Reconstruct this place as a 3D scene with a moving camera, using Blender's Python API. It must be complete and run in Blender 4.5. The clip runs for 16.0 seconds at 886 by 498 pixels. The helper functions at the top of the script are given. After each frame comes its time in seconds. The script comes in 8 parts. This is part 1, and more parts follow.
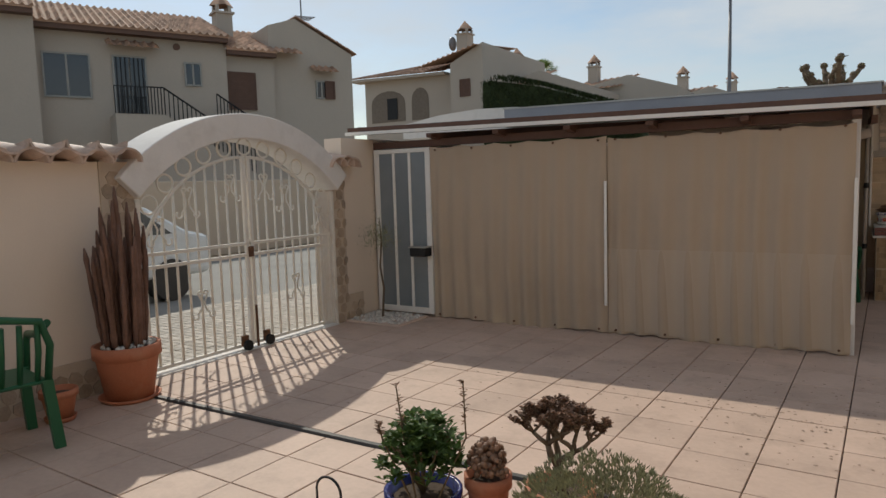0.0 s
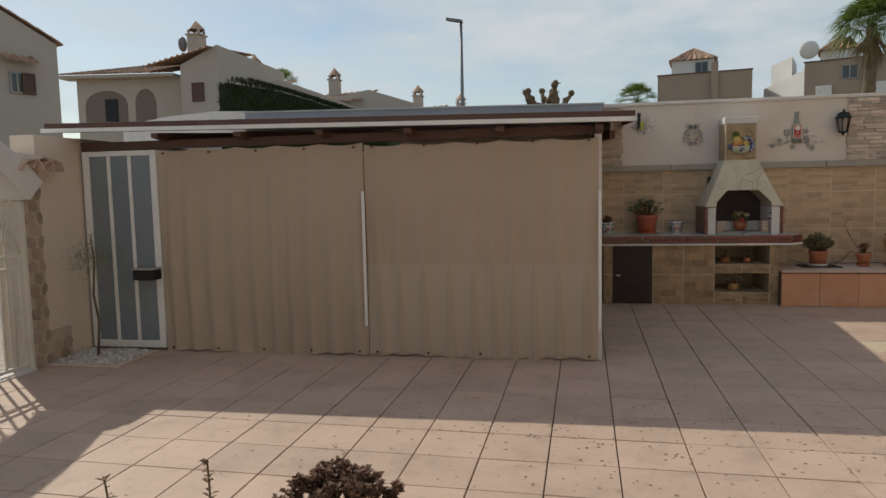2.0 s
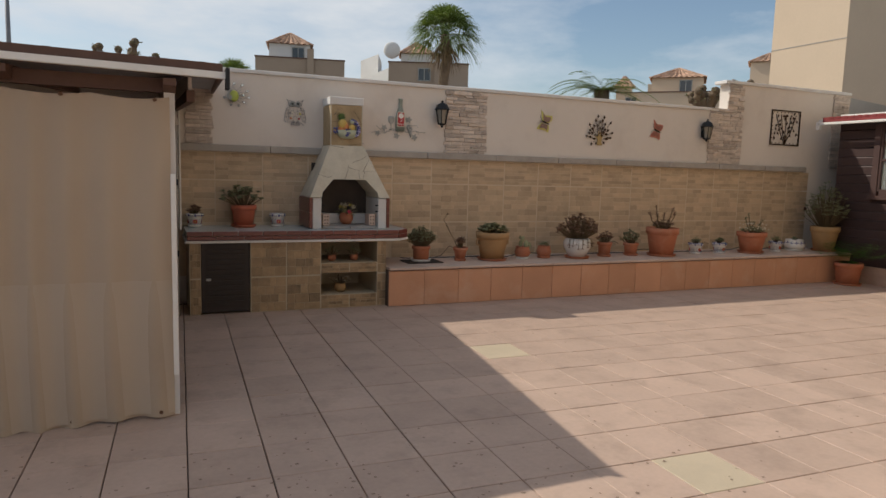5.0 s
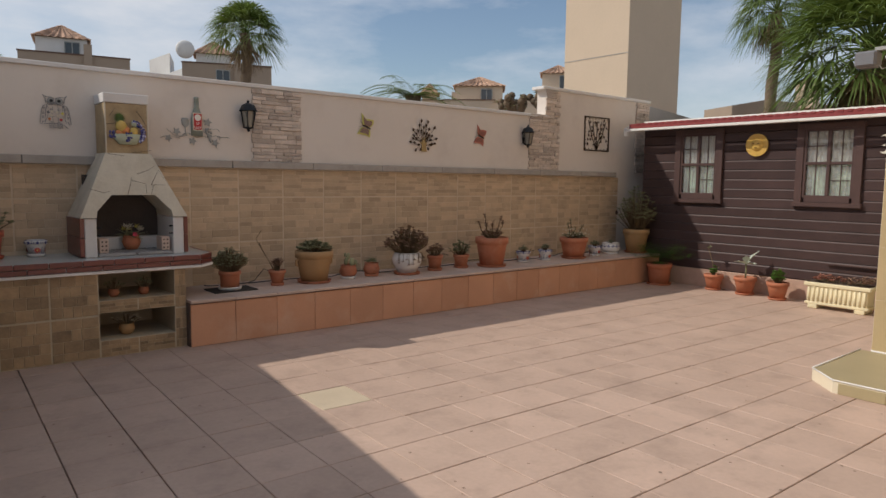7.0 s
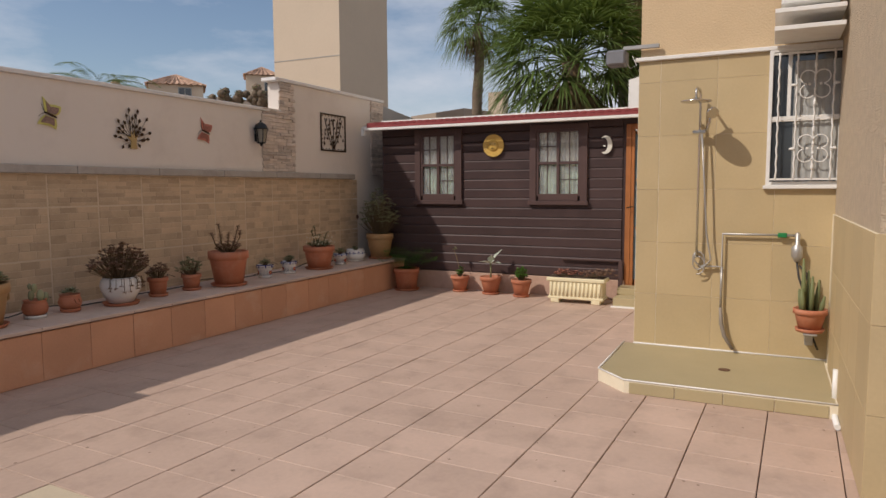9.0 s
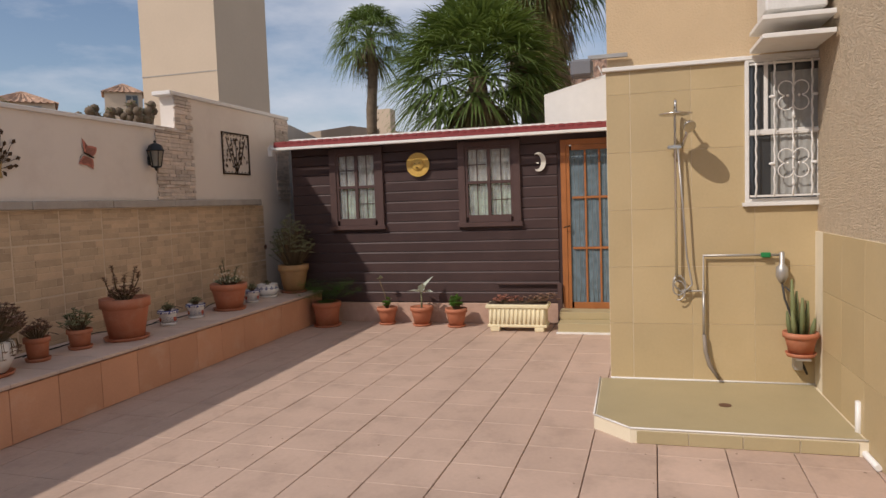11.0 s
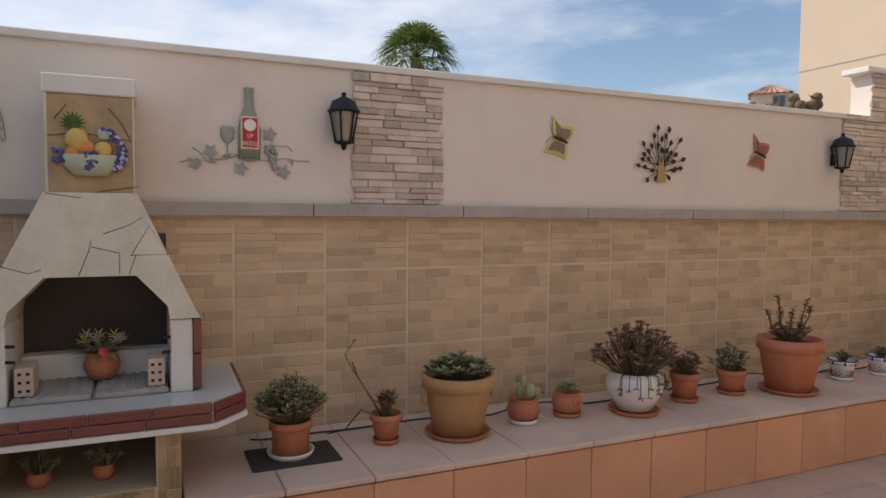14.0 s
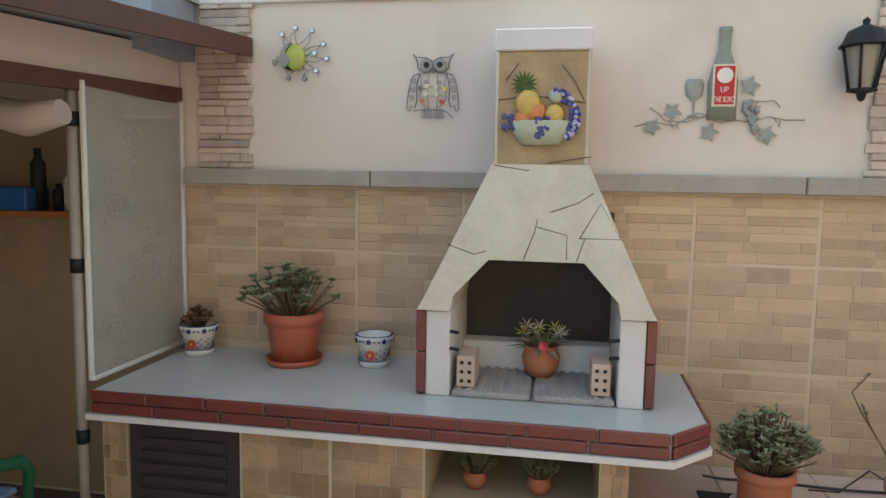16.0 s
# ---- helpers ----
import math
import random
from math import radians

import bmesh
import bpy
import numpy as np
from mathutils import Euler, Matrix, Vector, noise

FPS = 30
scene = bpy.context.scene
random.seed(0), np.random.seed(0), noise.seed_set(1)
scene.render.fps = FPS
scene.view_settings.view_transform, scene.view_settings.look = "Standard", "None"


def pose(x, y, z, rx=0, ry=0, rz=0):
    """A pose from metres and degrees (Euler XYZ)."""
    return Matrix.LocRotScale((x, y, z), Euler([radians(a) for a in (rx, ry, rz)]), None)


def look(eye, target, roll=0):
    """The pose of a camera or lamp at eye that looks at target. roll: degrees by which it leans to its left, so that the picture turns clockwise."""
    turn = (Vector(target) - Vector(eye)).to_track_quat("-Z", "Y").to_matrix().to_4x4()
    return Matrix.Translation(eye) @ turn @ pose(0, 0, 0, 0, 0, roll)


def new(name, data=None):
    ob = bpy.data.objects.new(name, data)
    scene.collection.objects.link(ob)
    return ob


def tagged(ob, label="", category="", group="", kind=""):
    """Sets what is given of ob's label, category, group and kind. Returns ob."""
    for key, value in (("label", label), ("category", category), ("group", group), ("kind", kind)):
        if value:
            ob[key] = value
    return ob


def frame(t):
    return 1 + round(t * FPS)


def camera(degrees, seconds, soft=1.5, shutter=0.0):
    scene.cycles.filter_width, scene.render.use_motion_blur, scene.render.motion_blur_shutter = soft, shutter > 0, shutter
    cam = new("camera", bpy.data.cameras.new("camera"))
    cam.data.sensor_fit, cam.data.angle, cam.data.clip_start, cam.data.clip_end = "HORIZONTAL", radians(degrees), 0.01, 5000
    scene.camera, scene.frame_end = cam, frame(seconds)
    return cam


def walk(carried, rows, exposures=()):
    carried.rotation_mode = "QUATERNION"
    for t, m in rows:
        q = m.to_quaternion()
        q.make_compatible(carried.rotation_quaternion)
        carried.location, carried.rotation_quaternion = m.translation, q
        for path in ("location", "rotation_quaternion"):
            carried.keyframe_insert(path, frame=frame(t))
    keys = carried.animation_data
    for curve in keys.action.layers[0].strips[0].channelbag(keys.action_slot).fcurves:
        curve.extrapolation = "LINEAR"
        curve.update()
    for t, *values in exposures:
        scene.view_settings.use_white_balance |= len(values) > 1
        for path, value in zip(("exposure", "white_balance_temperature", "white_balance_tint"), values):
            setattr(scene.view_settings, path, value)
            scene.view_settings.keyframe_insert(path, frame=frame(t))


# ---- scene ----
cam = camera(66.9, 16.0)
PATH = [
    (0, (0.05, 0.077, 1.561), (-1.001, 1.767, 1.364), -1.7),
    (0.5, (0.012, 0.215, 1.558), (-0.923, 1.973, 1.37), -2.2),
    (1, (-0.009, 0.403, 1.563), (-0.906, 2.187, 1.453), -0.8),
    (1.5, (-0.078, 0.618, 1.551), (-0.708, 2.509, 1.386), 0.1),
    (2, (-0.29, 0.65, 1.538), (-0.64, 2.611, 1.359), -1.2),
    (2.5, (-0.321, 0.858, 1.534), (-0.494, 2.842, 1.346), 0.1),
    (3, (-0.318, 1.155, 1.518), (-0.363, 3.151, 1.396), 0.3),
    (3.5, (-0.37, 1.494, 1.556), (-0.104, 3.47, 1.4), -0.1),
    (4, (-0.38, 1.673, 1.535), (0.19, 3.577, 1.312), -1.4),
    (4.5, (-0.285, 1.814, 1.518), (0.423, 3.671, 1.292), -1.2),
    (4.7, (-0.179, 1.988, 1.533), (0.549, 3.837, 1.306), 0.3),
    (6.8, (0.173, 3.041, 1.599), (1.384, 4.619, 1.394), 1.1),
    (7, (0.255, 3.111, 1.597), (1.516, 4.651, 1.398), 0.7),
    (7.5, (0.284, 3.397, 1.592), (1.721, 4.768, 1.352), -2.0),
    (8, (0.414, 3.665, 1.619), (1.958, 4.915, 1.39), -0.9),
    (8.5, (0.603, 3.893, 1.602), (2.246, 5.012, 1.383), 0.7),
    (9, (0.744, 4.148, 1.556), (2.532, 5.026, 1.377), -0.3),
    (9.2, (0.81, 4.236, 1.572), (2.644, 5.009, 1.374), -2.0),
    (11.3, (1.438, 5.171, 1.649), (3.36, 5.709, 1.516), -1.9),
    (11.5, (1.581, 5.201, 1.64), (3.478, 5.824, 1.528), -1.9),
    (12, (1.788, 5.311, 1.653), (3.579, 6.199, 1.588), -0.2),
    (12.5, (1.985, 5.708, 1.676), (3.686, 6.756, 1.598), -0.4),
    (13, (2.099, 5.853, 1.705), (3.64, 7.126, 1.626), -1.8),
    (13.5, (2.159, 6.107, 1.733), (3.378, 7.688, 1.616), -1.1),
    (14, (2.221, 6.341, 1.74), (3.036, 8.164, 1.638), 0.5),
    (14.5, (2.151, 6.584, 1.72), (2.753, 8.487, 1.585), -0.3),
    (15, (2.104, 6.809, 1.72), (2.517, 8.763, 1.609), -1.1),
    (15.5, (2.086, 6.993, 1.789), (2.136, 8.983, 1.599), 0.2),
    (16, (2.082, 7.123, 1.75), (1.745, 9.084, 1.552), 1.0),
]
walk(cam, [(t, look(eye, target, roll)) for t, eye, target, roll in PATH],
     [(0.0, -0.12, 6600, 5), (1.0, -0.25, 6800, 4), (2.0, -0.15, 6750, 4), (3.5, 0.05, 6700, 6), (4.5, 0.03, 6700, 7), (7.0, -0.05, 6600, 10), (8.0, -0.02, 6600, 12), (9.0, -0.1, 6600, 13), (11.5, -0.06, 6600, 14), (12.5, 0.12, 6700, 14),
      (13.5, 0.22, 6650, 14), (14.5, 0.42, 6300, 8), (15.5, 0.74, 6100, 2), (16.0, 1.1, 6000, -2)])

# ---- world and sun ----
SUN = Vector((-0.857, 0.68, 1.0)).normalized()
world = bpy.data.worlds.new("sky")
scene.world = world
world.use_nodes = True
wn, wl = world.node_tree.nodes, world.node_tree.links
wn.clear()
sky = wn.new("ShaderNodeTexSky")
sky.sky_type, sky.sun_disc = "NISHITA", False
sky.sun_elevation = math.asin(SUN.z)
sky.sun_rotation = math.atan2(SUN.x, SUN.y)
sky.air_density, sky.dust_density, sky.ozone_density = 1.0, 0.7, 1.2
wc = wn.new("ShaderNodeTexCoord")
wm = wn.new("ShaderNodeMapping")
wm.inputs["Scale"].default_value = (1.0, 1.0, 3.2)
cl = wn.new("ShaderNodeTexNoise")
cl.inputs["Scale"].default_value, cl.inputs["Detail"].default_value = 2.3, 9
cl.inputs["Roughness"].default_value = 0.58
cr = wn.new("ShaderNodeValToRGB")
cr.color_ramp.elements[0].position, cr.color_ramp.elements[1].position = 0.37, 0.64
mx = wn.new("ShaderNodeMixRGB")
mx.inputs[2].default_value = (6.3, 6.7, 7.4, 1)
bg = wn.new("ShaderNodeBackground")
bg.inputs["Strength"].default_value = 0.105
wo = wn.new("ShaderNodeOutputWorld")
wl.new(wc.outputs["Generated"], wm.inputs["Vector"])
wl.new(wm.outputs[0], cl.inputs["Vector"])
wl.new(cl.outputs["Fac"], cr.inputs[0])
wl.new(cr.outputs[0], mx.inputs[0])
wl.new(sky.outputs[0], mx.inputs[1])
wl.new(mx.outputs[0], bg.inputs["Color"])
wl.new(bg.outputs[0], wo.inputs["Surface"])

sun = new("sun", bpy.data.lights.new("sun", "SUN"))
sun.data.energy, sun.data.angle, sun.data.color = 3.0, radians(0.6), (1.0, 0.93, 0.84)
sun.rotation_euler = SUN.to_track_quat("Z", "Y").to_euler()


# ---- materials ----
def mat(name, color, rough=0.8, metal=0.0, var=0.12, scale=6.0, fine=90.0, bump=0.15, island=0.0, obj=0.0,
        stain=None, stain_amt=0.0, stain_scale=1.3, alpha=1.0, trans=0.0, spec=0.35, dist=0.004):
    m = bpy.data.materials.new(name)
    m.use_nodes = True
    n, l = m.node_tree.nodes, m.node_tree.links
    b = n["Principled BSDF"]
    b.inputs["Roughness"].default_value, b.inputs["Metallic"].default_value = rough, metal
    b.inputs["Specular IOR Level"].default_value = spec
    tc = n.new("ShaderNodeTexCoord")
    geo = n.new("ShaderNodeNewGeometry")
    n1 = n.new("ShaderNodeTexNoise")
    n1.inputs["Scale"].default_value, n1.inputs["Detail"].default_value = scale, 6
    n2 = n.new("ShaderNodeTexNoise")
    n2.inputs["Scale"].default_value, n2.inputs["Detail"].default_value = fine, 4
    l.new(geo.outputs["Position"], n1.inputs["Vector"])
    l.new(geo.outputs["Position"], n2.inputs["Vector"])

    def math_node(op, a, bb):
        q = n.new("ShaderNodeMath")
        q.operation = op
        for i, v in enumerate((a, bb)):
            if isinstance(v, (int, float)):
                q.inputs[i].default_value = v
            else:
                l.new(v, q.inputs[i])
        return q.outputs[0]

    f = math_node("MULTIPLY", math_node("SUBTRACT", n1.outputs["Fac"], 0.5), var * 4)
    f = math_node("ADD", f, math_node("MULTIPLY", math_node("SUBTRACT", n2.outputs["Fac"], 0.5), var * 2))
    if island:
        f = math_node("ADD", f, math_node("MULTIPLY", math_node("SUBTRACT", geo.outputs["Random Per Island"], 0.5), island * 2))
    if obj:
        oi = n.new("ShaderNodeObjectInfo")
        f = math_node("ADD", f, math_node("MULTIPLY", math_node("SUBTRACT", oi.outputs["Random"], 0.5), obj * 2))
    f = math_node("ADD", f, 1.0)
    mul = n.new("ShaderNodeVectorMath")
    mul.operation = "SCALE"
    mul.inputs[0].default_value = color
    l.new(f, mul.inputs["Scale"])
    out = mul.outputs[0]
    if stain:
        n3 = n.new("ShaderNodeTexNoise")
        n3.inputs["Scale"].default_value, n3.inputs["Detail"].default_value = stain_scale, 8
        n3.inputs["Roughness"].default_value = 0.65
        l.new(geo.outputs["Position"], n3.inputs["Vector"])
        r = n.new("ShaderNodeValToRGB")
        r.color_ramp.elements[0].position, r.color_ramp.elements[1].position = 0.5, 0.72
        l.new(n3.outputs["Fac"], r.inputs[0])
        mixn = n.new("ShaderNodeMixRGB")
        mixn.inputs[2].default_value = (*stain, 1)
        l.new(math_node("MULTIPLY", r.outputs[0], stain_amt), mixn.inputs[0])
        l.new(out, mixn.inputs[1])
        out = mixn.outputs[0]
    l.new(out, b.inputs["Base Color"])
    if bump:
        bp = n.new("ShaderNodeBump")
        bp.inputs["Strength"].default_value, bp.inputs["Distance"].default_value = bump, dist
        l.new(math_node("ADD", n2.outputs["Fac"], math_node("MULTIPLY", n1.outputs["Fac"], 0.6)), bp.inputs["Height"])
        l.new(bp.outputs[0], b.inputs["Normal"])
    if alpha < 1:
        b.inputs["Alpha"].default_value = alpha
    if trans:
        b.inputs["Transmission Weight"].default_value = trans
    return m


def translucent(m, amount, color):
    n, l = m.node_tree.nodes, m.node_tree.links
    o, b = n["Material Output"], n["Principled BSDF"]
    t = n.new("ShaderNodeBsdfTranslucent")
    t.inputs["Color"].default_value = (*color, 1)
    x = n.new("ShaderNodeMixShader")
    x.inputs[0].default_value = amount
    l.new(b.outputs[0], x.inputs[1])
    l.new(t.outputs[0], x.inputs[2])
    l.new(x.outputs[0], o.inputs["Surface"])
    return m


M_TILE = mat("floor_tile", (0.52, 0.375, 0.295), 0.62, var=0.09, scale=2.2, fine=30, bump=0.25, obj=0.07, stain=(0.30, 0.215, 0.165), stain_amt=0.5, stain_scale=3.1)
M_TILE_OLD = mat("floor_tile_pale", (0.56, 0.46, 0.33), 0.6, var=0.06, scale=3, fine=60, bump=0.2, stain=(0.4, 0.33, 0.24), stain_amt=0.5)
M_GROUT = mat("floor_joint", (0.16, 0.115, 0.09), 0.95, var=0.2, bump=0.3)
M_EARTH = mat("earth", (0.27, 0.21, 0.15), 0.95, var=0.2, scale=0.3, fine=8)
M_ROAD = mat("road_asphalt", (0.27, 0.26, 0.24), 0.9, var=0.12, scale=1, fine=120)
M_COBBLE = mat("pavement_cobble", (0.42, 0.38, 0.33), 0.85, var=0.12, fine=60, obj=0.1, island=0.12)
M_PLASTER = mat("plaster_cream", (0.72, 0.645, 0.575), 0.88, var=0.035, scale=1.4, fine=120, bump=0.2, stain=(0.5, 0.42, 0.36), stain_amt=0.25, stain_scale=2.2)
M_WHITE = mat("plaster_white", (0.72, 0.69, 0.66), 0.85, var=0.05, scale=2, fine=90, bump=0.2, stain=(0.5, 0.47, 0.43), stain_amt=0.35, stain_scale=5)
M_FARWHITE = mat("far_white_wall", (0.66, 0.65, 0.63), 0.9, var=0.06, scale=0.6, fine=10, bump=0.0)
M_SILL = mat("sill_concrete", (0.40, 0.36, 0.32), 0.8, var=0.1, scale=4, bump=0.2, stain=(0.22, 0.19, 0.17), stain_amt=0.4, stain_scale=6)
M_WT = mat("wall_brick_tile", (0.52, 0.385, 0.255), 0.55, var=0.10, scale=7, fine=50, bump=0.25, island=0.17, obj=0.05, spec=0.4)
M_WTG = mat("wall_tile_joint", (0.62, 0.50, 0.36), 0.8, var=0.08)
M_BT = mat("base_brick_tile", (0.34, 0.235, 0.135), 0.5, var=0.2, scale=9, fine=50, bump=0.3, island=0.3, obj=0.08, spec=0.45)
M_BASEG = mat("base_tile_joint", (0.50, 0.42, 0.30), 0.8, var=0.08)
M_TERRA = mat("terracotta_slab", (0.60, 0.315, 0.19), 0.6, var=0.08, scale=2.5, fine=60, bump=0.15, obj=0.08, stain=(0.66, 0.45, 0.33), stain_amt=0.6, stain_scale=2.0)
M_CAP = mat("planter_cap_tile", (0.58, 0.44, 0.36), 0.65, var=0.08, scale=3, fine=60, bump=0.2, obj=0.06, stain=(0.42, 0.33, 0.28), stain_amt=0.5, stain_scale=4)
M_STONE = mat("stacked_stone", (0.56, 0.47, 0.40), 0.85, var=0.16, scale=14, fine=80, bump=0.5, obj=0.24, island=0.1, dist=0.01)
M_FLAG = mat("crazy_stone", (0.42, 0.33, 0.25), 0.85, var=0.2, scale=6, fine=60, bump=0.5, obj=0.15, island=0.15, dist=0.01)
M_FLAGJ = mat("crazy_joint", (0.52, 0.43, 0.34), 0.9, var=0.08)
M_HOOD = mat("barbecue_hood_stone", (0.60, 0.54, 0.43), 0.8, var=0.10, scale=5, fine=60, bump=0.3, island=0.06, stain=(0.44, 0.37, 0.27), stain_amt=0.5, stain_scale=4)
M_HOODT = mat("barbecue_flue_stone", (0.42, 0.31, 0.18), 0.8, var=0.16, scale=6, fine=60, bump=0.4, stain=(0.24, 0.17, 0.10), stain_amt=0.5, stain_scale=5)
M_HOODJ = mat("hood_crack", (0.16, 0.12, 0.09), 0.9)
M_SOOT = mat("sooted_brick", (0.075, 0.06, 0.052), 0.9, var=0.25, scale=3, bump=0.3)
M_REDTILE = mat("glazed_red_edge", (0.17, 0.045, 0.035), 0.3, var=0.12, scale=12, bump=0.05, obj=0.1, spec=0.6)
M_GLAZEJ = mat("edge_joint", (0.62, 0.55, 0.50), 0.8)
M_COUNTER = mat("counter_top", (0.52, 0.53, 0.51), 0.22, var=0.05, scale=3, bump=0.03, spec=0.5)
M_FIREB = mat("fired_clay_floor", (0.40, 0.37, 0.35), 0.9, var=0.15, scale=12, bump=0.4)
M_POT = mat("terracotta_pot", (0.44, 0.16, 0.085), 0.7, var=0.12, scale=6, fine=70, bump=0.12, obj=0.1, stain=(0.55, 0.33, 0.22), stain_amt=0.35, stain_scale=7)
M_POTO = mat("ochre_pot", (0.42, 0.25, 0.115), 0.7, var=0.12, scale=6, bump=0.12, stain=(0.40, 0.28, 0.15), stain_amt=0.6, stain_scale=7)
M_PLPOT = mat("plastic_pot", (0.46, 0.13, 0.075), 0.45, var=0.05, bump=0.03)
M_WPOT = mat("white_glazed_pot", (0.74, 0.71, 0.67), 0.25, var=0.04, bump=0.02, spec=0.6)
M_BLUE = mat("blue_glaze", (0.035, 0.045, 0.20), 0.25, var=0.1, bump=0.0, spec=0.6)
M_REDG = mat("red_glaze", (0.50, 0.06, 0.05), 0.25, bump=0.0, spec=0.6)
M_SOIL = mat("soil", (0.075, 0.052, 0.036), 0.95, var=0.3, scale=30, bump=0.6)
M_LEAF = translucent(mat("leaf_green", (0.075, 0.13, 0.035), 0.5, var=0.15, island=0.35, bump=0.0), 0.22, (0.14, 0.22, 0.04))
M_LEAFB = translucent(mat("leaf_bright", (0.12, 0.26, 0.045), 0.45, var=0.15, island=0.3, bump=0.0), 0.25, (0.16, 0.3, 0.04))
M_SUCC = mat("succulent_grey_green", (0.26, 0.265, 0.15), 0.55, var=0.15, island=0.35, bump=0.0)
M_SUCCR = mat("succulent_red_brown", (0.25, 0.15, 0.10), 0.55, var=0.15, island=0.4, bump=0.0)
M_SILVER = mat("silver_leaf", (0.42, 0.46, 0.38), 0.6, var=0.1, island=0.2, bump=0.0)
M_FERN = translucent(mat("fern_green", (0.06, 0.15, 0.02), 0.6, var=0.15, island=0.35, bump=0.0), 0.25, (0.12, 0.26, 0.03))
M_STEM = mat("stem", (0.16, 0.115, 0.065), 0.8, var=0.2)
M_CACT = mat("dry_cactus", (0.19, 0.105, 0.075), 0.8, var=0.25, scale=8, fine=40, bump=0.4, island=0.3, obj=0.1)
M_CACTG = mat("cactus_green", (0.17, 0.19, 0.08), 0.6, var=0.15, scale=10, island=0.1)
M_PINK = mat("petal_pink", (0.62, 0.08, 0.13), 0.6, island=0.3, bump=0)
M_PWHITE = mat("petal_cream", (0.66, 0.60, 0.48), 0.6, island=0.2, bump=0)
M_PYEL = mat("petal_yellow", (0.66, 0.58, 0.12), 0.6, island=0.2, bump=0)
M_BARK = mat("bark", (0.17, 0.125, 0.085), 0.9, var=0.25, scale=5, fine=30, bump=0.6, island=0.15, dist=0.02)
M_PALM = translucent(mat("palm_leaf", (0.115, 0.17, 0.045), 0.45, var=0.12, island=0.35, bump=0.0), 0.25, (0.19, 0.26, 0.05))
M_PALMD = mat("palm_dry", (0.22, 0.155, 0.085), 0.8, island=0.3, bump=0.0)
M_HEDGE = mat("hedge_leaf", (0.034, 0.052, 0.018), 0.8, var=0.2, island=0.45, bump=0.0)
M_GATE = mat("gate_paint", (0.74, 0.70, 0.63), 0.45, var=0.05, scale=5, bump=0.03, stain=(0.45, 0.30, 0.18), stain_amt=0.2, stain_scale=9)
M_RUST = mat("rusty_iron", (0.16, 0.085, 0.05), 0.8, metal=0.3, var=0.3, scale=20, bump=0.3)
M_BLACK = mat("black_iron", (0.025, 0.026, 0.028), 0.5, metal=0.4, var=0.1, bump=0.05)
M_BRONZE = mat("leaf_bronze", (0.06, 0.035, 0.02), 0.45, metal=0.5, var=0.2, bump=0.05)
M_BRANCH = mat("branch_ochre", (0.40, 0.28, 0.12), 0.6, var=0.15, bump=0.05)
M_RUBBER = mat("black_rubber", (0.05, 0.045, 0.042), 0.55, var=0.1, bump=0.05)
M_TARP = translucent(mat("canvas_beige", (0.50, 0.40, 0.30), 0.85, var=0.035, scale=1.2, fine=260, bump=0.25, stain=(0.37, 0.29, 0.22), stain_amt=0.35, stain_scale=0.9, dist=0.001), 0.12, (0.5, 0.4, 0.28))
M_TARPL = translucent(mat("canvas_beige_doubled", (0.53, 0.435, 0.335), 0.85, var=0.035, scale=1.2, fine=260, bump=0.25, dist=0.001), 0.10, (0.5, 0.42, 0.32))
M_WPAINT = mat("white_paint", (0.78, 0.76, 0.72), 0.4, var=0.04, scale=6, bump=0.03, stain=(0.5, 0.46, 0.4), stain_amt=0.25, stain_scale=7)
M_BROWN = mat("brown_painted_wood", (0.115, 0.06, 0.042), 0.6, var=0.15, scale=9, bump=0.15)
M_CABIN = mat("cabin_board_paint", (0.060, 0.036, 0.034), 0.5, var=0.12, scale=3, fine=50, bump=0.15, obj=0.12, stain=(0.09, 0.055, 0.05), stain_amt=0.4, stain_scale=2.5)
M_TRIM = mat("cabin_trim_paint", (0.085, 0.05, 0.045), 0.5, var=0.12, scale=4, bump=0.12)
M_DOORW = mat("orange_varnished_wood", (0.36, 0.135, 0.045), 0.4, var=0.16, scale=5, fine=60, bump=0.1)
M_REDROOF = mat("red_roof_sheet", (0.24, 0.045, 0.045), 0.5, var=0.12, scale=4, bump=0.05)
M_GREYROOF = mat("grey_roof_sheet", (0.30, 0.31, 0.34), 0.5, var=0.1, scale=2, bump=0.05)
M_HT = mat("house_wall_tile", (0.50, 0.385, 0.215), 0.5, var=0.06, scale=2.2, fine=50, bump=0.08, obj=0.05, stain=(0.48, 0.36, 0.19), stain_amt=0.5, stain_scale=1.6, spec=0.4)
M_HTJ = mat("house_tile_joint", (0.74, 0.66, 0.50), 0.8, var=0.05)
M_STUCCO = mat("stucco_ochre", (0.60, 0.45, 0.28), 0.9, var=0.05, scale=3, fine=60, bump=0.5, dist=0.012)
M_STUCCOR = mat("stucco_rough", (0.60, 0.48, 0.34), 0.9, var=0.10, scale=20, fine=70, bump=1.0, dist=0.03)
M_FARTAN = mat("far_tan_wall", (0.36, 0.285, 0.22), 0.9, var=0.05, scale=0.6, fine=12, bump=0.0)
M_FARCREAM = mat("far_cream_wall", (0.60, 0.48, 0.36), 0.9, var=0.04, scale=0.6, fine=12, bump=0.0)
M_HOUSEA = mat("far_house_plaster", (0.47, 0.42, 0.36), 0.92, var=0.06, scale=0.5, fine=20, bump=0.1, stain=(0.38, 0.34, 0.29), stain_amt=0.4, stain_scale=0.5)
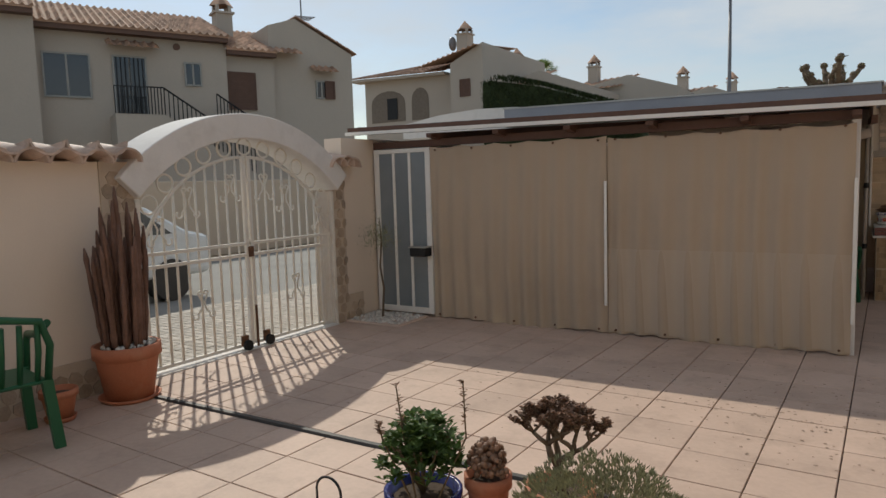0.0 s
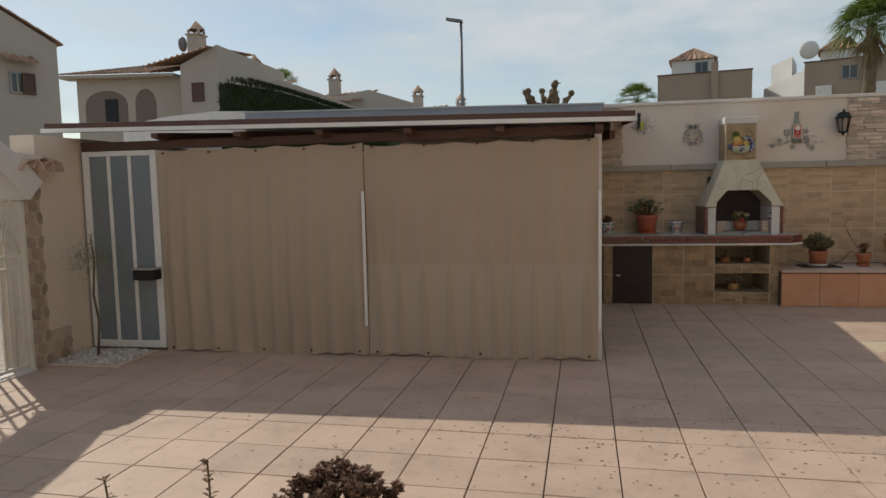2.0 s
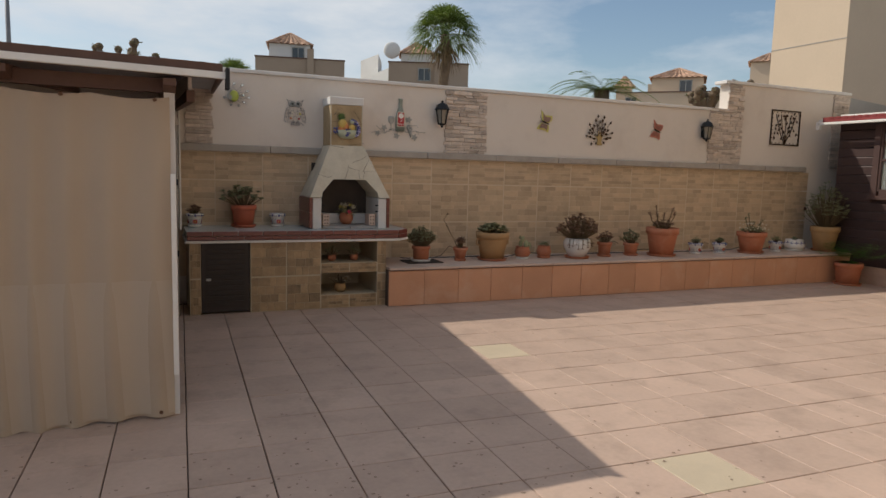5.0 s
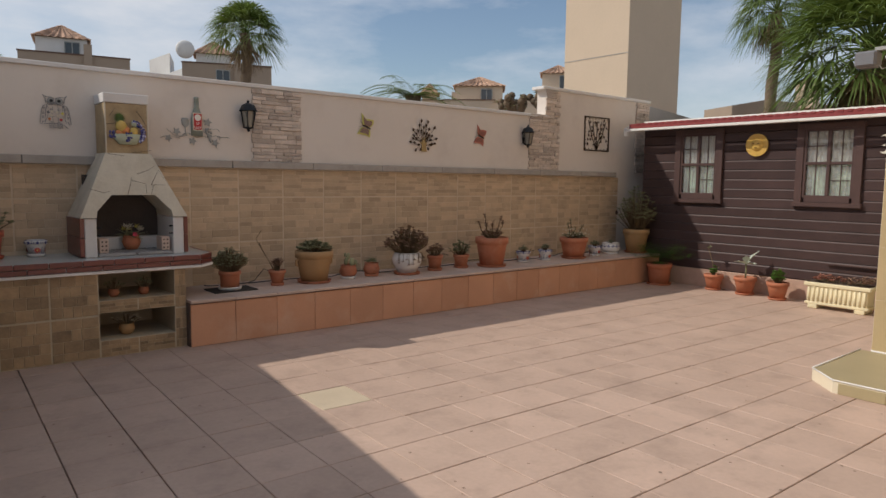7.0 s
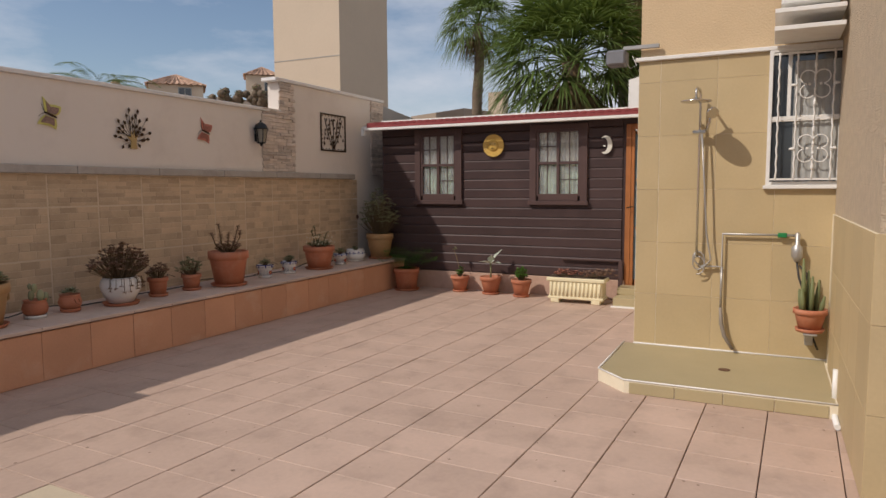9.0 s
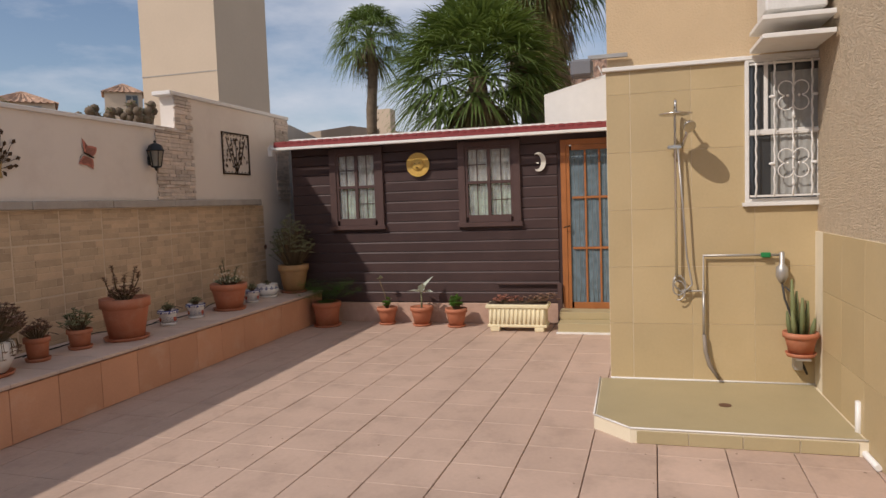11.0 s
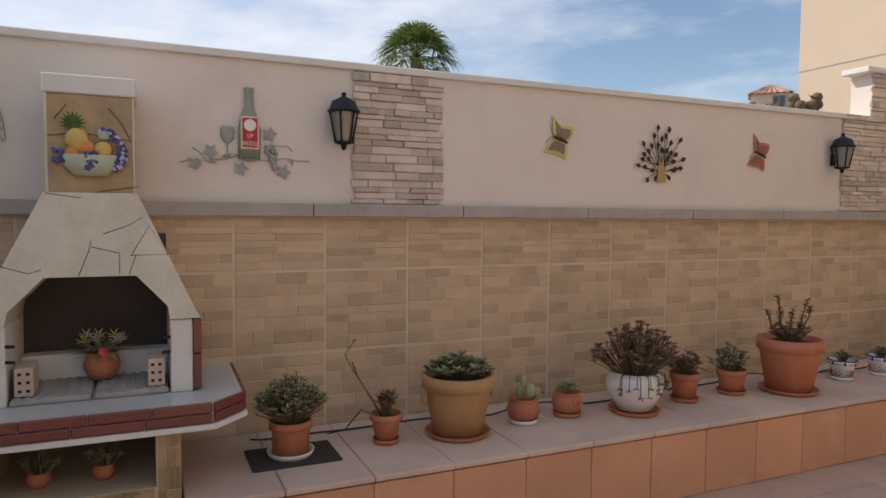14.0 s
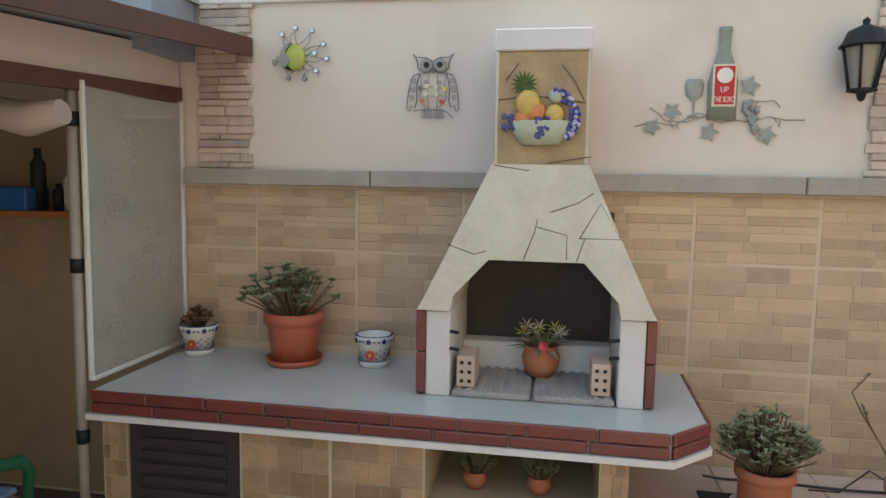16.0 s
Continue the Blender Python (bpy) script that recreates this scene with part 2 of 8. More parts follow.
M_ROOFT = mat("clay_roof_tile", (0.38, 0.24, 0.165), 0.85, var=0.15, scale=4, fine=30, bump=0.3, island=0.35, obj=0.2)
M_RIDGE = mat("coping_tile", (0.52, 0.40, 0.33), 0.6, var=0.15, scale=8, fine=50, bump=0.2, obj=0.15, stain=(0.30, 0.23, 0.19), stain_amt=0.5, stain_scale=9)
M_CHROME = mat("chrome", (0.62, 0.60, 0.56), 0.22, metal=0.9, var=0.03, bump=0.0)
M_STEEL = mat("galvanised_pipe", (0.45, 0.43, 0.40), 0.4, metal=0.6, var=0.08, bump=0.03)
M_GREEN = mat("green_plastic", (0.018, 0.10, 0.045), 0.42, var=0.08, scale=5, bump=0.03)
M_GREENV = mat("green_valve", (0.02, 0.22, 0.07), 0.4)
M_DARK = mat("hole_shade", (0.02, 0.018, 0.017), 0.8, var=0.1, bump=0.0)
M_DOORB = mat("dark_louvre_paint", (0.045, 0.033, 0.028), 0.5, var=0.1, bump=0.05)
M_GOLD = mat("sun_gold", (0.62, 0.40, 0.10), 0.4, var=0.1, scale=20, bump=0.1)
M_MOON = mat("moon_pale", (0.72, 0.70, 0.62), 0.5, var=0.08, scale=15)
M_GREYM = mat("grey_wire_metal", (0.20, 0.20, 0.21), 0.5, metal=0.3, bump=0.0)
M_GREYR = mat("grey_relief", (0.33, 0.33, 0.31), 0.6, var=0.15, scale=15)
M_BOTTLE = mat("bottle_grey_green", (0.26, 0.29, 0.25), 0.35, var=0.15, scale=12)
M_LABEL = mat("label_red", (0.48, 0.035, 0.04), 0.5, var=0.05)
M_LETTER = mat("label_white", (0.78, 0.74, 0.68), 0.5, bump=0.0)
M_BFY = mat("butterfly_yellow", (0.58, 0.54, 0.16), 0.5, var=0.1, scale=20)
M_BFR = mat("butterfly_red", (0.50, 0.19, 0.14), 0.5, var=0.2, scale=30)
M_BFG = mat("butterfly_brown", (0.22, 0.13, 0.08), 0.5, var=0.2, scale=30)
M_LIME = mat("lime_disc", (0.42, 0.48, 0.10), 0.4, var=0.2, scale=12)
M_ORANGE = mat("fruit_orange", (0.60, 0.24, 0.09), 0.5, var=0.12, scale=15)
M_PINEAP = mat("fruit_yellow", (0.60, 0.42, 0.12), 0.5, var=0.15, scale=40)
M_GRAPE = mat("fruit_blue", (0.09, 0.09, 0.25), 0.35, island=0.4)
M_LILAC = mat("fruit_lilac", (0.46, 0.44, 0.62), 0.35, island=0.2)
M_BOWL = mat("bowl_green", (0.44, 0.47, 0.34), 0.5, var=0.1, scale=12)
M_CREAMP = mat("cream_trough", (0.74, 0.66, 0.44), 0.6, var=0.06, scale=6)
M_SHUT = mat("brown_shutter", (0.13, 0.075, 0.055), 0.6, var=0.1)
M_GLASSD = mat("dark_window_glass", (0.035, 0.04, 0.045), 0.08, var=0.02, bump=0.0, spec=0.8)
M_CURT = translucent(mat("lace_curtain", (0.52, 0.54, 0.46), 0.9, var=0.15, scale=14, bump=0.0), 0.2, (0.5, 0.5, 0.4))
M_CURTG = mat("printed_curtain", (0.30, 0.40, 0.30), 0.9, var=0.5, scale=9, bump=0.0)
M_CURTB = mat("blue_grey_curtain", (0.12, 0.17, 0.20), 0.8, var=0.35, scale=12, bump=0.0)
M_FROST = mat("frosted_glass", (0.20, 0.23, 0.25), 0.3, var=0.05, bump=0.05, spec=0.6)
M_CLEAR = mat("clear_vinyl", (0.62, 0.60, 0.56), 0.25, var=0.05, scale=2, bump=0.1, alpha=0.38)
M_PEBBLE = mat("white_pebble", (0.55, 0.52, 0.48), 0.7, island=0.3, bump=0.0)
M_CARB = mat("car_white_paint", (0.62, 0.64, 0.65), 0.25, spec=0.6, bump=0.0)
M_BLUEP = mat("blue_plastic", (0.03, 0.11, 0.34), 0.4, bump=0.0)
M_CLOTH = mat("rolled_canvas", (0.55, 0.48, 0.43), 0.9, var=0.06, scale=8, bump=0.2)
M_TOWEL = mat("printed_towel", (0.20, 0.30, 0.42), 0.9, var=0.3, scale=20, bump=0.2)
M_LAMPG = mat("lantern_glass", (0.30, 0.27, 0.22), 0.2, spec=0.6, bump=0.0)
M_ACW = mat("air_conditioner_white", (0.70, 0.69, 0.66), 0.5, bump=0.0)
M_OLIVE = mat("doormat", (0.05, 0.042, 0.036), 0.95, var=0.2, scale=60, bump=0.5)
M_PLATF = mat("platform_tile", (0.42, 0.345, 0.20), 0.5, var=0.05, scale=3, fine=50, bump=0.08, obj=0.04, stain=(0.42, 0.34, 0.19), stain_amt=0.5)


# ---- mesh helpers ----
def bx(bm, x0, y0, z0, x1, y1, z1, bev=0.0, m=None):
    r = bmesh.ops.create_cube(bm, size=1)
    vs = r["verts"]
    for v in vs:
        v.co = Vector(((x0 + x1) / 2 + v.co.x * (x1 - x0), (y0 + y1) / 2 + v.co.y * (y1 - y0), (z0 + z1) / 2 + v.co.z * (z1 - z0)))
    if bev:
        es = list({e for v in vs for e in v.link_edges})
        out = bmesh.ops.bevel(bm, geom=es, offset=bev, segments=1, affect="EDGES")
        vs = list({v for f in out["faces"] for v in f.verts} | {v for v in vs if v.is_valid})
    if m:
        bmesh.ops.transform(bm, matrix=m, verts=[v for v in vs if v.is_valid])
    return bm


def lathe(bm, prof, n=20, c=(0, 0, 0), sx=1, sy=1, flute=0.0):
    rings = []
    for r, z in prof:
        if r < 1e-5:
            rings.append([bm.verts.new((c[0], c[1], c[2] + z))])
        else:
            rings.append([bm.verts.new((c[0] + sx * r * (1 + flute * (i % 2)) * math.cos(math.tau * i / n), c[1] + sy * r * (1 + flute * (i % 2)) * math.sin(math.tau * i / n), c[2] + z)) for i in range(n)])
    for a, b in zip(rings, rings[1:]):
        for i in range(n):
            j = (i + 1) % n
            if len(a) == 1 and len(b) > 1:
                bm.faces.new((a[0], b[j], b[i])).smooth = True
            elif len(b) == 1 and len(a) > 1:
                bm.faces.new((a[i], a[j], b[0])).smooth = True
            elif len(a) > 1:
                bm.faces.new((a[i], a[j], b[j], b[i])).smooth = True
    return bm


def tube(bm, pts, r, n=8, closed=False, ends=True):
    pts = [Vector(p) for p in pts]
    rs = r if isinstance(r, (list, tuple)) else [r] * len(pts)
    rings, up = [], None
    k = len(pts)
    for i, p in enumerate(pts):
        if closed:
            d = (pts[(i + 1) % k] - pts[i - 1])
        else:
            d = pts[min(i + 1, k - 1)] - pts[max(i - 1, 0)]
        if d.length < 1e-7:
            d = Vector((0, 0, 1))
        d.normalize()
        if up is None:
            up = d.orthogonal().normalized()
        up = (up - d * up.dot(d))
        if up.length < 1e-5:
            up = d.orthogonal()
        up.normalize()
        s = d.cross(up)
        rings.append([bm.verts.new(p + (up * math.cos(math.tau * j / n) + s * math.sin(math.tau * j / n)) * rs[i]) for j in range(n)])
    pairs = list(zip(rings, rings[1:]))
    if closed:
        pairs.append((rings[-1], rings[0]))
    for a, b in pairs:
        for j in range(n):
            q = (j + 1) % n
            bm.faces.new((a[j], a[q], b[q], b[j])).smooth = True
    if ends and not closed:
        bm.faces.new(list(reversed(rings[0])))
        bm.faces.new(rings[-1])
    return bm


def slab(bm, pts, d):
    """A flat outline pts (3D, in order) given the thickness d (a vector)."""
    a = [bm.verts.new(Vector(p)) for p in pts]
    b = [bm.verts.new(Vector(p) + Vector(d)) for p in pts]
    n = len(pts)
    bm.faces.new(a)
    bm.faces.new(list(reversed(b)))
    for i in range(n):
        j = (i + 1) % n
        bm.faces.new((a[j], a[i], b[i], b[j]))
    return bm


def ball(bm, c, r, n=8, s=(1, 1, 1)):
    prof = [(max(0.0, math.sin(math.pi * i / (n // 2 + 1))), -math.cos(math.pi * i / (n // 2 + 1))) for i in range(n // 2 + 2)]
    prof[0], prof[-1] = (0, -1), (0, 1)
    return lathe(bm, [(r * a * s[0], r * z * s[2]) for a, z in prof], n, c, 1, s[1] / s[0])


def leaf(bm, p, d, up, length, width, fold=0.25, droop=0.0):
    """A folded, pointed leaf from p along d."""
    d, up = Vector(d).normalized(), Vector(up)
    s = d.cross(up)
    if s.length < 1e-4:
        s = d.orthogonal()
    s.normalize()
    n = s.cross(d).normalized()
    p = Vector(p)
    mid = p + d * length * 0.5 - n * droop * length * 0.3
    tip = p + d * length - n * droop * length
    v = [bm.verts.new(q) for q in (p, mid + s * width / 2 + n * fold * width / 2, tip, mid - s * width / 2 + n * fold * width / 2, mid)]
    bm.faces.new((v[0], v[4], v[2], v[1]))
    bm.faces.new((v[0], v[3], v[2], v[4]))


def mesh_of(name, bm, material, fix=True):
    if fix:
        bmesh.ops.recalc_face_normals(bm, faces=bm.faces[:])
    me = bpy.data.meshes.new(name)
    bm.to_mesh(me)
    bm.free()
    me.materials.append(material)
    return me


def part(name, bm, material, parent=None, label="", kind="", fix=True):
    ob = new(name, mesh_of(name, bm, material, fix))
    ob.parent = parent
    return tagged(ob, label, kind=kind)


def thing(name, at, label, category, group="", rz=0.0, scale=1.0):
    ob = new(name)
    ob.empty_display_size = 0.1
    ob.location, ob.rotation_euler, ob.scale = at, (0, 0, radians(rz)), (scale,) * 3
    return tagged(ob, label, category, group)


def setting(name, bm, material, label=""):
    return tagged(part(name, bm, material), label, kind="structure")


def NB():
    return bmesh.new()


R = random.Random(7)
U = R.uniform

# ---- ground, street ----
bm = NB()
bx(bm, -400, -400, -0.6, 400, 400, -0.12)
setting("ground", bm, M_EARTH)
bm = NB()
bx(bm, -13.2, -40, -0.14, -7.6, 60, -0.10)
setting("road", bm, M_ROAD)
bm = NB()
bx(bm, -7.5, -20, -0.14, -5.25, 30, -0.035)
setting("pavement", bm, M_COBBLE)
bm = NB()
bx(bm, -5.25, -5.0, -0.2, 9.95, 10.4, -0.022)
floor = setting("floor", bm, M_GROUT, "dark joints under pale pink patio tiles")

# ---- back wall ----
WY = 10.35
bm = NB()
bx(bm, -2.65, WY, -0.1, 8.24, WY + 0.2, 2.615)
bx(bm, 8.24, WY, -0.1, 10.98, WY + 0.2, 3.05)
bx(bm, -5.2, WY, -0.1, -2.65, WY + 0.2, 2.1)
wall_north = setting("wall_north", bm, M_PLASTER, "cream plastered garden wall, tiled below")
bm = NB()
bx(bm, -2.67, WY - 0.025, 2.615, 8.24, WY + 0.23, 2.66, 0.006)
bx(bm, 8.14, WY - 0.03, 3.05, 11.0, WY + 0.23, 3.10, 0.006)
setting("wall_coping", bm, M_WHITE)
bm = NB()
x = 0.19
while x < 9.9:
    bx(bm, x, WY - 0.07, 1.72, min(x + 0.98, 10.0), WY, 1.80, 0.006)
    x += 0.985
setting("wall_sill", bm, M_SILL, "grey ledge between the tiles and the plaster")
bm = NB()
bx(bm, 0.16, WY - 0.012, 0.3, 10.0, WY, 1.72)
setting("wall_tile_backing", bm, M_WTG)
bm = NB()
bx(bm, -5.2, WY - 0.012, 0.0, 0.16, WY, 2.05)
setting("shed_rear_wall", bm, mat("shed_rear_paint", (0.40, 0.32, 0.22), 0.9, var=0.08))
# neighbouring wall beyond the raised part
bm = NB()
slab(bm, [(10.98, WY + 0.1, -0.1), (19, 12.3, -0.1), (19, 12.3, 2.95), (10.98, WY + 0.1, 3.05)], (0.0, 0.2, 0))
setting("wall_beyond", bm, mat("grey_render", (0.42, 0.41, 0.41), 0.9, var=0.08, scale=1))

# ---- gate wall (west) ----
GX = -4.97
Y0, Y1 = 3.42, 5.80
bm = NB()
bx(bm, GX - 0.25, -5.0, -0.1, GX, 3.12, 1.80)
bx(bm, GX - 0.25, 6.02, -0.1, GX, 6.62, 2.10)
setting("wall_west", bm, mat("wall_west_paint", (0.72, 0.62, 0.52), 0.88, var=0.03, scale=1.2, bump=0.15))
bm = NB()
bx(bm, GX - 0.27, 3.12, -0.1, GX + 0.015, 3.42, 1.80)
bx(bm, GX - 0.27, 5.82, -0.1, GX + 0.015, 6.02, 1.80)
bx(bm, GX, -5.0, -0.1, GX + 0.015, 3.12, 0.29)
bx(bm, GX, 6.02, -0.1, GX + 0.015, 6.30, 0.30)
setting("gate_pier", bm, M_FLAGJ)
bm = NB()
N = 28
CY, CZ, RI, RO = (Y0 + Y1) / 2, 0.364, 1.666, 1.90
pts = []
for i in range(N + 1):
    a = radians(-46.5 + 93 * i / N)
    pts.append((a, CY + RI * math.sin(a), CZ + RI * math.cos(a), CY + RO * math.sin(a), CZ + RO * math.cos(a)))
prev = None
for a, yi, zi, yo, zo in pts:
    cur = [bm.verts.new((GX + 0.10, yi, zi)), bm.verts.new((GX + 0.10, yo, zo)), bm.verts.new((GX - 0.36, yo, zo)), bm.verts.new((GX - 0.36, yi, zi))]
    if prev:
        for k in range(4):
            bm.faces.new((prev[k], prev[(k + 1) % 4], cur[(k + 1) % 4], cur[k]))
    else:
        bm.faces.new(cur)
    prev = cur
bm.faces.new(list(reversed(prev)))
ob = setting("gate_arch", bm, M_WHITE, "white rendered arch over the gate")
md = ob.modifiers.new("bevel", "BEVEL")
md.width, md.segments, md.limit_method = 0.012, 2, "ANGLE"
bm = NB()
bx(bm, GX - 0.2, Y0, -0.05, GX + 0.06, Y1, 0.012)
setting("gate_threshold", bm, M_WHITE)

# ---- lean-to shed ----
SY, SX0, SX1 = 6.60, -5.05, 0.05
y0, y1 = 6.47, 10.33


def roof_z(x, y):
    """Underside of the shed roof, which falls to the front and a little to the east."""
    return 2.105 + (y - y0) * 0.078 + (0.3 - x) * 0.017


bm = NB()
slab(bm, [(x, y, roof_z(x, y)) for x, y in ((-5.22, y0), (0.29, y0), (0.53, y1), (-5.22, y1))], (0, 0, 0.035))
shed_roof = setting("shed_roof", bm, M_GREYROOF, "grey sheet roof of the lean-to")
bm = NB()
for a, b, d in (((-5.22, y0), (0.31, y0), (0, -0.02, 0)), ((0.29, y0), (0.53, y1), (0.022, 0, 0))):
    slab(bm, [(*a, roof_z(*a) - 0.045), (*b, roof_z(*b) - 0.045), (*b, roof_z(*b) + 0.045), (*a, roof_z(*a) + 0.045)], d)
setting("shed_fascia", bm, M_BROWN)
bm = NB()
slab(bm, [(-5.22, y0 - 0.022, roof_z(-5.22, y0) - 0.045), (0.32, y0 - 0.022, roof_z(0.3, y0) - 0.045), (0.32, y0 - 0.022, roof_z(0.3, y0) - 0.008), (-5.22, y0 - 0.022, roof_z(-5.22, y0) - 0.008)], (0, -0.05, 0))
setting("shed_gutter", bm, M_WPAINT)
bm = NB()
slab(bm, [(0.322, y0 - 0.10, 2.00), (0.322, y0 - 0.10, 2.12), (0.322, y0 - 0.01, 2.12), (0.322, y0 - 0.01, 2.00)], (0.02, 0, 0))
setting("shed_gutter_end", bm, M_BLACK)
bm = NB()
for k in range(21):
    x = -5.1 + k * 0.265
    slab(bm, [(x - 0.02, y0 + 0.03, roof_z(x, y0) + 0.036), (x + 0.02, y0 + 0.03, roof_z(x, y0) + 0.036), (x + 0.02, 9.9, roof_z(x, 9.9) + 0.036), (x - 0.02, 9.9, roof_z(x, 9.9) + 0.036)], (0, 0, 0.018))
setting("shed_roof_ribs", bm, M_GREYROOF)
bm = NB()
slab(bm, [(-4.85, 9.95, 2.42), (0.25, 9.95, 2.33), (0.25, 9.95, 2.615), (-4.85, 9.95, 2.70)], (0, 0.36, 0))
setting("roof_parapet", bm, M_GREYROOF, "blue-grey sheet parapet along the back of the lean-to roof")
bm = NB()
slab(bm, [(-4.87, 9.93, 2.70), (0.27, 9.93, 2.615), (0.27, 10.33, 2.615), (-4.87, 10.33, 2.70)], (0, 0, 0.02))
setting("parapet_cap", bm, M_STEEL)
bm = NB()
slab(bm, [(-7.3, 10.6, 2.4), (-7.3, 10.6, 2.66), (-6.5, 10.6, 2.78), (-5.7, 10.6, 2.83), (-4.9, 10.6, 2.80), (-4.9, 10.6, 2.4)], (0, 0.8, 0))
setting("neighbour_roof", bm, M_WHITE, "low pale curved roof beyond the lean-to")
bm = NB()
bx(bm, -5.2, 6.56, -0.05, -5.02, 6.74, 2.08)
bx(bm, -0.01, 6.62, 0.0, 0.05, 6.68, 2.06)
setting("shed_post", bm, M_WHITE)
bm = NB()
bx(bm, -5.02, 6.62, 1.98, 0.05, 6.68, 2.06)
slab(bm, [(0.12, 6.68, 1.94), (0.12, 10.33, 2.135), (0.12, 10.33, 2.205), (0.12, 6.68, 2.01)], (0.045, 0, 0))
setting("shed_beam", bm, M_BROWN)
bm = NB()
slab(bm, [(0.13, 6.70, 2.01), (0.13, 10.33, 2.205), (0.13, 10.33, 2.395), (0.13, 6.70, 2.115)], (0.02, 0, 0))
setting("shed_infill", bm, M_PLASTER, "cream boarding between the beam and the roof")
bm = NB()
for x in (-4.05, -3.22, -2.43, -1.62, -0.81, 0.02):
    dz = roof_z(x, y0) - 2.125
    slab(bm, [(x - 0.035, 6.44, 2.06 + dz), (x - 0.035, 6.44, 2.02 + dz), (x - 0.035, 6.62, 1.995 + dz), (x - 0.035, 10.3, 2.27 + dz), (x - 0.035, 10.3, 2.36 + dz)], (0.07, 0, 0))
setting("shed_rafter", bm, M_BROWN)
bm = NB()
bx(bm, -5.2, 6.74, -0.05, -5.1, 10.35, 2.12)
setting("shed_wall_west", bm, M_WHITE)

# ---- planter ledge ----
PY, PZ = 9.45, 0.45
bm = NB()
bx(bm, 2.37, PY + 0.02, -0.02, 10.12, WY, PZ - 0.03)
setting("planter_core", bm, M_GROUT)

# ---- barbecue base and counter ----
BY = 9.53
bm = NB()
bx(bm, 0.24, BY + 0.02, 0.0, 0.35, WY, 0.785)
bx(bm, 0.85, BY + 0.02, 0.0, 1.61, WY, 0.785)
bx(bm, 2.26, BY + 0.02, 0.0, 2.365, WY, 0.785)
bx(bm, 1.61, BY + 0.02, 0.0, 2.26, WY, 0.15)
bx(bm, 1.61, BY + 0.02, 0.40, 2.26, WY, 0.51)
bx(bm, 1.61, BY + 0.02, 0.745, 2.26, WY, 0.785)
bx(bm, 0.35, BY + 0.30, 0.0, 0.85, WY, 0.785)
bx(bm, 1.61, WY - 0.06, 0.15, 2.26, WY, 0.745)
setting("barbecue_base", bm, M_BASEG, "low masonry base faced with brown brick tiles")
CT = 0.875
ce = [(0.215, 9.525), (2.50, 9.525), (2.65, 9.675), (2.665, WY - 0.002), (0.215, WY - 0.002)]
bm = NB()
slab(bm, [(a, b, 0.785) for a, b in ce], (0, 0, CT - 0.785))
setting("counter_top", bm, M_COUNTER, "pale grey polished counter top")
bm = NB()
lo = [(0.20, 9.50), (2.51, 9.50), (2.672, 9.662), (2.69, WY - 0.004), (0.20, WY - 0.004)]
slab(bm, [(a, b, 0.758) for a, b in lo], (0, 0, 0.024))
setting("counter_slab", bm, M_WHITE)

# ---- house with the shower (east) ----
HX = 7.12
bm = NB()
bx(bm, HX, -6, -0.1, 16, 5.28, 2.70)
setting("house_wall_lower", bm, M_HTJ)
bm = NB()
bx(bm, HX + 0.012, -6, 2.70, 16, 5.268, 7.5)
setting("house_wall_upper", bm, M_STUCCO, "ochre stucco house wall")
bm = NB()
bx(bm, HX - 0.035, 3.55, 2.69, HX + 0.012, 5.31, 2.725, 0.005)
setting("house_band", bm, M_WPAINT)
bm = NB()
bx(bm, 4.5, -6, -0.1, HX, 3.70, 1.33)
setting("house_corner_lower", bm, M_HTJ)
bm = NB()
bx(bm, 4.515, -6, 1.33, HX, 3.685, 7.5)
setting("house_corner_upper", bm, M_STUCCOR, "rough ochre stucco corner of the house")
bm = NB()
pl = [(5.83, 3.70), (5.83, 5.12), (6.08, 5.37), (HX, 5.37), (HX, 3.70)]
slab(bm, [(a, b, -0.02) for a, b in pl], (0, 0, 0.115))
setting("shower_platform", bm, M_HTJ)
bm = NB()
edge = [(5.83, 3.70), (5.83, 5.12), (6.08, 5.37), (HX, 5.37)]
for (xa, ya), (xb, yb) in zip(edge, edge[1:]):
    tube(bm, [(xa, ya, 0.103), (xb, yb, 0.103)], 0.007, 6)
tube(bm, [(HX - 0.006, 3.70, 0.105), (HX - 0.006, 5.28, 0.105)], 0.009, 6)
setting("platform_trim", bm, M_WPAINT, "thin white edging round the shower platform")

# ---- walls that close the yard behind the camera ----
bm = NB()
bx(bm, -5.22, -5.2, -0.1, 4.5, -5.0, 2.4)
setting("wall_south", bm, M_PLASTER)

# ---- cabin ----
CX = 10.16
CY0, CY1 = 4.9, 9.86
bm = NB()
bx(bm, CX + 0.03, CY0, 0.0, CX + 0.06, 5.19, 2.52)
bx(bm, CX + 0.03, 5.97, 0.0, CX + 0.06, 6.60, 2.52)
bx(bm, CX + 0.03, 7.25, 0.0, CX + 0.06, 8.54, 2.52)
bx(bm, CX + 0.03, 9.15, 0.0, CX + 0.06, CY1, 2.52)
bx(bm, CX + 0.03, 6.60, 0.0, CX + 0.06, 7.25, 1.44)
bx(bm, CX + 0.03, 8.54, 0.0, CX + 0.06, 9.15, 1.44)
bx(bm, CX + 0.03, 6.60, 2.39, CX + 0.06, 7.25, 2.52)
bx(bm, CX + 0.03, 8.54, 2.40, CX + 0.06, 9.15, 2.52)
bx(bm, CX + 0.03, 5.19, 2.42, CX + 0.06, 5.97, 2.52)
bx(bm, CX + 0.06, CY1 - 0.05, 0.0, 12.6, CY1, 2.52)
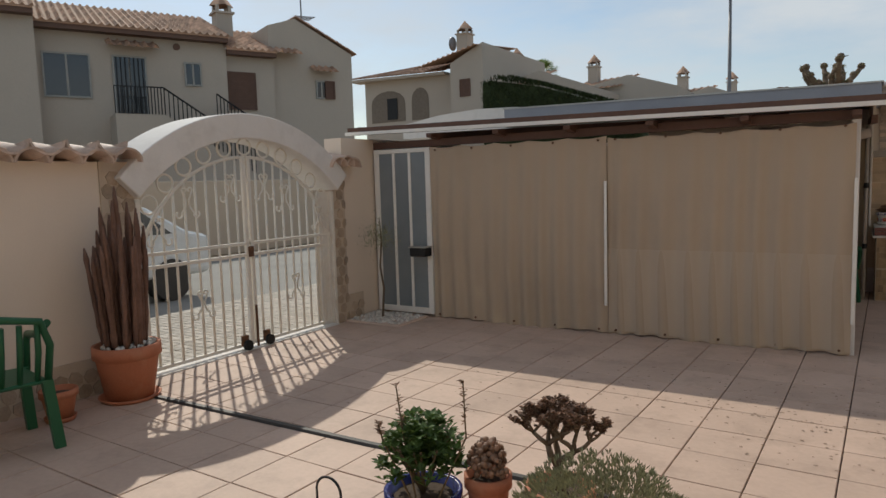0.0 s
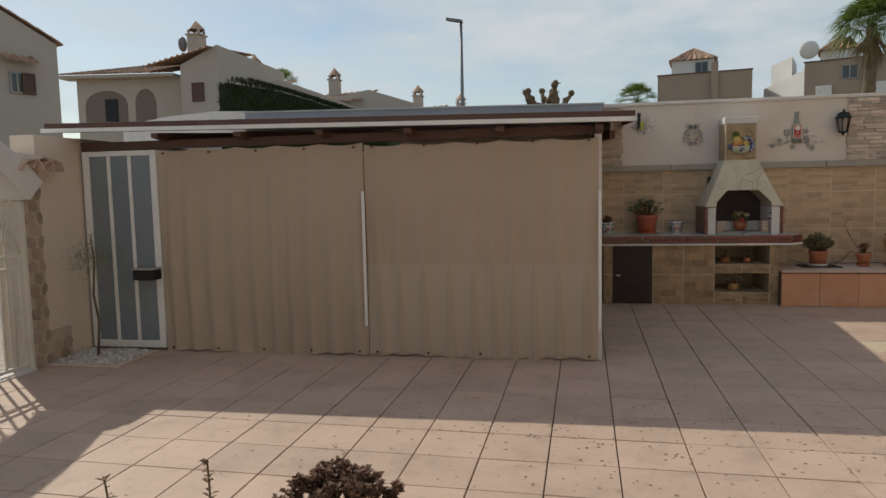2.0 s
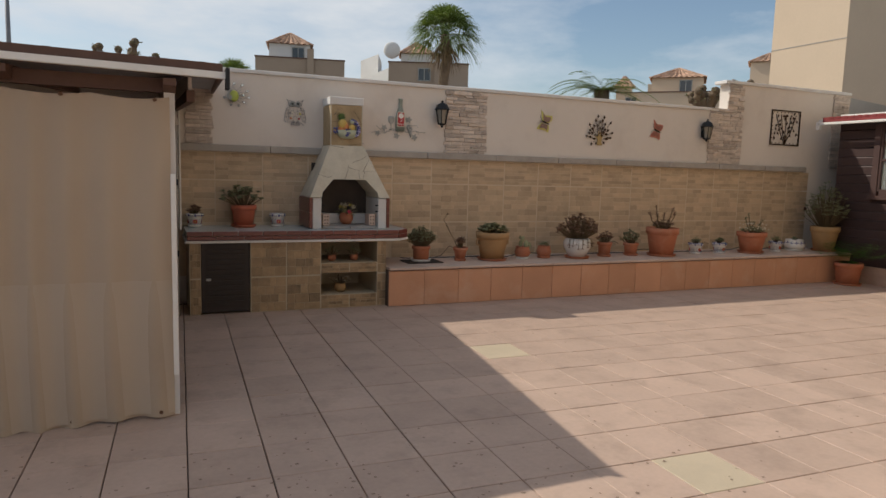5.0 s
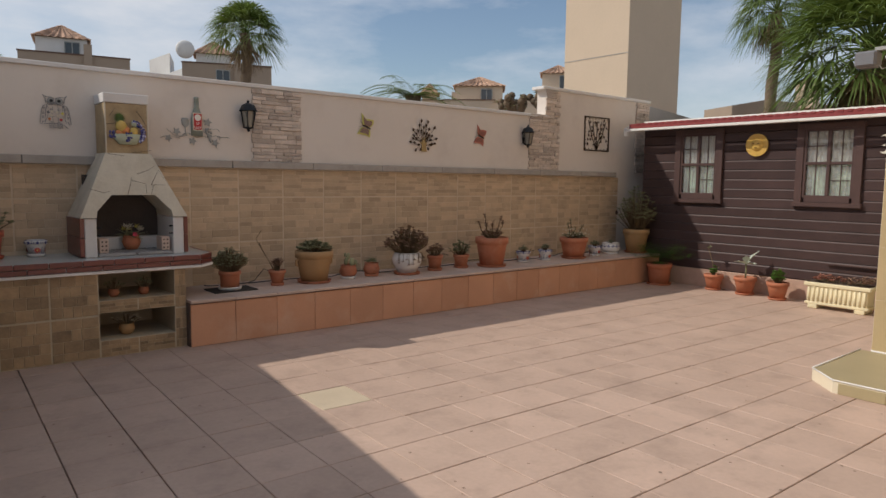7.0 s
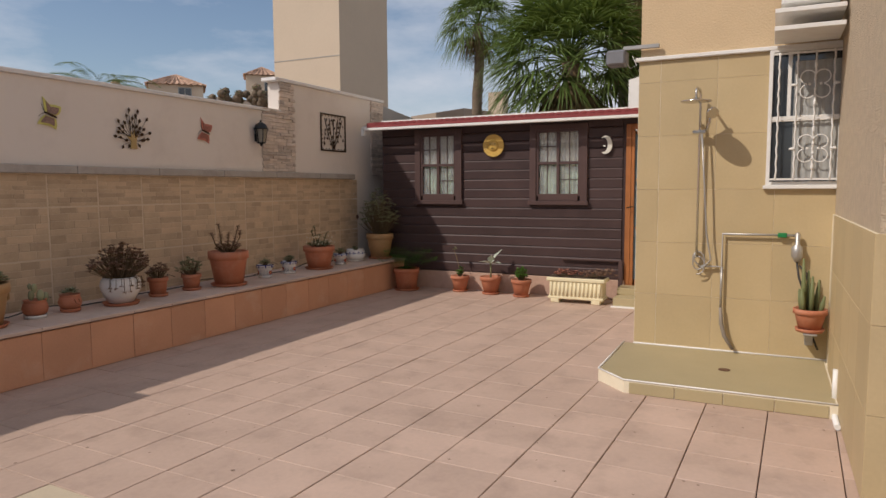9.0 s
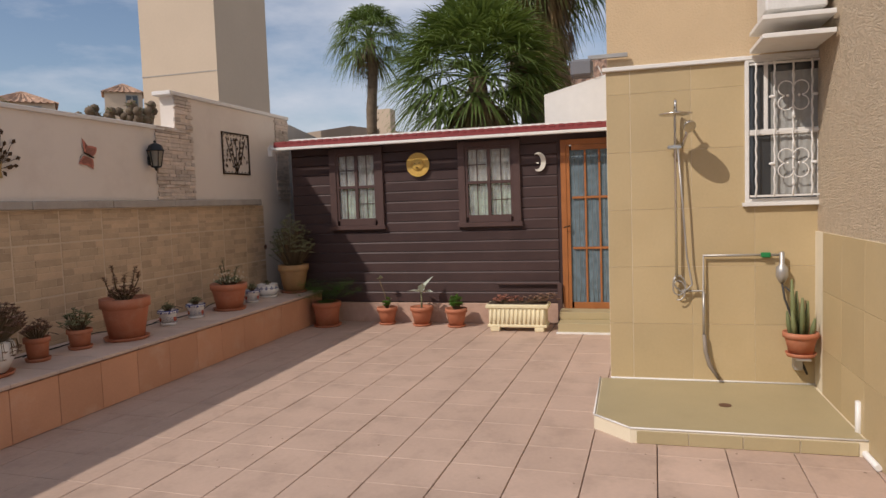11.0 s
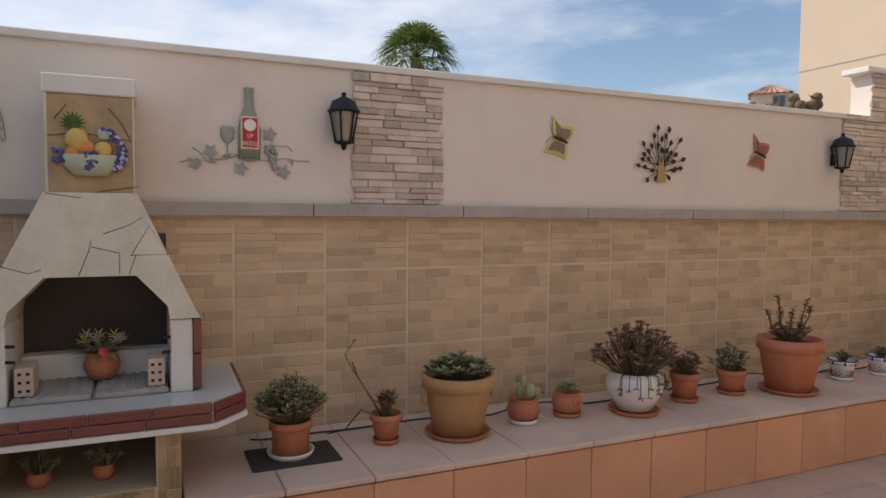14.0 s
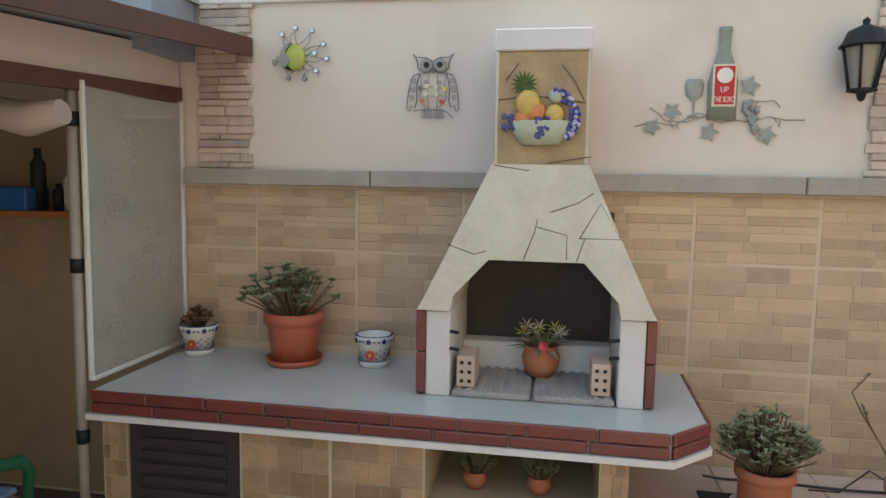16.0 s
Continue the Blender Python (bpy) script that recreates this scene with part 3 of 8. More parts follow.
bx(bm, CX + 0.06, CY0, 0.0, 12.6, CY0 + 0.05, 2.52)
bx(bm, 12.55, CY0 + 0.05, 0.0, 12.6, CY1 - 0.05, 2.52)
cabin_wall = setting("cabin_wall", bm, M_CABIN, "dark brown timber wall of a garden cabin")
bm = NB()
bx(bm, CX + 0.06, CY0 + 0.05, 0.02, 12.55, CY1 - 0.05, 0.18)
setting("cabin_floor", bm, M_BROWN)
bm = NB()
bx(bm, CX - 0.04, 5.96, -0.02, CX + 0.03, CY1 - 0.3, 0.27, 0.004)
setting("cabin_plinth", bm, mat("plinth_pink", (0.50, 0.33, 0.25), 0.85, var=0.12, scale=5, stain=(0.33, 0.2, 0.14), stain_amt=0.5, stain_scale=6))
bm = NB()
slab(bm, [(9.93, CY0 - 0.1, 2.535), (9.93, 10.07, 2.535), (12.7, 10.07, 2.70), (12.7, CY0 - 0.1, 2.70)], (0, 0, 0.03))
setting("cabin_roof", bm, M_WHITE)
bm = NB()
bx(bm, 9.91, CY0 - 0.1, 2.525, 9.955, 9.99, 2.60)
for i in range(44):
    y = CY0 - 0.05 + i * 0.115
    bx(bm, 9.90, y, 2.57, 10.07, y + 0.075, 2.605, 0.006)
setting("cabin_roof_edge", bm, M_REDROOF, "faded red sheet edge of the cabin roof")
bm = NB()
bx(bm, 9.84, CY0 - 0.1, 2.475, 9.91, 10.03, 2.515, 0.006)
bx(bm, 9.84, 9.99, 2.40, 9.90, 10.05, 2.53, 0.004)
setting("cabin_gutter", bm, M_WPAINT)
bm = NB()
bx(bm, 10.20, CY0 - 0.05, 2.60, 12.7, 9.9, 2.655)
setting("cabin_roof_membrane", bm, M_WPAINT)
bm = NB()
slab(bm, [(13.0, 6.5, -0.1), (13.0, 6.5, 3.45), (13.0, 5.35, 3.74), (13.0, 3.0, 4.3), (13.0, 3.0, -0.1)], (6.0, 0, 0))
setting("white_outbuilding", bm, M_FARWHITE, "white gabled outbuilding behind the cabin")

# ---- canvas screens of the shed ----
def screen(name, x0, x1, zs, label):
    t = thing(name, (x0, 6.58, 0), label, "canvas screen", "screens")
    w = x1 - x0
    for k, (za, zb, m) in enumerate(zs):
        bm = NB()
        nx, nz = 110, 12
        g = []
        for i in range(nx + 1):
            col = []
            for j in range(nz + 1):
                u, v = i / nx, j / nz
                z = za + (zb - za) * v
                if j == 0 and za < 0.1:
                    z += 0.018 * math.sin(u * 9.0)
                if j == nz and zb > 1.9:
                    z -= 0.02 * abs(math.sin(u * math.pi * 5))
                y = 0.026 * math.sin(u * w * 31 + 1.1 * math.sin(u * w * 5) + 0.6 * math.sin(z * 2)) * (1.15 - z / 2.2 if k == 0 else 0.6) + 0.006 * math.sin(u * 7 + z * 3)
                col.append(bm.verts.new((u * w, y - (0.004 if m is M_TARPL else 0), z)))
            g.append(col)
        for i in range(nx):
            for j in range(nz):
                bm.faces.new((g[i][j], g[i + 1][j], g[i + 1][j + 1], g[i][j + 1])).smooth = True
        part("canvas" if k == 0 else "canvas_band", bm, m, t, fix=False)
    for i in range(5):
        for z in (0.045, 1.93):
            bm = NB()
            tube(bm, [(0, -0.018, 0), (0, -0.028, 0)], 0.012, 8)
            e = part("eyelet", bm, M_RUST, t)
            e.location = (0.08 + (w - 0.16) * i / 4, 0, z)
    return t


scr = screen("canvas_screen", -4.13, -2.07, [(0.0, 1.97, M_TARP)], "beige canvas screen with hanging folds beside the shed door")
scr2 = screen("canvas_screen", -2.06, 0.02, [(0.0, 1.95, M_TARP), (0.02, 0.86, M_TARPL)], "beige canvas screen doubled along its lower half")
for x, za, zb in ((-2.07, 0.29, 1.53), (0.03, 0.28, 1.50)):
    t = thing("canvas_batten", (x, 6.54, 0), "thin white batten down the edge of the canvas", "batten", "battens")
    bm = NB()
    bx(bm, -0.014, -0.012, za, 0.014, 0.0, zb, 0.003)
    part("batten", bm, M_WPAINT, t)

# ---- glazed shed door ----
d = thing("shed_door", (-4.94, 6.58, 0), "white aluminium door with tall frosted panes beside the canvas", "door")
bm = NB()
for a, b in ((0.0, 0.07), (0.73, 0.80)):
    bx(bm, a, 0, 0.03, b, 0.04, 1.97, 0.004)
bx(bm, 0.07, 0, 1.92, 0.73, 0.04, 1.97, 0.004)
bx(bm, 0.07, 0, 0.03, 0.73, 0.04, 0.10, 0.004)
part("door_frame", bm, M_WPAINT, d)
for x in (0.265, 0.49):
    bm = NB()
    bx(bm, x, 0.002, 0.10, x + 0.035, 0.038, 1.92, 0.003)
    part("mullion", bm, M_WPAINT, d)
for a, b in ((0.07, 0.265), (0.30, 0.49), (0.525, 0.73)):
    bm = NB()
    bx(bm, a, 0.015, 0.10, b, 0.022, 1.92)
    part("pane", bm, M_FROST, d, "frosted grey pane")
t = thing("letter_box", (-4.36, 6.53, 0.72), "small dark metal basket fixed to the shed door", "letter box")
bm = NB()
bx(bm, 0, -0.10, 0, 0.22, 0.04, 0.10, 0.008)
part("box", bm, M_BLACK, t)
bm = NB()
bx(bm, -0.01, -0.11, 0.10, 0.23, 0.04, 0.115, 0.004)
part("lid", bm, M_STEEL, t)

# ---- gate ----
gate = thing("gate", (GX - 0.02, CY, 0), "white wrought iron double gate with rings and scrolls under an arch", "gate")
GR, GZ = 1.25, 0.61


def arc_z(y):
    return GZ + math.sqrt(max(0.0, GR * GR - y * y))


def scroll(bm, y, z, s, x=0.0):
    for sg in (-1, 1):
        pts = []
        for i in range(15):
            a = i / 14
            ang = a * 4.4
            r = 0.030 * (1 - 0.75 * a)
            pts.append((x, y + sg * (0.015 + s * 0.18 + r * math.cos(ang) - 0.02), z + s * 0.95 + r * math.sin(ang)))
        pts = list(reversed(pts)) + [(x, y + sg * s * 0.10, z + s * 0.45), (x, y + sg * 0.02, z + s * 0.12), (x, y + sg * 0.05 + sg * s * 0.1, z - s * 0.25)]
        for i in range(12):
            a = i / 11
            pts.append((x, y + sg * (0.07 + s * 0.12 - 0.03 * math.cos(a * 4)), z - s * 0.30 - 0.03 * math.sin(a * 4)))
        tube(bm, pts, 0.0085, 5)


for side, (ya, yb) in (("l", (-1.17, -0.01)), ("r", (0.01, 1.17))):
    lf = new("gate_leaf")
    lf.parent = gate
    tagged(lf, "white iron gate leaf")
    for y in (ya + 0.02, yb - 0.02):
        inner = abs(y) < 0.5
        bm = NB()
        bx(bm, -0.018, y - 0.02, 0.04, 0.018, y + 0.02, arc_z(y) if inner else 1.03, 0.003)
        part("stile", bm, M_GATE, lf)
    for z in (0.05, 0.92, 1.03):
        bm = NB()
        bx(bm, -0.016, ya, z - 0.015, 0.016, yb, z + 0.015, 0.003)
        part("rail", bm, M_GATE, lf)
    bm = NB()
    n = 16
    tube(bm, [(0, ya + (yb - ya) * i / n, arc_z(ya + (yb - ya) * i / n)) for i in range(n + 1)], 0.017, 6)
    part("arched_rail", bm, M_GATE, lf)
    k = 9
    for i in range(1, k + 1):
        y = ya + (yb - ya) * i / (k + 1)
        bm = NB()
        tube(bm, [(0, y, 0.06), (0, y, arc_z(y))], 0.012, 6)
        part("bar", bm, M_GATE, lf)
    for y, z, s in ((ya * 0.5 + yb * 0.5, 0.48, 0.16), (ya * 0.5 + yb * 0.5 - 0.10, 1.40, 0.17), ((ya + yb) * 0.5 + (0.38 if side == "l" else -0.38), 1.52, 0.16), ((ya + yb) * 0.5 + (-0.40 if side == "l" else 0.40), 1.17, 0.15)):
        bm = NB()
        scroll(bm, y, z, s, 0.02)
        part("scroll", bm, M_GATE, lf)
    bm = NB()
    yw = yb - 0.13 if side == "l" else ya + 0.13
    bx(bm, 0.02, yw - 0.05, 0.05, 0.05, yw + 0.03, 0.15, 0.004)
    part("wheel_bracket", bm, M_RUST, lf)
    bm = NB()
    tube(bm, [(0.05, yw, 0.055), (0.085, yw, 0.055)], 0.05, 14)
    part("wheel", bm, M_BLACK, lf)
for i in range(13):
    a = radians(-62 + 124 * i / 12)
    r = GR + 0.10
    y, z = r * math.sin(a), GZ + r * math.cos(a)
    bm = NB()
    tube(bm, [(0, 0.078 * math.cos(math.tau * j / 20), 0.078 * math.sin(math.tau * j / 20)) for j in range(20)], 0.0105, 6, closed=True)
    o = part("ring", bm, M_GATE, gate)
    o.location = (0, y, z)
bm = NB()
tube(bm, [(0.03, 0.02, 0.0), (0.03, 0.02, 0.42)], 0.012, 8)
part("drop_bolt", bm, M_RUST, gate, "rusty drop bolt")
bm = NB()
bx(bm, 0.0, -0.03, 0.90, 0.035, 0.03, 1.0, 0.004)
part("lock", bm, M_RUST, gate, "rusty lock box")
for y in (-1.19, 1.19):
    bm = NB()
    bx(bm, -0.03, y - 0.02, 0, 0.05, y + 0.02, 1.5, 0.004)
    part("gate_post", bm, M_GATE, gate)
bm = NB()
bx(bm, 0.0, 1.0, 0.02, 0.006, 1.19, 1.5)
part("side_plate", bm, M_GATE, gate)

# coping tiles on the wall
def cop(name, loc, rz=0.0, tilt=9):
    bm = NB()
    n, r, L = 9, 0.112, 0.50
    for rr, flip in ((r, 0), (r - 0.014, 1)):
        pass
    ra, rb = [], []
    for i in range(n + 1):
        a = math.pi * i / n
        ra.append([(s * L / 2, q * math.cos(a) * (1.0 + 0.10 * s), q * math.sin(a)) for s in (-1, 1) for q in (r, r - 0.015)])
    vs = [[bm.verts.new(p) for p in row] for row in ra]
    for a, b in zip(vs, vs[1:]):
        bm.faces.new((a[0], b[0], b[2], a[2])).smooth = True
        bm.faces.new((a[1], a[3], b[3], b[1])).smooth = True
        bm.faces.new((a[0], a[1], b[1], b[0]))
        bm.faces.new((a[2], b[2], b[3], a[3]))
    me = mesh_of(name, bm, M_RIDGE)
    return me


me_cop = cop("roof_tile", None)
wt = thing("wall_coping_tiles", (GX - 0.1, 0, 0), "row of weathered curved clay tiles along the wall top", "coping")
for i in range(34):
    y = 3.30 - i * 0.245
    for yy, z, fl in ((y, 1.83 if i < 1 else 1.815, 0), (y - 0.122, 1.86 if i < 1 else 1.85, 180)):
        o = new("roof_tile", me_cop)
        o.parent = wt
        o.location, o.rotation_euler = (0.0, yy, z + (0.0 if not fl else 0.06)), (radians(fl + U(-3, 3)), radians(8 if not fl else -8), radians(U(-2, 2)))
for i in range(3):
    o = new("roof_tile", me_cop)
    o.parent = wt
    o.location, o.rotation_euler = (0.0, 5.84 + i * 0.12, 1.80 + 0.02 * (i % 2)), (radians(U(-8, 8)), radians(8), radians(U(-6, 6)))

# ---- barbecue ----
bq = thing("barbecue", (1.997, 9.77, CT), "pale stone barbecue with tapering hood and flue on the counter", "barbecue")
# local: x 0 at its middle, y 0 at the front
W2 = 0.50
for s in (-1, 1):
    bm = NB()
    bx(bm, min(s * 0.435, s * 0.335), 0.0, 0, max(s * 0.435, s * 0.335), 0.575, 0.355, 0.006)
    part("cheek", bm, M_WHITE, bq, "whitewashed side cheek")
    for k in range(2):
        bm = NB()
        bx(bm, min(s * 0.475, s * 0.437), -0.002, 0.01 + k * 0.175, max(s * 0.475, s * 0.437), 0.575, 0.18 + k * 0.175, 0.004)
        part("edge_tile", bm, M_REDTILE, bq)
    for k in range(2):
        bm = NB()
        tube(bm, [(s * 0.335, 0.01, 0.20 + k * 0.07), (s * 0.30, -0.005, 0.20 + k * 0.07)], 0.008, 6)
        part("grill_hook", bm, M_BLACK, bq)
bm = NB()
bx(bm, -0.335, 0.50, 0, 0.335, 0.55, 0.75)
part("fire_back", bm, M_SOOT, bq)
bm = NB()
bx(bm, -0.335, 0.38, 0.0, 0.335, 0.50, 0.15, 0.006)
part("back_step", bm, M_WHITE, bq)
for s in (-1, 1):
    bm = NB()
    bx(bm, min(s * 0.006, s * 0.325), 0.0, 0.0, max(s * 0.006, s * 0.325), 0.38, 0.028, 0.008)
    for k in range(7):
        a = s * (0.03 + k * 0.043)
        bx(bm, min(a, a + s * 0.02), 0.003, 0.026, max(a, a + s * 0.02), 0.38, 0.034, 0.002)
    part("fire_floor", bm, M_FIREB, bq, "ribbed clay floor slab")
for s in (-1, 1):
    bm = NB()
    x0 = s * 0.31
    bx(bm, min(x0, x0 - s * 0.075), 0.03, 0.035, max(x0, x0 - s * 0.075), 0.20, 0.165, 0.004)
    b = part("hollow_brick", bm, M_CAP, bq, "small hollow brick with a pierced face")
    # holes are thin plates on the face, their inner shade given as near-black
    for i in range(2):
        for j in range(3):
            bm = NB()
            cx = x0 - s * (0.022 + 0.032 * i)
            bx(bm, cx - 0.007, 0.026, 0.055 + j * 0.038, cx + 0.007, 0.031, 0.068 + j * 0.038)
            part("hole", bm, M_DARK, b)
# hood: front outline with an arched opening, tapering to the flue
bm = NB()
out = [(-0.470, 0.36), (-0.44, 0.42), (-0.20, 0.955), (0.20, 0.955), (0.44, 0.42), (0.470, 0.36)]
inn = [(0.335, 0.36), (0.325, 0.42), (0.19, 0.565), (-0.19, 0.565), (-0.325, 0.42), (-0.335, 0.36)]
slope = lambda z: max(0.0, (z - 0.36)) * 0.335
o2 = [bm.verts.new((x, -0.02 + slope(z), z)) for x, z in out]
i2 = [bm.verts.new((x, -0.02 + slope(z), z)) for x, z in inn]
ob2 = [bm.verts.new((x, 0.575, z)) for x, z in out]
ib2 = [bm.verts.new((x, 0.50, z)) for x, z in inn]
for a, b, c, e in ((0, 1, 4, 5), (1, 2, 3, 4), (3, 4, 1, 2), (4, 5, 0, 1)):
    bm.faces.new((o2[a], o2[b], i2[c], i2[e]))
bm.faces.new((o2[2], o2[3], i2[2], i2[3]))
for i in range(5):
    bm.faces.new((o2[i], ob2[i], ob2[i + 1], o2[i + 1]))
    bm.faces.new((i2[i], i2[i + 1], ib2[i + 1], ib2[i]))
bm.faces.new((o2[0], i2[5], ib2[5], ob2[0]))
bm.faces.new((o2[5], ob2[5], ib2[0], i2[0]))
bmesh.ops.remove_doubles(bm, verts=bm.verts[:], dist=1e-5)
part("hood", bm, M_HOOD, bq, "pale crazy-stone clad hood")
bm = NB()
bx(bm, -0.19, 0.20, 0.95, 0.19, 0.575, 1.42, 0.006)
part("flue", bm, M_HOODT, bq, "ochre stone flue")
bm = NB()
bx(bm, -0.199, 0.19, 1.42, 0.199, 0.577, 1.51, 0.006)
part("flue_cap", bm, M_WHITE, bq)
for s in (-1, 1):
    bm = NB()
    bx(bm, min(s * 0.192, s * 0.180), 0.196, 0.955, max(s * 0.192, s * 0.180), 0.21, 1.42, 0.003)
    part("flue_edge", bm, M_HOOD, bq)
for k, pp in enumerate(([(-0.36, 0.62), (-0.25, 0.585), (-0.20, 0.60)], [(-0.05, 0.57), (-0.01, 0.68), (0.0, 0.73)], [(0.12, 0.575), (0.12, 0.67), (0.0, 0.70)], [(0.17, 0.66), (0.25, 0.80), (0.33, 0.66), (0.17, 0.66)], [(0.05, 0.76), (0.16, 0.80), (0.22, 0.84)], [(-0.19, 0.95), (-0.05, 0.93), (0.05, 0.965), (0.21, 0.99)], [(0.16, 0.57), (0.19, 0.66)])):
    bm = NB()
    tube(bm, [(x, -0.019 + slope(z) if z < 0.955 else 0.196, z) for x, z in pp], 0.0028, 4)
    part("stone_joint", bm, M_HOODJ, bq)
for pp in ([(-0.18, 1.22), (-0.05, 1.24), (0.18, 1.21)], [(0.08, 1.36), (0.13, 1.30), (0.17, 1.22)], [(-0.15, 1.30), (-0.10, 1.37)]):
    bm = NB()
    tube(bm, [(x, 0.198, z) for x, z in pp], 0.0028, 4)
    part("stone_joint", bm, M_HOODJ, bq)

# fruit bowl plaque on the flue
fp = thing("fruit_plaque", (1.995, 9.955, CT + 1.035), "painted ceramic plaque of a fruit bowl on the flue", "wall plaque")
bm = NB()
lathe(bm, [(0.0, 0.0), (0.075, 0.002), (0.115, 0.05), (0.13, 0.095), (0.12, 0.10), (0.0, 0.10)], 20, (0, 0, 0.0), 1, 0.28)
part("bowl", bm, M_BOWL, fp)
for x, z, r, m, nm in ((-0.055, 0.17, 0.052, M_PINEAP, "pineapple"), (-0.02, 0.135, 0.04, M_ORANGE, "peach"), (0.055, 0.125, 0.038, M_PINEAP, "apple"), (-0.075, 0.105, 0.032, M_ORANGE, "pear"), (0.06, 0.20, 0.03, M_BOWL, "lemon")):
    bm = NB()
    ball(bm, (x, -0.012, z), r, 12, (1, 0.45, 1.05))
    part(nm, bm, m, fp)
bm = NB()
for i in range(60):
    a = U(-0.9, 1.5)
    r = 0.095 + U(-0.02, 0.02)
    ball(bm, (0.045 + r * math.cos(a), -0.012 + U(-0.008, 0), 0.11 + r * math.sin(a)), 0.0105, 6, (1, 0.7, 1))
for i in range(20):
    ball(bm, (-0.13 + U(-0.025, 0.025), -0.012, 0.09 + U(-0.03, 0.03)), 0.010, 6, (1, 0.7, 1))
    ball(bm, (0.01 + U(-0.03, 0.03), -0.03, 0.07 + U(-0.04, 0.04)), 0.010, 6, (1, 0.7, 1))
tagged(part("grapes", bm, M_GRAPE, fp), kind="stuff")
bm = NB()
for i in range(26):
    a = U(-0.9, 1.5)
    ball(bm, (0.045 + 0.1 * math.cos(a) + U(-0.015, .015), -0.022, 0.11 + 0.1 * math.sin(a)), 0.008, 6, (1, 0.7, 1))
tagged(part("pale_grapes", bm, M_LILAC, fp), kind="stuff")
bm = NB()
for i in range(16):
    a = math.tau * i / 16
    leaf(bm, (-0.07, -0.01, 0.245), (math.cos(a), -0.25, math.sin(a)), (0, -1, 0), 0.06, 0.014)
part("pineapple_crown", bm, M_LEAF, fp)

# edge tiles of the counter
def run(name, a, b, z0, z1, m, parent, L=0.245, off=0.0, th=0.018):
    a, b = Vector(a), Vector(b)
    d = b - a
    n = max(1, round(d.length / L))
    ang = math.atan2(d.y, d.x)
    for i in range(n):
        bm = NB()
        w = d.length / n
        bx(bm, 0.0025, -th, z0, w - 0.0025, 0.0, z1, 0.005)
        o = part(name, bm, m, parent)
        p = a + d * (i / n)
        o.location, o.rotation_euler = (p.x, p.y, 0), (0, 0, ang)


et = thing("counter_edge", (0, 0, 0), "dark red glazed edging tiles with pale joints round the counter", "edging")
pts = [(0.215, 9.525), (2.50, 9.525), (2.65, 9.675), (2.665, 10.34)]
for a, b in zip(pts, pts[1:]):
    run("edge_tile", a, b, 0.832, CT + 0.004, M_REDTILE, et)
    run("edge_tile", a, b, 0.786, 0.828, M_REDTILE, et, 0.30)
bm = NB()
bx(bm, 0.355, BY + 0.03, 0.02, 0.845, BY + 0.06, 0.775, 0.004)
for k in range(11):
    bx(bm, 0.41, BY + 0.016, 0.10 + k * 0.055, 0.79, BY + 0.034, 0.135 + k * 0.055, 0.003)
cd = thing("cupboard_door", (0, 0, 0), "dark brown louvred cupboard door under the counter", "cupboard door")
part("door", bm, M_DOORB, cd)
bm = NB()
bx(bm, 0.40, BY + 0.0, 0.36, 0.45, BY + 0.018, 0.385, 0.003)
part("handle", bm, M_STEEL, cd)

# ---- pots and plants ----
def pot(t, r, h, m=None, rim=0.02, kind="flower", base=0.68, saucer=True, sm=None, off=0.0):
    m = m or M_POT
    z0 = 0.02 if saucer else 0.0
    if saucer:
        bm = NB()
        lathe(bm, [(0, 0), (r * base * 1.18, 0), (r * base * 1.32, 0.03), (r * base * 1.25, 0.03), (r * base * 1.1, 0.012), (0, 0.012)], 24)
        part("saucer", bm, sm or m, t)
    bm = NB()
    if kind == "flower":
        prof = [(0, z0), (r * base, z0), (r * 0.94, h - 0.05 * h / 0.2), (r * 0.95, h - 0.045 * h / 0.2), (r + rim * 0.4, h - 0.042 * h / 0.2), (r + rim * 0.4, h), (r * 0.92, h), (r * 0.88, h - 0.04), (0, h - 0.04)]
    elif kind == "belly":
        prof = [(0, z0), (r * 0.62, z0), (r * 0.9, h * 0.3), (r, h * 0.55), (r * 0.88, h * 0.82), (r * 0.8, h * 0.88), (r * 0.9, h), (r * 0.82, h), (r * 0.72, h - 0.03), (0, h - 0.03)]
    else:
        prof = [(0, z0), (r * 0.5, z0), (r * 0.62, h * 0.1), (r * 0.95, h * 0.55), (r, h * 0.72), (r * 0.92, h * 0.9), (r * 0.82, h), (r * 0.75, h), (r * 0.72, h - 0.03), (0, h - 0.03)]
    lathe(bm, prof, 28)
    part("pot", bm, m, t)
    bm = NB()
    lathe(bm, [(r * 0.8, h - 0.034), (r * 0.4, h - 0.026), (0, h - 0.024)], 14)
    part("soil", bm, M_SOIL, t)


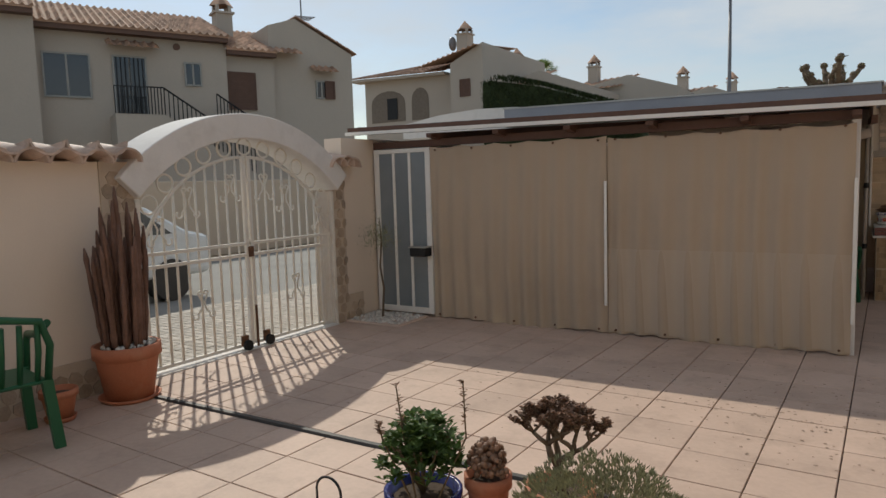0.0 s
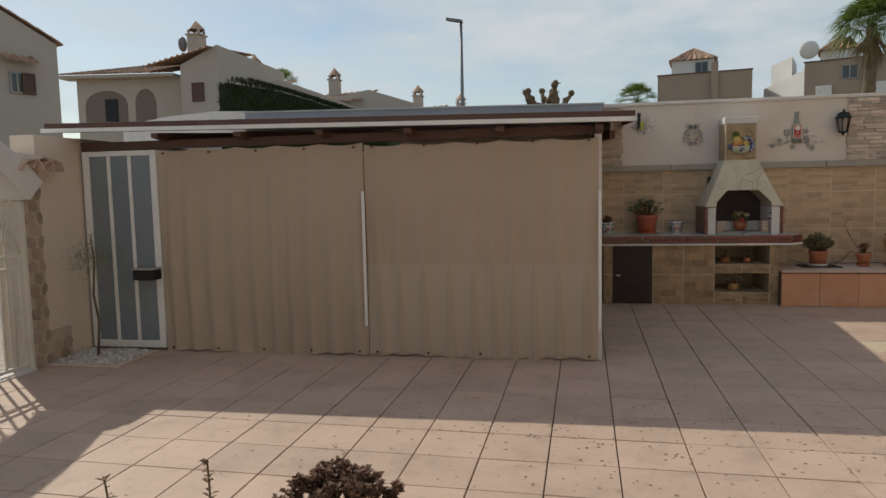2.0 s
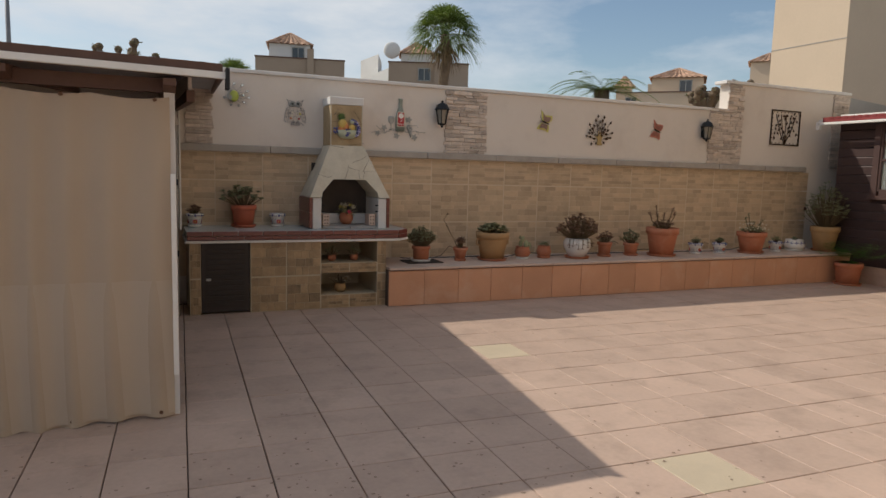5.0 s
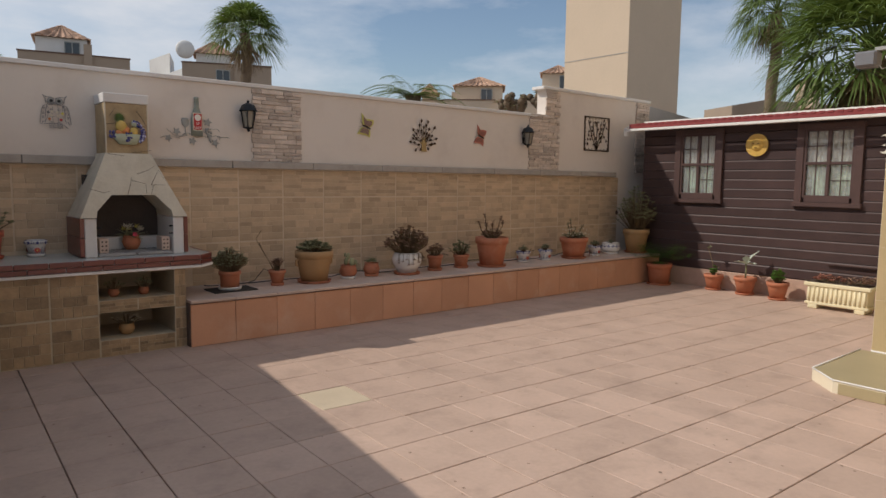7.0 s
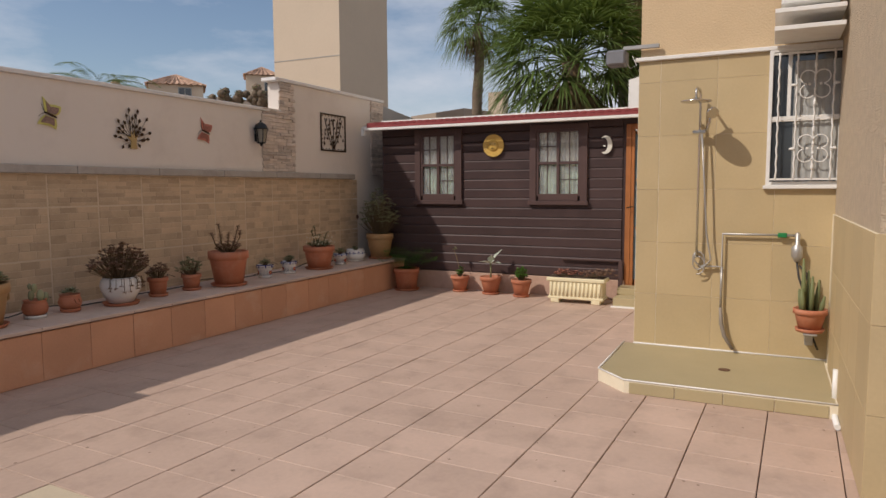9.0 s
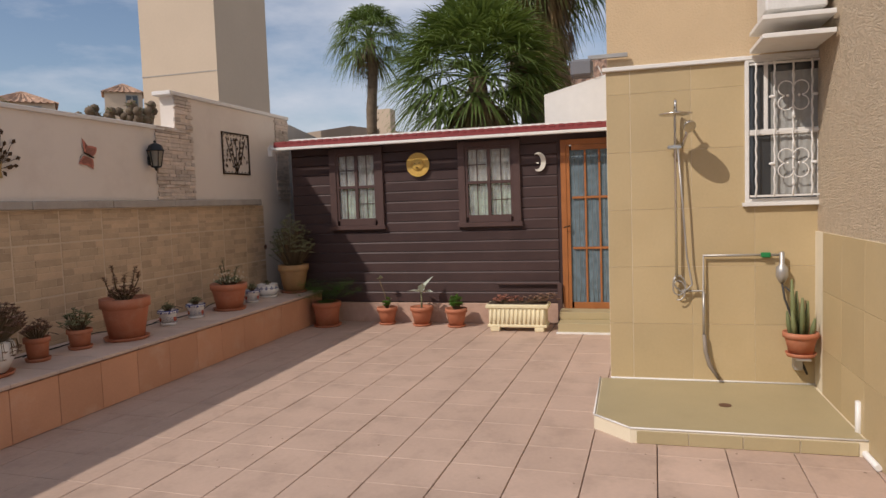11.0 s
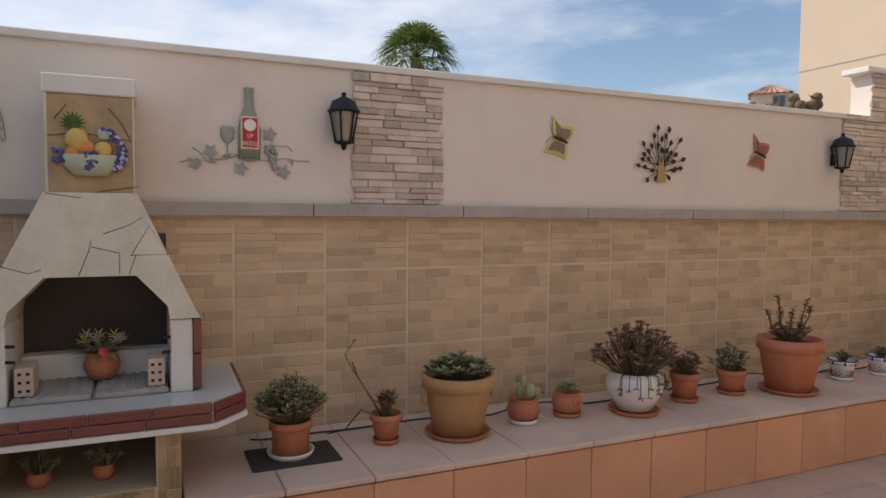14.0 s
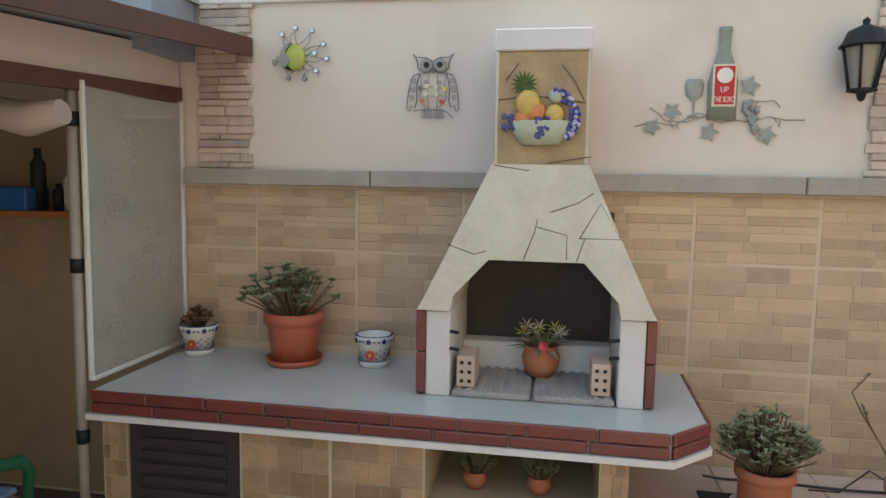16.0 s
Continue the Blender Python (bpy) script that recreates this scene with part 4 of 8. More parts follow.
def rosettes(t, h, spread, height, n, m, leafs=6, ls=0.035, lw=0.018, stems=True, seed=1, bias=(0, 0)):
    r = random.Random(seed)
    bl, bs = NB(), NB()
    for i in range(n):
        a, q = r.uniform(0, math.tau), math.sqrt(r.random())
        x, y = q * spread * math.cos(a) + bias[0] * r.random(), q * spread * math.sin(a) * 0.8 + bias[1] * r.random()
        z = h + height * (1 - 0.55 * q * q) * r.uniform(0.45, 1.0)
        if stems:
            tube(bs, [(x * 0.25, y * 0.25, h - 0.03), (x * 0.7, y * 0.7, h + (z - h) * 0.55), (x, y, z)], [0.005, 0.004, 0.003], 4, ends=False)
        for k in range(leafs):
            b = math.tau * k / leafs + r.random()
            e = r.uniform(0.15, 0.9)
            leaf(bl, (x, y, z), (math.cos(b), math.sin(b), e), (0, 0, 1), ls * r.uniform(0.7, 1.2), lw, 0.5)
    if stems:
        tagged(part("stem_tangle", bs, M_STEM, t), kind="stuff")
    else:
        bs.free()
    tagged(part("foliage", bl, m, t), kind="stuff")


def stalks(t, h, pts, m=None, tips=None, leafm=None, r0=0.008, n=14, ls=0.03):
    bs, bl = NB(), NB()
    r = random.Random(len(pts) * 7)
    for p in pts:
        q = [(0.02 * r.uniform(-1, 1), 0.02 * r.uniform(-1, 1), h - 0.03)] + p
        tube(bs, q, [r0 * (1 - 0.5 * i / len(q)) for i in range(len(q))], 5)
        e = Vector(p[-1])
        for k in range(n):
            f = r.uniform(0.0, 1.0)
            o = e.lerp(Vector(q[-2]), f * 0.8)
            a = r.uniform(0, math.tau)
            leaf(bl, o, (math.cos(a), math.sin(a), r.uniform(-0.1, 0.8)), (0, 0, 1), ls * r.uniform(0.6, 1.2), ls * 0.5, 0.5)
    tagged(part("stem_tangle", bs, m or M_STEM, t), kind="stuff")
    tagged(part("foliage", bl, leafm or M_SUCCR, t), kind="stuff")


def motif(t, r, h):
    """Painted blue and red decoration round a small glazed pot."""
    bm = NB()
    lathe(bm, [(r * 1.085, h - 0.007), (r * 1.09, h + 0.001), (r * 0.96, h + 0.002)], 24)
    part("painted_rim", bm, M_BLUE, t)
    bm = NB()
    lathe(bm, [(r * 0.895, 0.030), (r * 0.905, 0.032), (r * 0.86, 0.032)], 24)
    part("saucer_rim", bm, M_BLUE, t)
    bb, br, by = NB(), NB(), NB()

    def flower(bm, a, zz, rr, petals, long, wide):
        d = Vector((math.cos(a), math.sin(a), 0))
        s = Vector((-d.y, d.x, 0))
        for k in range(petals):
            b = math.tau * k / petals + 0.2
            leaf(bm, d * (rr + 0.003) + Vector((0, 0, zz)), s * math.cos(b) + Vector((0, 0, math.sin(b))), d, long, wide, 0)

    z1, z2 = h * 0.87, h * 0.42
    r1, r2 = r * 1.085, r * (0.68 + 0.26 * 0.42 / 0.78)
    for i in range(8):
        a = math.tau * i / 8 - 1.57
        flower(bb, a, z1, r1, 5, 0.016, 0.012)
        d = Vector((math.cos(a + 0.39), math.sin(a + 0.39), 0))
        s = Vector((-d.y, d.x, 0))
        for q in (-1, 1):
            leaf(bb, d * (r1 + 0.002) + Vector((0, 0, z1 + 0.004)), s * q + Vector((0, 0, -0.5)), d, 0.022, 0.010, 0)
    for i in range(3):
        a = math.tau * i / 3 - 1.57
        flower(br, a, z2, r2, 11, 0.034, 0.011)
        flower(by, a, z2, r2 + 0.002, 8, 0.008, 0.006)
        for off in (-0.55, 0.55, 1.05):
            d = Vector((math.cos(a + off), math.sin(a + off), 0))
            s = Vector((-d.y, d.x, 0))
            for k in range(4):
                leaf(bb, d * (r2 + 0.004) + Vector((0, 0, z2 - 0.024 + k * 0.014)), s * (1 if k % 2 else -1) + Vector((0, 0, 0.8)), d, 0.017, 0.007, 0)
    tagged(part("blue_motif", bb, M_BLUE, t), kind="stuff")
    tagged(part("red_motif", br, M_REDG, t), kind="stuff")
    tagged(part("yellow_motif", by, M_PYEL, t), kind="stuff")


PT = PZ + 0.001
# on the planter ledge, from the barbecue to the cabin
t = thing("potted_plant", (2.92, 9.86, PT + 0.012), "bushy grey-green succulent in a terracotta pot on a doormat", "potted plant")
pot(t, 0.105, 0.19, base=0.9, sm=M_WHITE)
rosettes(t, 0.19, 0.19, 0.24, 300, M_SUCC, 5, 0.026, 0.013, seed=3)
m_ = thing("doormat", (2.93, 9.86, PT), "dark rubber mat lying on the planter ledge", "mat")
bm = NB()
bx(bm, -0.23, -0.16, 0, 0.23, 0.16, 0.011, 0.003)
part("mat", bm, M_OLIVE, m_)
t = thing("potted_plant", (3.46, 9.88, PT), "small leafy succulent with a long dry flower stalk in terracotta", "potted plant")
pot(t, 0.085, 0.17)
rosettes(t, 0.16, 0.07, 0.13, 26, M_SUCCR, 8, 0.06, 0.014, seed=4)
stalks(t, 0.16, [[(-0.09, 0, 0.26), (-0.17, 0.0, 0.40), (-0.20, 0, 0.47)], [(-0.08, 0.02, 0.26), (-0.20, 0.0, 0.44), (-0.24, 0, 0.52), (-0.18, 0, 0.60)]], leafm=M_STEM, n=22, ls=0.016, r0=0.004)
t = thing("potted_plant", (3.90, 9.86, PT), "low spreading succulent in a large ochre pot with side handles", "potted plant")
pot(t, 0.205, 0.36, M_POTO, base=0.72, sm=M_POT)
for s in (-1, 1):
    bm = NB()
    tube(bm, [(s * 0.19, 0, 0.27), (s * 0.225, 0, 0.26), (s * 0.225, 0, 0.21), (s * 0.185, 0, 0.19)], 0.011, 8)
    part("handle", bm, M_POTO, t)
rosettes(t, 0.34, 0.19, 0.13, 80, M_SUCC, 8, 0.045, 0.022, seed=5)
t = thing("potted_plant", (4.37, 9.90, PT), "prickly grey cactus in a round clay pot on a white saucer", "potted plant")
pot(t, 0.105, 0.16, kind="belly", sm=M_WPOT)
bm = NB()
for x, z, r in ((-0.03, 0.20, 0.03), (0.0, 0.26, 0.028), (-0.04, 0.28, 0.018), (0.05, 0.19, 0.035), (0.10, 0.17, 0.03)):
    ball(bm, (x, 0, z), r, 10, (1, 0.5, 1.5))
part("cactus", bm, M_SUCC, t)
t = thing("potted_plant", (4.71, 9.92, PT), "spiky dwarf succulent in a small round handled clay pot", "potted plant")
pot(t, 0.10, 0.16, kind="belly")
rosettes(t, 0.15, 0.06, 0.05, 20, M_SUCC, 9, 0.05, 0.008, False, seed=6)
bm = NB()
tube(bm, [(-0.02, -0.098, 0.12), (-0.022, -0.115, 0.09), (0, -0.118, 0.075), (0.022, -0.115, 0.09), (0.02, -0.098, 0.12)], 0.006, 6)
part("handle", bm, M_POT, t)
t = thing("potted_plant", (5.17, 9.82, PT), "sprawling red-brown succulent in a round white glazed pot", "potted plant")
pot(t, 0.19, 0.27, M_WPOT, kind="urn", sm=M_POT)
rosettes(t, 0.25, 0.30, 0.36, 190, M_SUCCR, 8, 0.036, 0.02, seed=7)
bs, bl = NB(), NB()
for i in range(16):
    a = U(3.5, 6.0)
    x, y = 0.19 * math.cos(a), 0.19 * math.sin(a)
    zz = 0.27 - U(0.05, 0.14)
    tube(bs, [(x * 0.8, y * 0.8, 0.27), (x, y, 0.265), (x * 1.05, y * 1.05, zz)], 0.0025, 4, ends=False)
    for k in range(7):
        b = U(0, 6.28)
        leaf(bl, (x * 1.06, y * 1.06, zz), (math.cos(b), math.sin(b), U(-.4, .6)), (0, 0, 1), 0.028, 0.015, 0.5)
tagged(part("trailing_stems", bs, M_STEM, t), kind="stuff")
tagged(part("trailing_leaves", bl, M_SUCCR, t), kind="stuff")
t = thing("potted_plant", (5.68, 9.90, PT), "reddish rosette succulent in a plain terracotta pot", "potted plant")
pot(t, 0.095, 0.20, base=0.8)
rosettes(t, 0.19, 0.11, 0.18, 36, M_SUCCR, 8, 0.04, 0.02, seed=8)
t = thing("potted_plant", (6.15, 9.92, PT), "light green rosette succulent in a terracotta pot", "potted plant")
pot(t, 0.10, 0.18, base=0.8)
rosettes(t, 0.17, 0.13, 0.20, 50, M_SUCC, 8, 0.04, 0.02, seed=9, bias=(-0.05, 0))
t = thing("potted_plant", (6.60, 9.80, PT), "leggy pink-tipped succulent in a large terracotta pot", "potted plant")
pot(t, 0.22, 0.40, base=0.72)
stalks(t, 0.38, [[(-0.1, 0, 0.5), (-0.14, 0, 0.72)], [(-0.2, 0, 0.50), (-0.25, 0, 0.62)], [(0.1, 0, 0.48), (0.17, 0, 0.68)], [(0, 0, 0.5), (0.02, 0, 0.62)], [(-0.05, 0.05, 0.5), (-0.12, 0, 0.6)], [(0.1, 0, 0.42), (0.2, 0.0, 0.55), (0.2, 0, 0.62)]], n=30, ls=0.04)
rosettes(t, 0.38, 0.16, 0.14, 40, M_SUCCR, 8, 0.04, 0.02, seed=10)
for x, y, lab in ((7.32, 9.89, "spiky plantlet in blue and white pot"), (7.77, 9.87, "tiny plantlet in flowered white pot"), (8.93, 9.86, "fern sprig in patterned white pot")):
    t = thing("potted_plant", (x, y, PT), lab + " on the planter ledge", "potted plant", "glazed pots")
    pot(t, 0.10, 0.16, M_WPOT, sm=M_WPOT)
    motif(t, 0.10, 0.16)
    rosettes(t, 0.15, 0.06, 0.08, 22, M_SUCC, 7, 0.05, 0.01, seed=int(x * 10))
t = thing("potted_plant", (8.36, 9.82, PT), "white-flowered succulent in a broad terracotta pot", "potted plant")
pot(t, 0.21, 0.32, base=0.72)
stalks(t, 0.30, [[(-0.1, 0, 0.40), (-0.16, 0, 0.55)], [(-0.05, 0, 0.40), (-0.1, 0, 0.60)], [(0.12, 0, 0.38), (0.2, 0, 0.50)], [(0, 0, 0.40), (0.03, 0, 0.48)]], n=24, ls=0.04, leafm=M_SUCC)
bm = NB()
for i in range(34):
    x, y, z = U(-0.22, 0.22), U(-0.15, 0.1), 0.36 + U(0, 0.1)
    for k in range(5):
        b = math.tau * k / 5
        leaf(bm, (x, y, z), (math.cos(b), -0.4, math.sin(b)), (0, -1, 0), 0.018, 0.014)
tagged(part("flowers", bm, M_PWHITE, t), kind="stuff")
rosettes(t, 0.30, 0.18, 0.10, 40, M_SUCC, 8, 0.045, 0.02, seed=12)
t = thing("potted_plant", (9.42, 9.92, PT), "wide white glazed bowl with dark leaf decoration and seedling", "potted plant")
pot(t, 0.16, 0.18, M_WPOT, kind="belly", sm=M_WPOT)
bm = NB()
for i in range(14):
    a = math.tau * i / 14
    d = Vector((math.cos(a), math.sin(a), 0))
    for k in range(4):
        leaf(bm, d * 0.155 + Vector((0, 0, 0.13)), Vector((-d.y, d.x, 0)) * math.cos(k * 1.6) + Vector((0, 0, math.sin(k * 1.6))), d, 0.03, 0.016, 0)
part("leaf_motif", bm, M_BLUE, t)
rosettes(t, 0.16, 0.06, 0.06, 10, M_SUCC, 6, 0.04, 0.02, seed=13)
t = thing("potted_plant", (9.92, 9.78, PT), "tall bushy jade plant in a large ochre clay pot", "potted plant")
pot(t, 0.21, 0.40, M_POTO, base=0.7, sm=M_POT)
rosettes(t, 0.38, 0.36, 0.72, 170, M_SUCC, 7, 0.06, 0.02, seed=14)
t = thing("potted_plant", (9.75, 9.20, 0.001), "feathery green fern in a terracotta pot on the floor", "potted plant")
pot(t, 0.19, 0.34, base=0.8)
bm = NB()
for i in range(420):
    a, L = U(0, 6.28), U(0.18, 0.42)
    d = Vector((math.cos(a), math.sin(a), 0))
    p = Vector((0, 0, 0.34)) + d * U(0, 0.12)
    for k in range(5):
        q = p + d * L * k / 4 + Vector((0, 0, 0.30 * math.sin(k / 4 * 2.6) * L / 0.4))
        for s in (-1, 1):
            leaf(bm, q, d * 0.6 + Vector((-d.y, d.x, 0)) * s + Vector((0, 0, U(-.4, .4))), (0, 0, 1), 0.06, 0.006, 0)
tagged(part("fronds", bm, M_FERN, t), kind="stuff")
t = thing("irrigation_hose", (0, 0, PT), "thin black watering hose winding behind the pots", "hose")
bm = NB()
pts = []
for k in range(120):
    x = 2.75 + k * 0.06
    pts.append((x, 10.13 + 0.05 * math.sin(x * 2.3) + 0.02 * math.sin(x * 7), 0.008 + max(0.0, 0.10 * math.sin(x * 3.1) - 0.06)))
tube(bm, pts, 0.006, 6)
part("tube", bm, M_RUBBER, t)
for k, (px, py, pz) in enumerate(((3.40, 9.92, 0.15), (4.55, 9.95, 0.15), (5.95, 9.95, 0.17), (7.58, 9.90, 0.14), (9.15, 9.90, 0.14))):
    bm = NB()
    tube(bm, [(px - 0.22, 10.12, 0.01), (px - 0.14, 10.03, 0.05), (px - 0.06, py + 0.04, pz + 0.03), (px, py, pz)], 0.004, 5)
    part("drip_branch", bm, M_RUBBER, t)
t = thing("dried_sprig", (10.08, WY - 0.014, 1.10), "dried brown flower hanging on the tiled wall", "dried flower")
bm = NB()
for k in range(14):
    a = math.tau * k / 14
    leaf(bm, (0, -0.01, 0), (math.cos(a), -0.5, math.sin(a)), (0, -1, 0), 0.05, 0.028, 0.3)
part("petals", bm, M_BROWN, t)
# before the cabin
t = thing("potted_plant", (9.95, 8.38, 0.001), "leggy young succulent in a small terracotta pot", "potted plant")
pot(t, 0.135, 0.24)
stalks(t, 0.23, [[(0.0, 0.02, 0.40), (0.0, 0.10, 0.62), (0.0, 0.07, 0.66)], [(0.02, -0.03, 0.35)]], leafm=M_SUCC, n=26, ls=0.045)
rosettes(t, 0.22, 0.08, 0.14, 30, M_LEAFB, 7, 0.035, 0.02, seed=15)
t = thing("potted_plant", (9.90, 7.86, 0.001), "broad silver-leaved plant in a terracotta pot", "potted plant")
pot(t, 0.15, 0.26)
bm = NB()
for a, e, L in ((0.3, 0.3, 0.17), (1.6, 0.2, 0.2), (2.9, 0.4, 0.2), (4.3, 0.2, 0.22), (5.4, 1.4, 0.28), (3.6, 1.2, 0.2)):
    leaf(bm, (0, 0, 0.45), (math.cos(a), math.sin(a), e), (0, 0, 1), L, 0.11, 0.4, 0.1)
part("leaves", bm, M_SILVER, t)
bm = NB()
tube(bm, [(0, 0, 0.22), (0.01, 0, 0.36), (0, 0, 0.46)], 0.012, 7)
part("stem", bm, M_SUCC, t)
t = thing("potted_plant", (9.84, 7.36, 0.001), "small bright green jade plant in a terracotta pot", "potted plant")
pot(t, 0.14, 0.25)
rosettes(t, 0.23, 0.10, 0.20, 70, M_LEAFB, 6, 0.04, 0.022, seed=16)
t = thing("planter_trough", (9.70, 6.50, 0.001), "cream fluted rectangular trough with pink succulents before the cabin", "planter trough")
bm = NB()
bx(bm, -0.13, -0.36, 0.06, 0.13, 0.36, 0.30, 0.012)
bx(bm, -0.15, -0.40, 0.29, 0.15, 0.40, 0.345, 0.012)
bx(bm, -0.14, -0.38, 0.05, 0.14, 0.38, 0.09, 0.01)
part("trough", bm, M_CREAMP, t)
for y in (-0.28, 0.28):
    bm = NB()
    bx(bm, -0.14, y - 0.06, 0, 0.14, y + 0.06, 0.055, 0.008)
    part("foot", bm, M_CREAMP, t)
for k in range(13):
    bm = NB()
    tube(bm, [(-0.132, -0.33 + k * 0.055, 0.10), (-0.132, -0.33 + k * 0.055, 0.285)], 0.015, 8)
    part("flute", bm, M_CREAMP, t)
bm = NB()
bx(bm, -0.13, -0.37, 0.34, 0.13, 0.37, 0.352)
part("soil", bm, M_SOIL, t)
rosettes(t, 0.34, 0.13, 0.10, 26, mat("succulent_pink", (0.30, 0.13, 0.09), 0.6, island=0.4, bump=0), 9, 0.05, 0.02, seed=17, bias=(0, 0.25))
rosettes(t, 0.34, 0.12, 0.12, 26, M_SUCCR, 9, 0.05, 0.02, seed=18, bias=(0, -0.45))

# on the counter
CTZ = CT + 0.001
t = thing("potted_plant", (0.33, 10.16, CTZ), "red-tipped succulent in a painted white glazed pot on the counter", "potted plant")
pot(t, 0.085, 0.15, M_WPOT, sm=M_WPOT)
motif(t, 0.085, 0.15)
rosettes(t, 0.14, 0.08, 0.09, 26, M_SUCCR, 8, 0.04, 0.02, seed=19)
t = thing("potted_plant", (0.85, 10.12, CTZ), "spreading jade plant in a red plastic pot on the counter", "potted plant")
pot(t, 0.135, 0.25, M_PLPOT, base=0.78)
rosettes(t, 0.24, 0.24, 0.24, 60, M_SUCC, 11, 0.042, 0.026, seed=20, bias=(-0.06, 0))
t = thing("flower_pot", (1.235, 10.16, CTZ), "empty painted white and blue glazed pot on its saucer", "flower pot")
pot(t, 0.085, 0.15, M_WPOT, sm=M_WPOT)
motif(t, 0.085, 0.15)
t = thing("artificial_flowers", (2.025, 10.06, CT + 0.036), "artificial lilies in a round clay pot inside the barbecue", "flower arrangement")
pot(t, 0.085, 0.135, kind="belly", saucer=False)
bl, bw, by, bp = NB(), NB(), NB(), NB()
for i in range(26):
    a, e = U(0, 6.28), U(0.1, 1.6)
    leaf(bl, (0.02 * math.cos(a), 0.02 * math.sin(a), 0.12), (math.cos(a), math.sin(a), e), (0, 0, 1), U(0.10, 0.15), 0.035, 0.3, 0.3)
for i in range(9):
    x, y, z = U(-0.10, 0.10), U(-0.08, 0.05), 0.20 + U(-0.02, 0.05)
    b_ = (bw, bw, by)[i % 3]
    for k in range(6):
        b = math.tau * k / 6
        leaf(b_, (x, y, z), (math.cos(b), -0.5 + math.sin(b) * 0.3, 0.6 + 0.6 * math.sin(b)), (0, 0, 1), 0.05, 0.02, 0.4)
for k in range(8):
    b = math.tau * k / 8
    leaf(bp, (0.01, -0.09, 0.15), (math.cos(b), -0.4, math.sin(b)), (0, -1, 0), 0.028, 0.02)
part("leaves", bl, M_SUCC, t)
tagged(part("cream_flowers", bw, M_PWHITE, t), kind="stuff")
tagged(part("yellow_flowers", by, M_PYEL, t), kind="stuff")
part("pink_flower", bp, M_PINK, t)
for x, z, r, lab in ((1.78, 0.51, 0.05, "tiny clay pot with faded flowers in the upper niche"), (2.04, 0.51, 0.05, "tiny clay pot with dry sprigs in the upper niche"), (1.88, 0.15, 0.07, "yellow pot of artificial flowers in the lower niche")):
    t = thing("niche_pot", (x, BY + 0.22, z + 0.002), lab, "flower pot")
    pot(t, r, r * 1.4, M_POTO if z < 0.3 else M_POT, kind="belly", saucer=False)
    rosettes(t, r * 1.3, r * 1.8, r * 2.0, 26, M_PWHITE if z < 0.3 else M_SUCC, 5, 0.024, 0.014, seed=int(x * 100))

# in front, near the start of the walk
t = thing("potted_plant", (-1.58, 2.47, 0.001), "dense bright green shrub with tall stalks in a blue pot", "potted plant")
pot(t, 0.17, 0.20, M_BLUE, base=0.8)
r = random.Random(31)
bm, bs = NB(), NB()
for i in range(560):
    a, q = r.uniform(0, 6.28), r.random() ** 0.5
    e = r.uniform(-0.1, 1.5)
    p = Vector((0.20 * q * math.cos(a) * math.cos(e * 0.9), 0.20 * q * math.sin(a) * math.cos(e * 0.9), 0.30 + 0.23 * q * math.sin(e)))
    for k in range(3):
        b = r.uniform(0, 6.28)
        leaf(bm, p, (math.cos(b), math.sin(b), r.uniform(0.1, 0.9)), (0, 0, 1), 0.045, 0.026, 0.4)
for k in range(14):
    a = r.uniform(0, 6.28)
    tube(bs, [(0, 0, 0.17), (0.07 * math.cos(a), 0.07 * math.sin(a), 0.3), (0.14 * math.cos(a), 0.14 * math.sin(a), 0.42)], 0.005, 4)
tagged(part("foliage", bm, M_LEAF, t), kind="stuff")
tagged(part("branches", bs, M_STEM, t), kind="stuff")
t = thing("potted_plant", (-1.50, 2.34, 0.001), "spindly succulent with two tall leafy stalks in clay", "potted plant")
pot(t, 0.09, 0.14)
stalks(t, 0.13, [[(-0.12, 0.05, 0.45), (-0.16, 0.06, 0.68)], [(0.12, 0.18, 0.45), (0.10, 0.20, 0.70)], [(-0.2, 0.0, 0.45), (-0.22, 0.0, 0.52)]], n=40, ls=0.028, leafm=M_SUCCR, r0=0.005)
t = thing("potted_plant", (-1.33, 2.62, 0.001), "knobbly brown cactus cluster in a terracotta pot", "potted plant")
pot(t, 0.10, 0.26, base=0.75)
bm = NB()
for i in range(190):
    a, e, q = U(0, 6.28), U(-0.4, 1.5), 0.095 * U(0.6, 1.0)
    ball(bm, (q * math.cos(a) * math.cos(e), q * math.sin(a) * math.cos(e), 0.31 + 1.1 * q * math.sin(e)), U(0.011, 0.017), 6)
tagged(part("cactus", bm, M_SUCCR, t), kind="stuff")
t = thing("potted_plant", (-1.05, 2.78, 0.001), "branching tree-like jade plant in a terracotta pot", "potted plant")
pot(t, 0.15, 0.20)
bs, bl = NB(), NB()
r = random.Random(5)
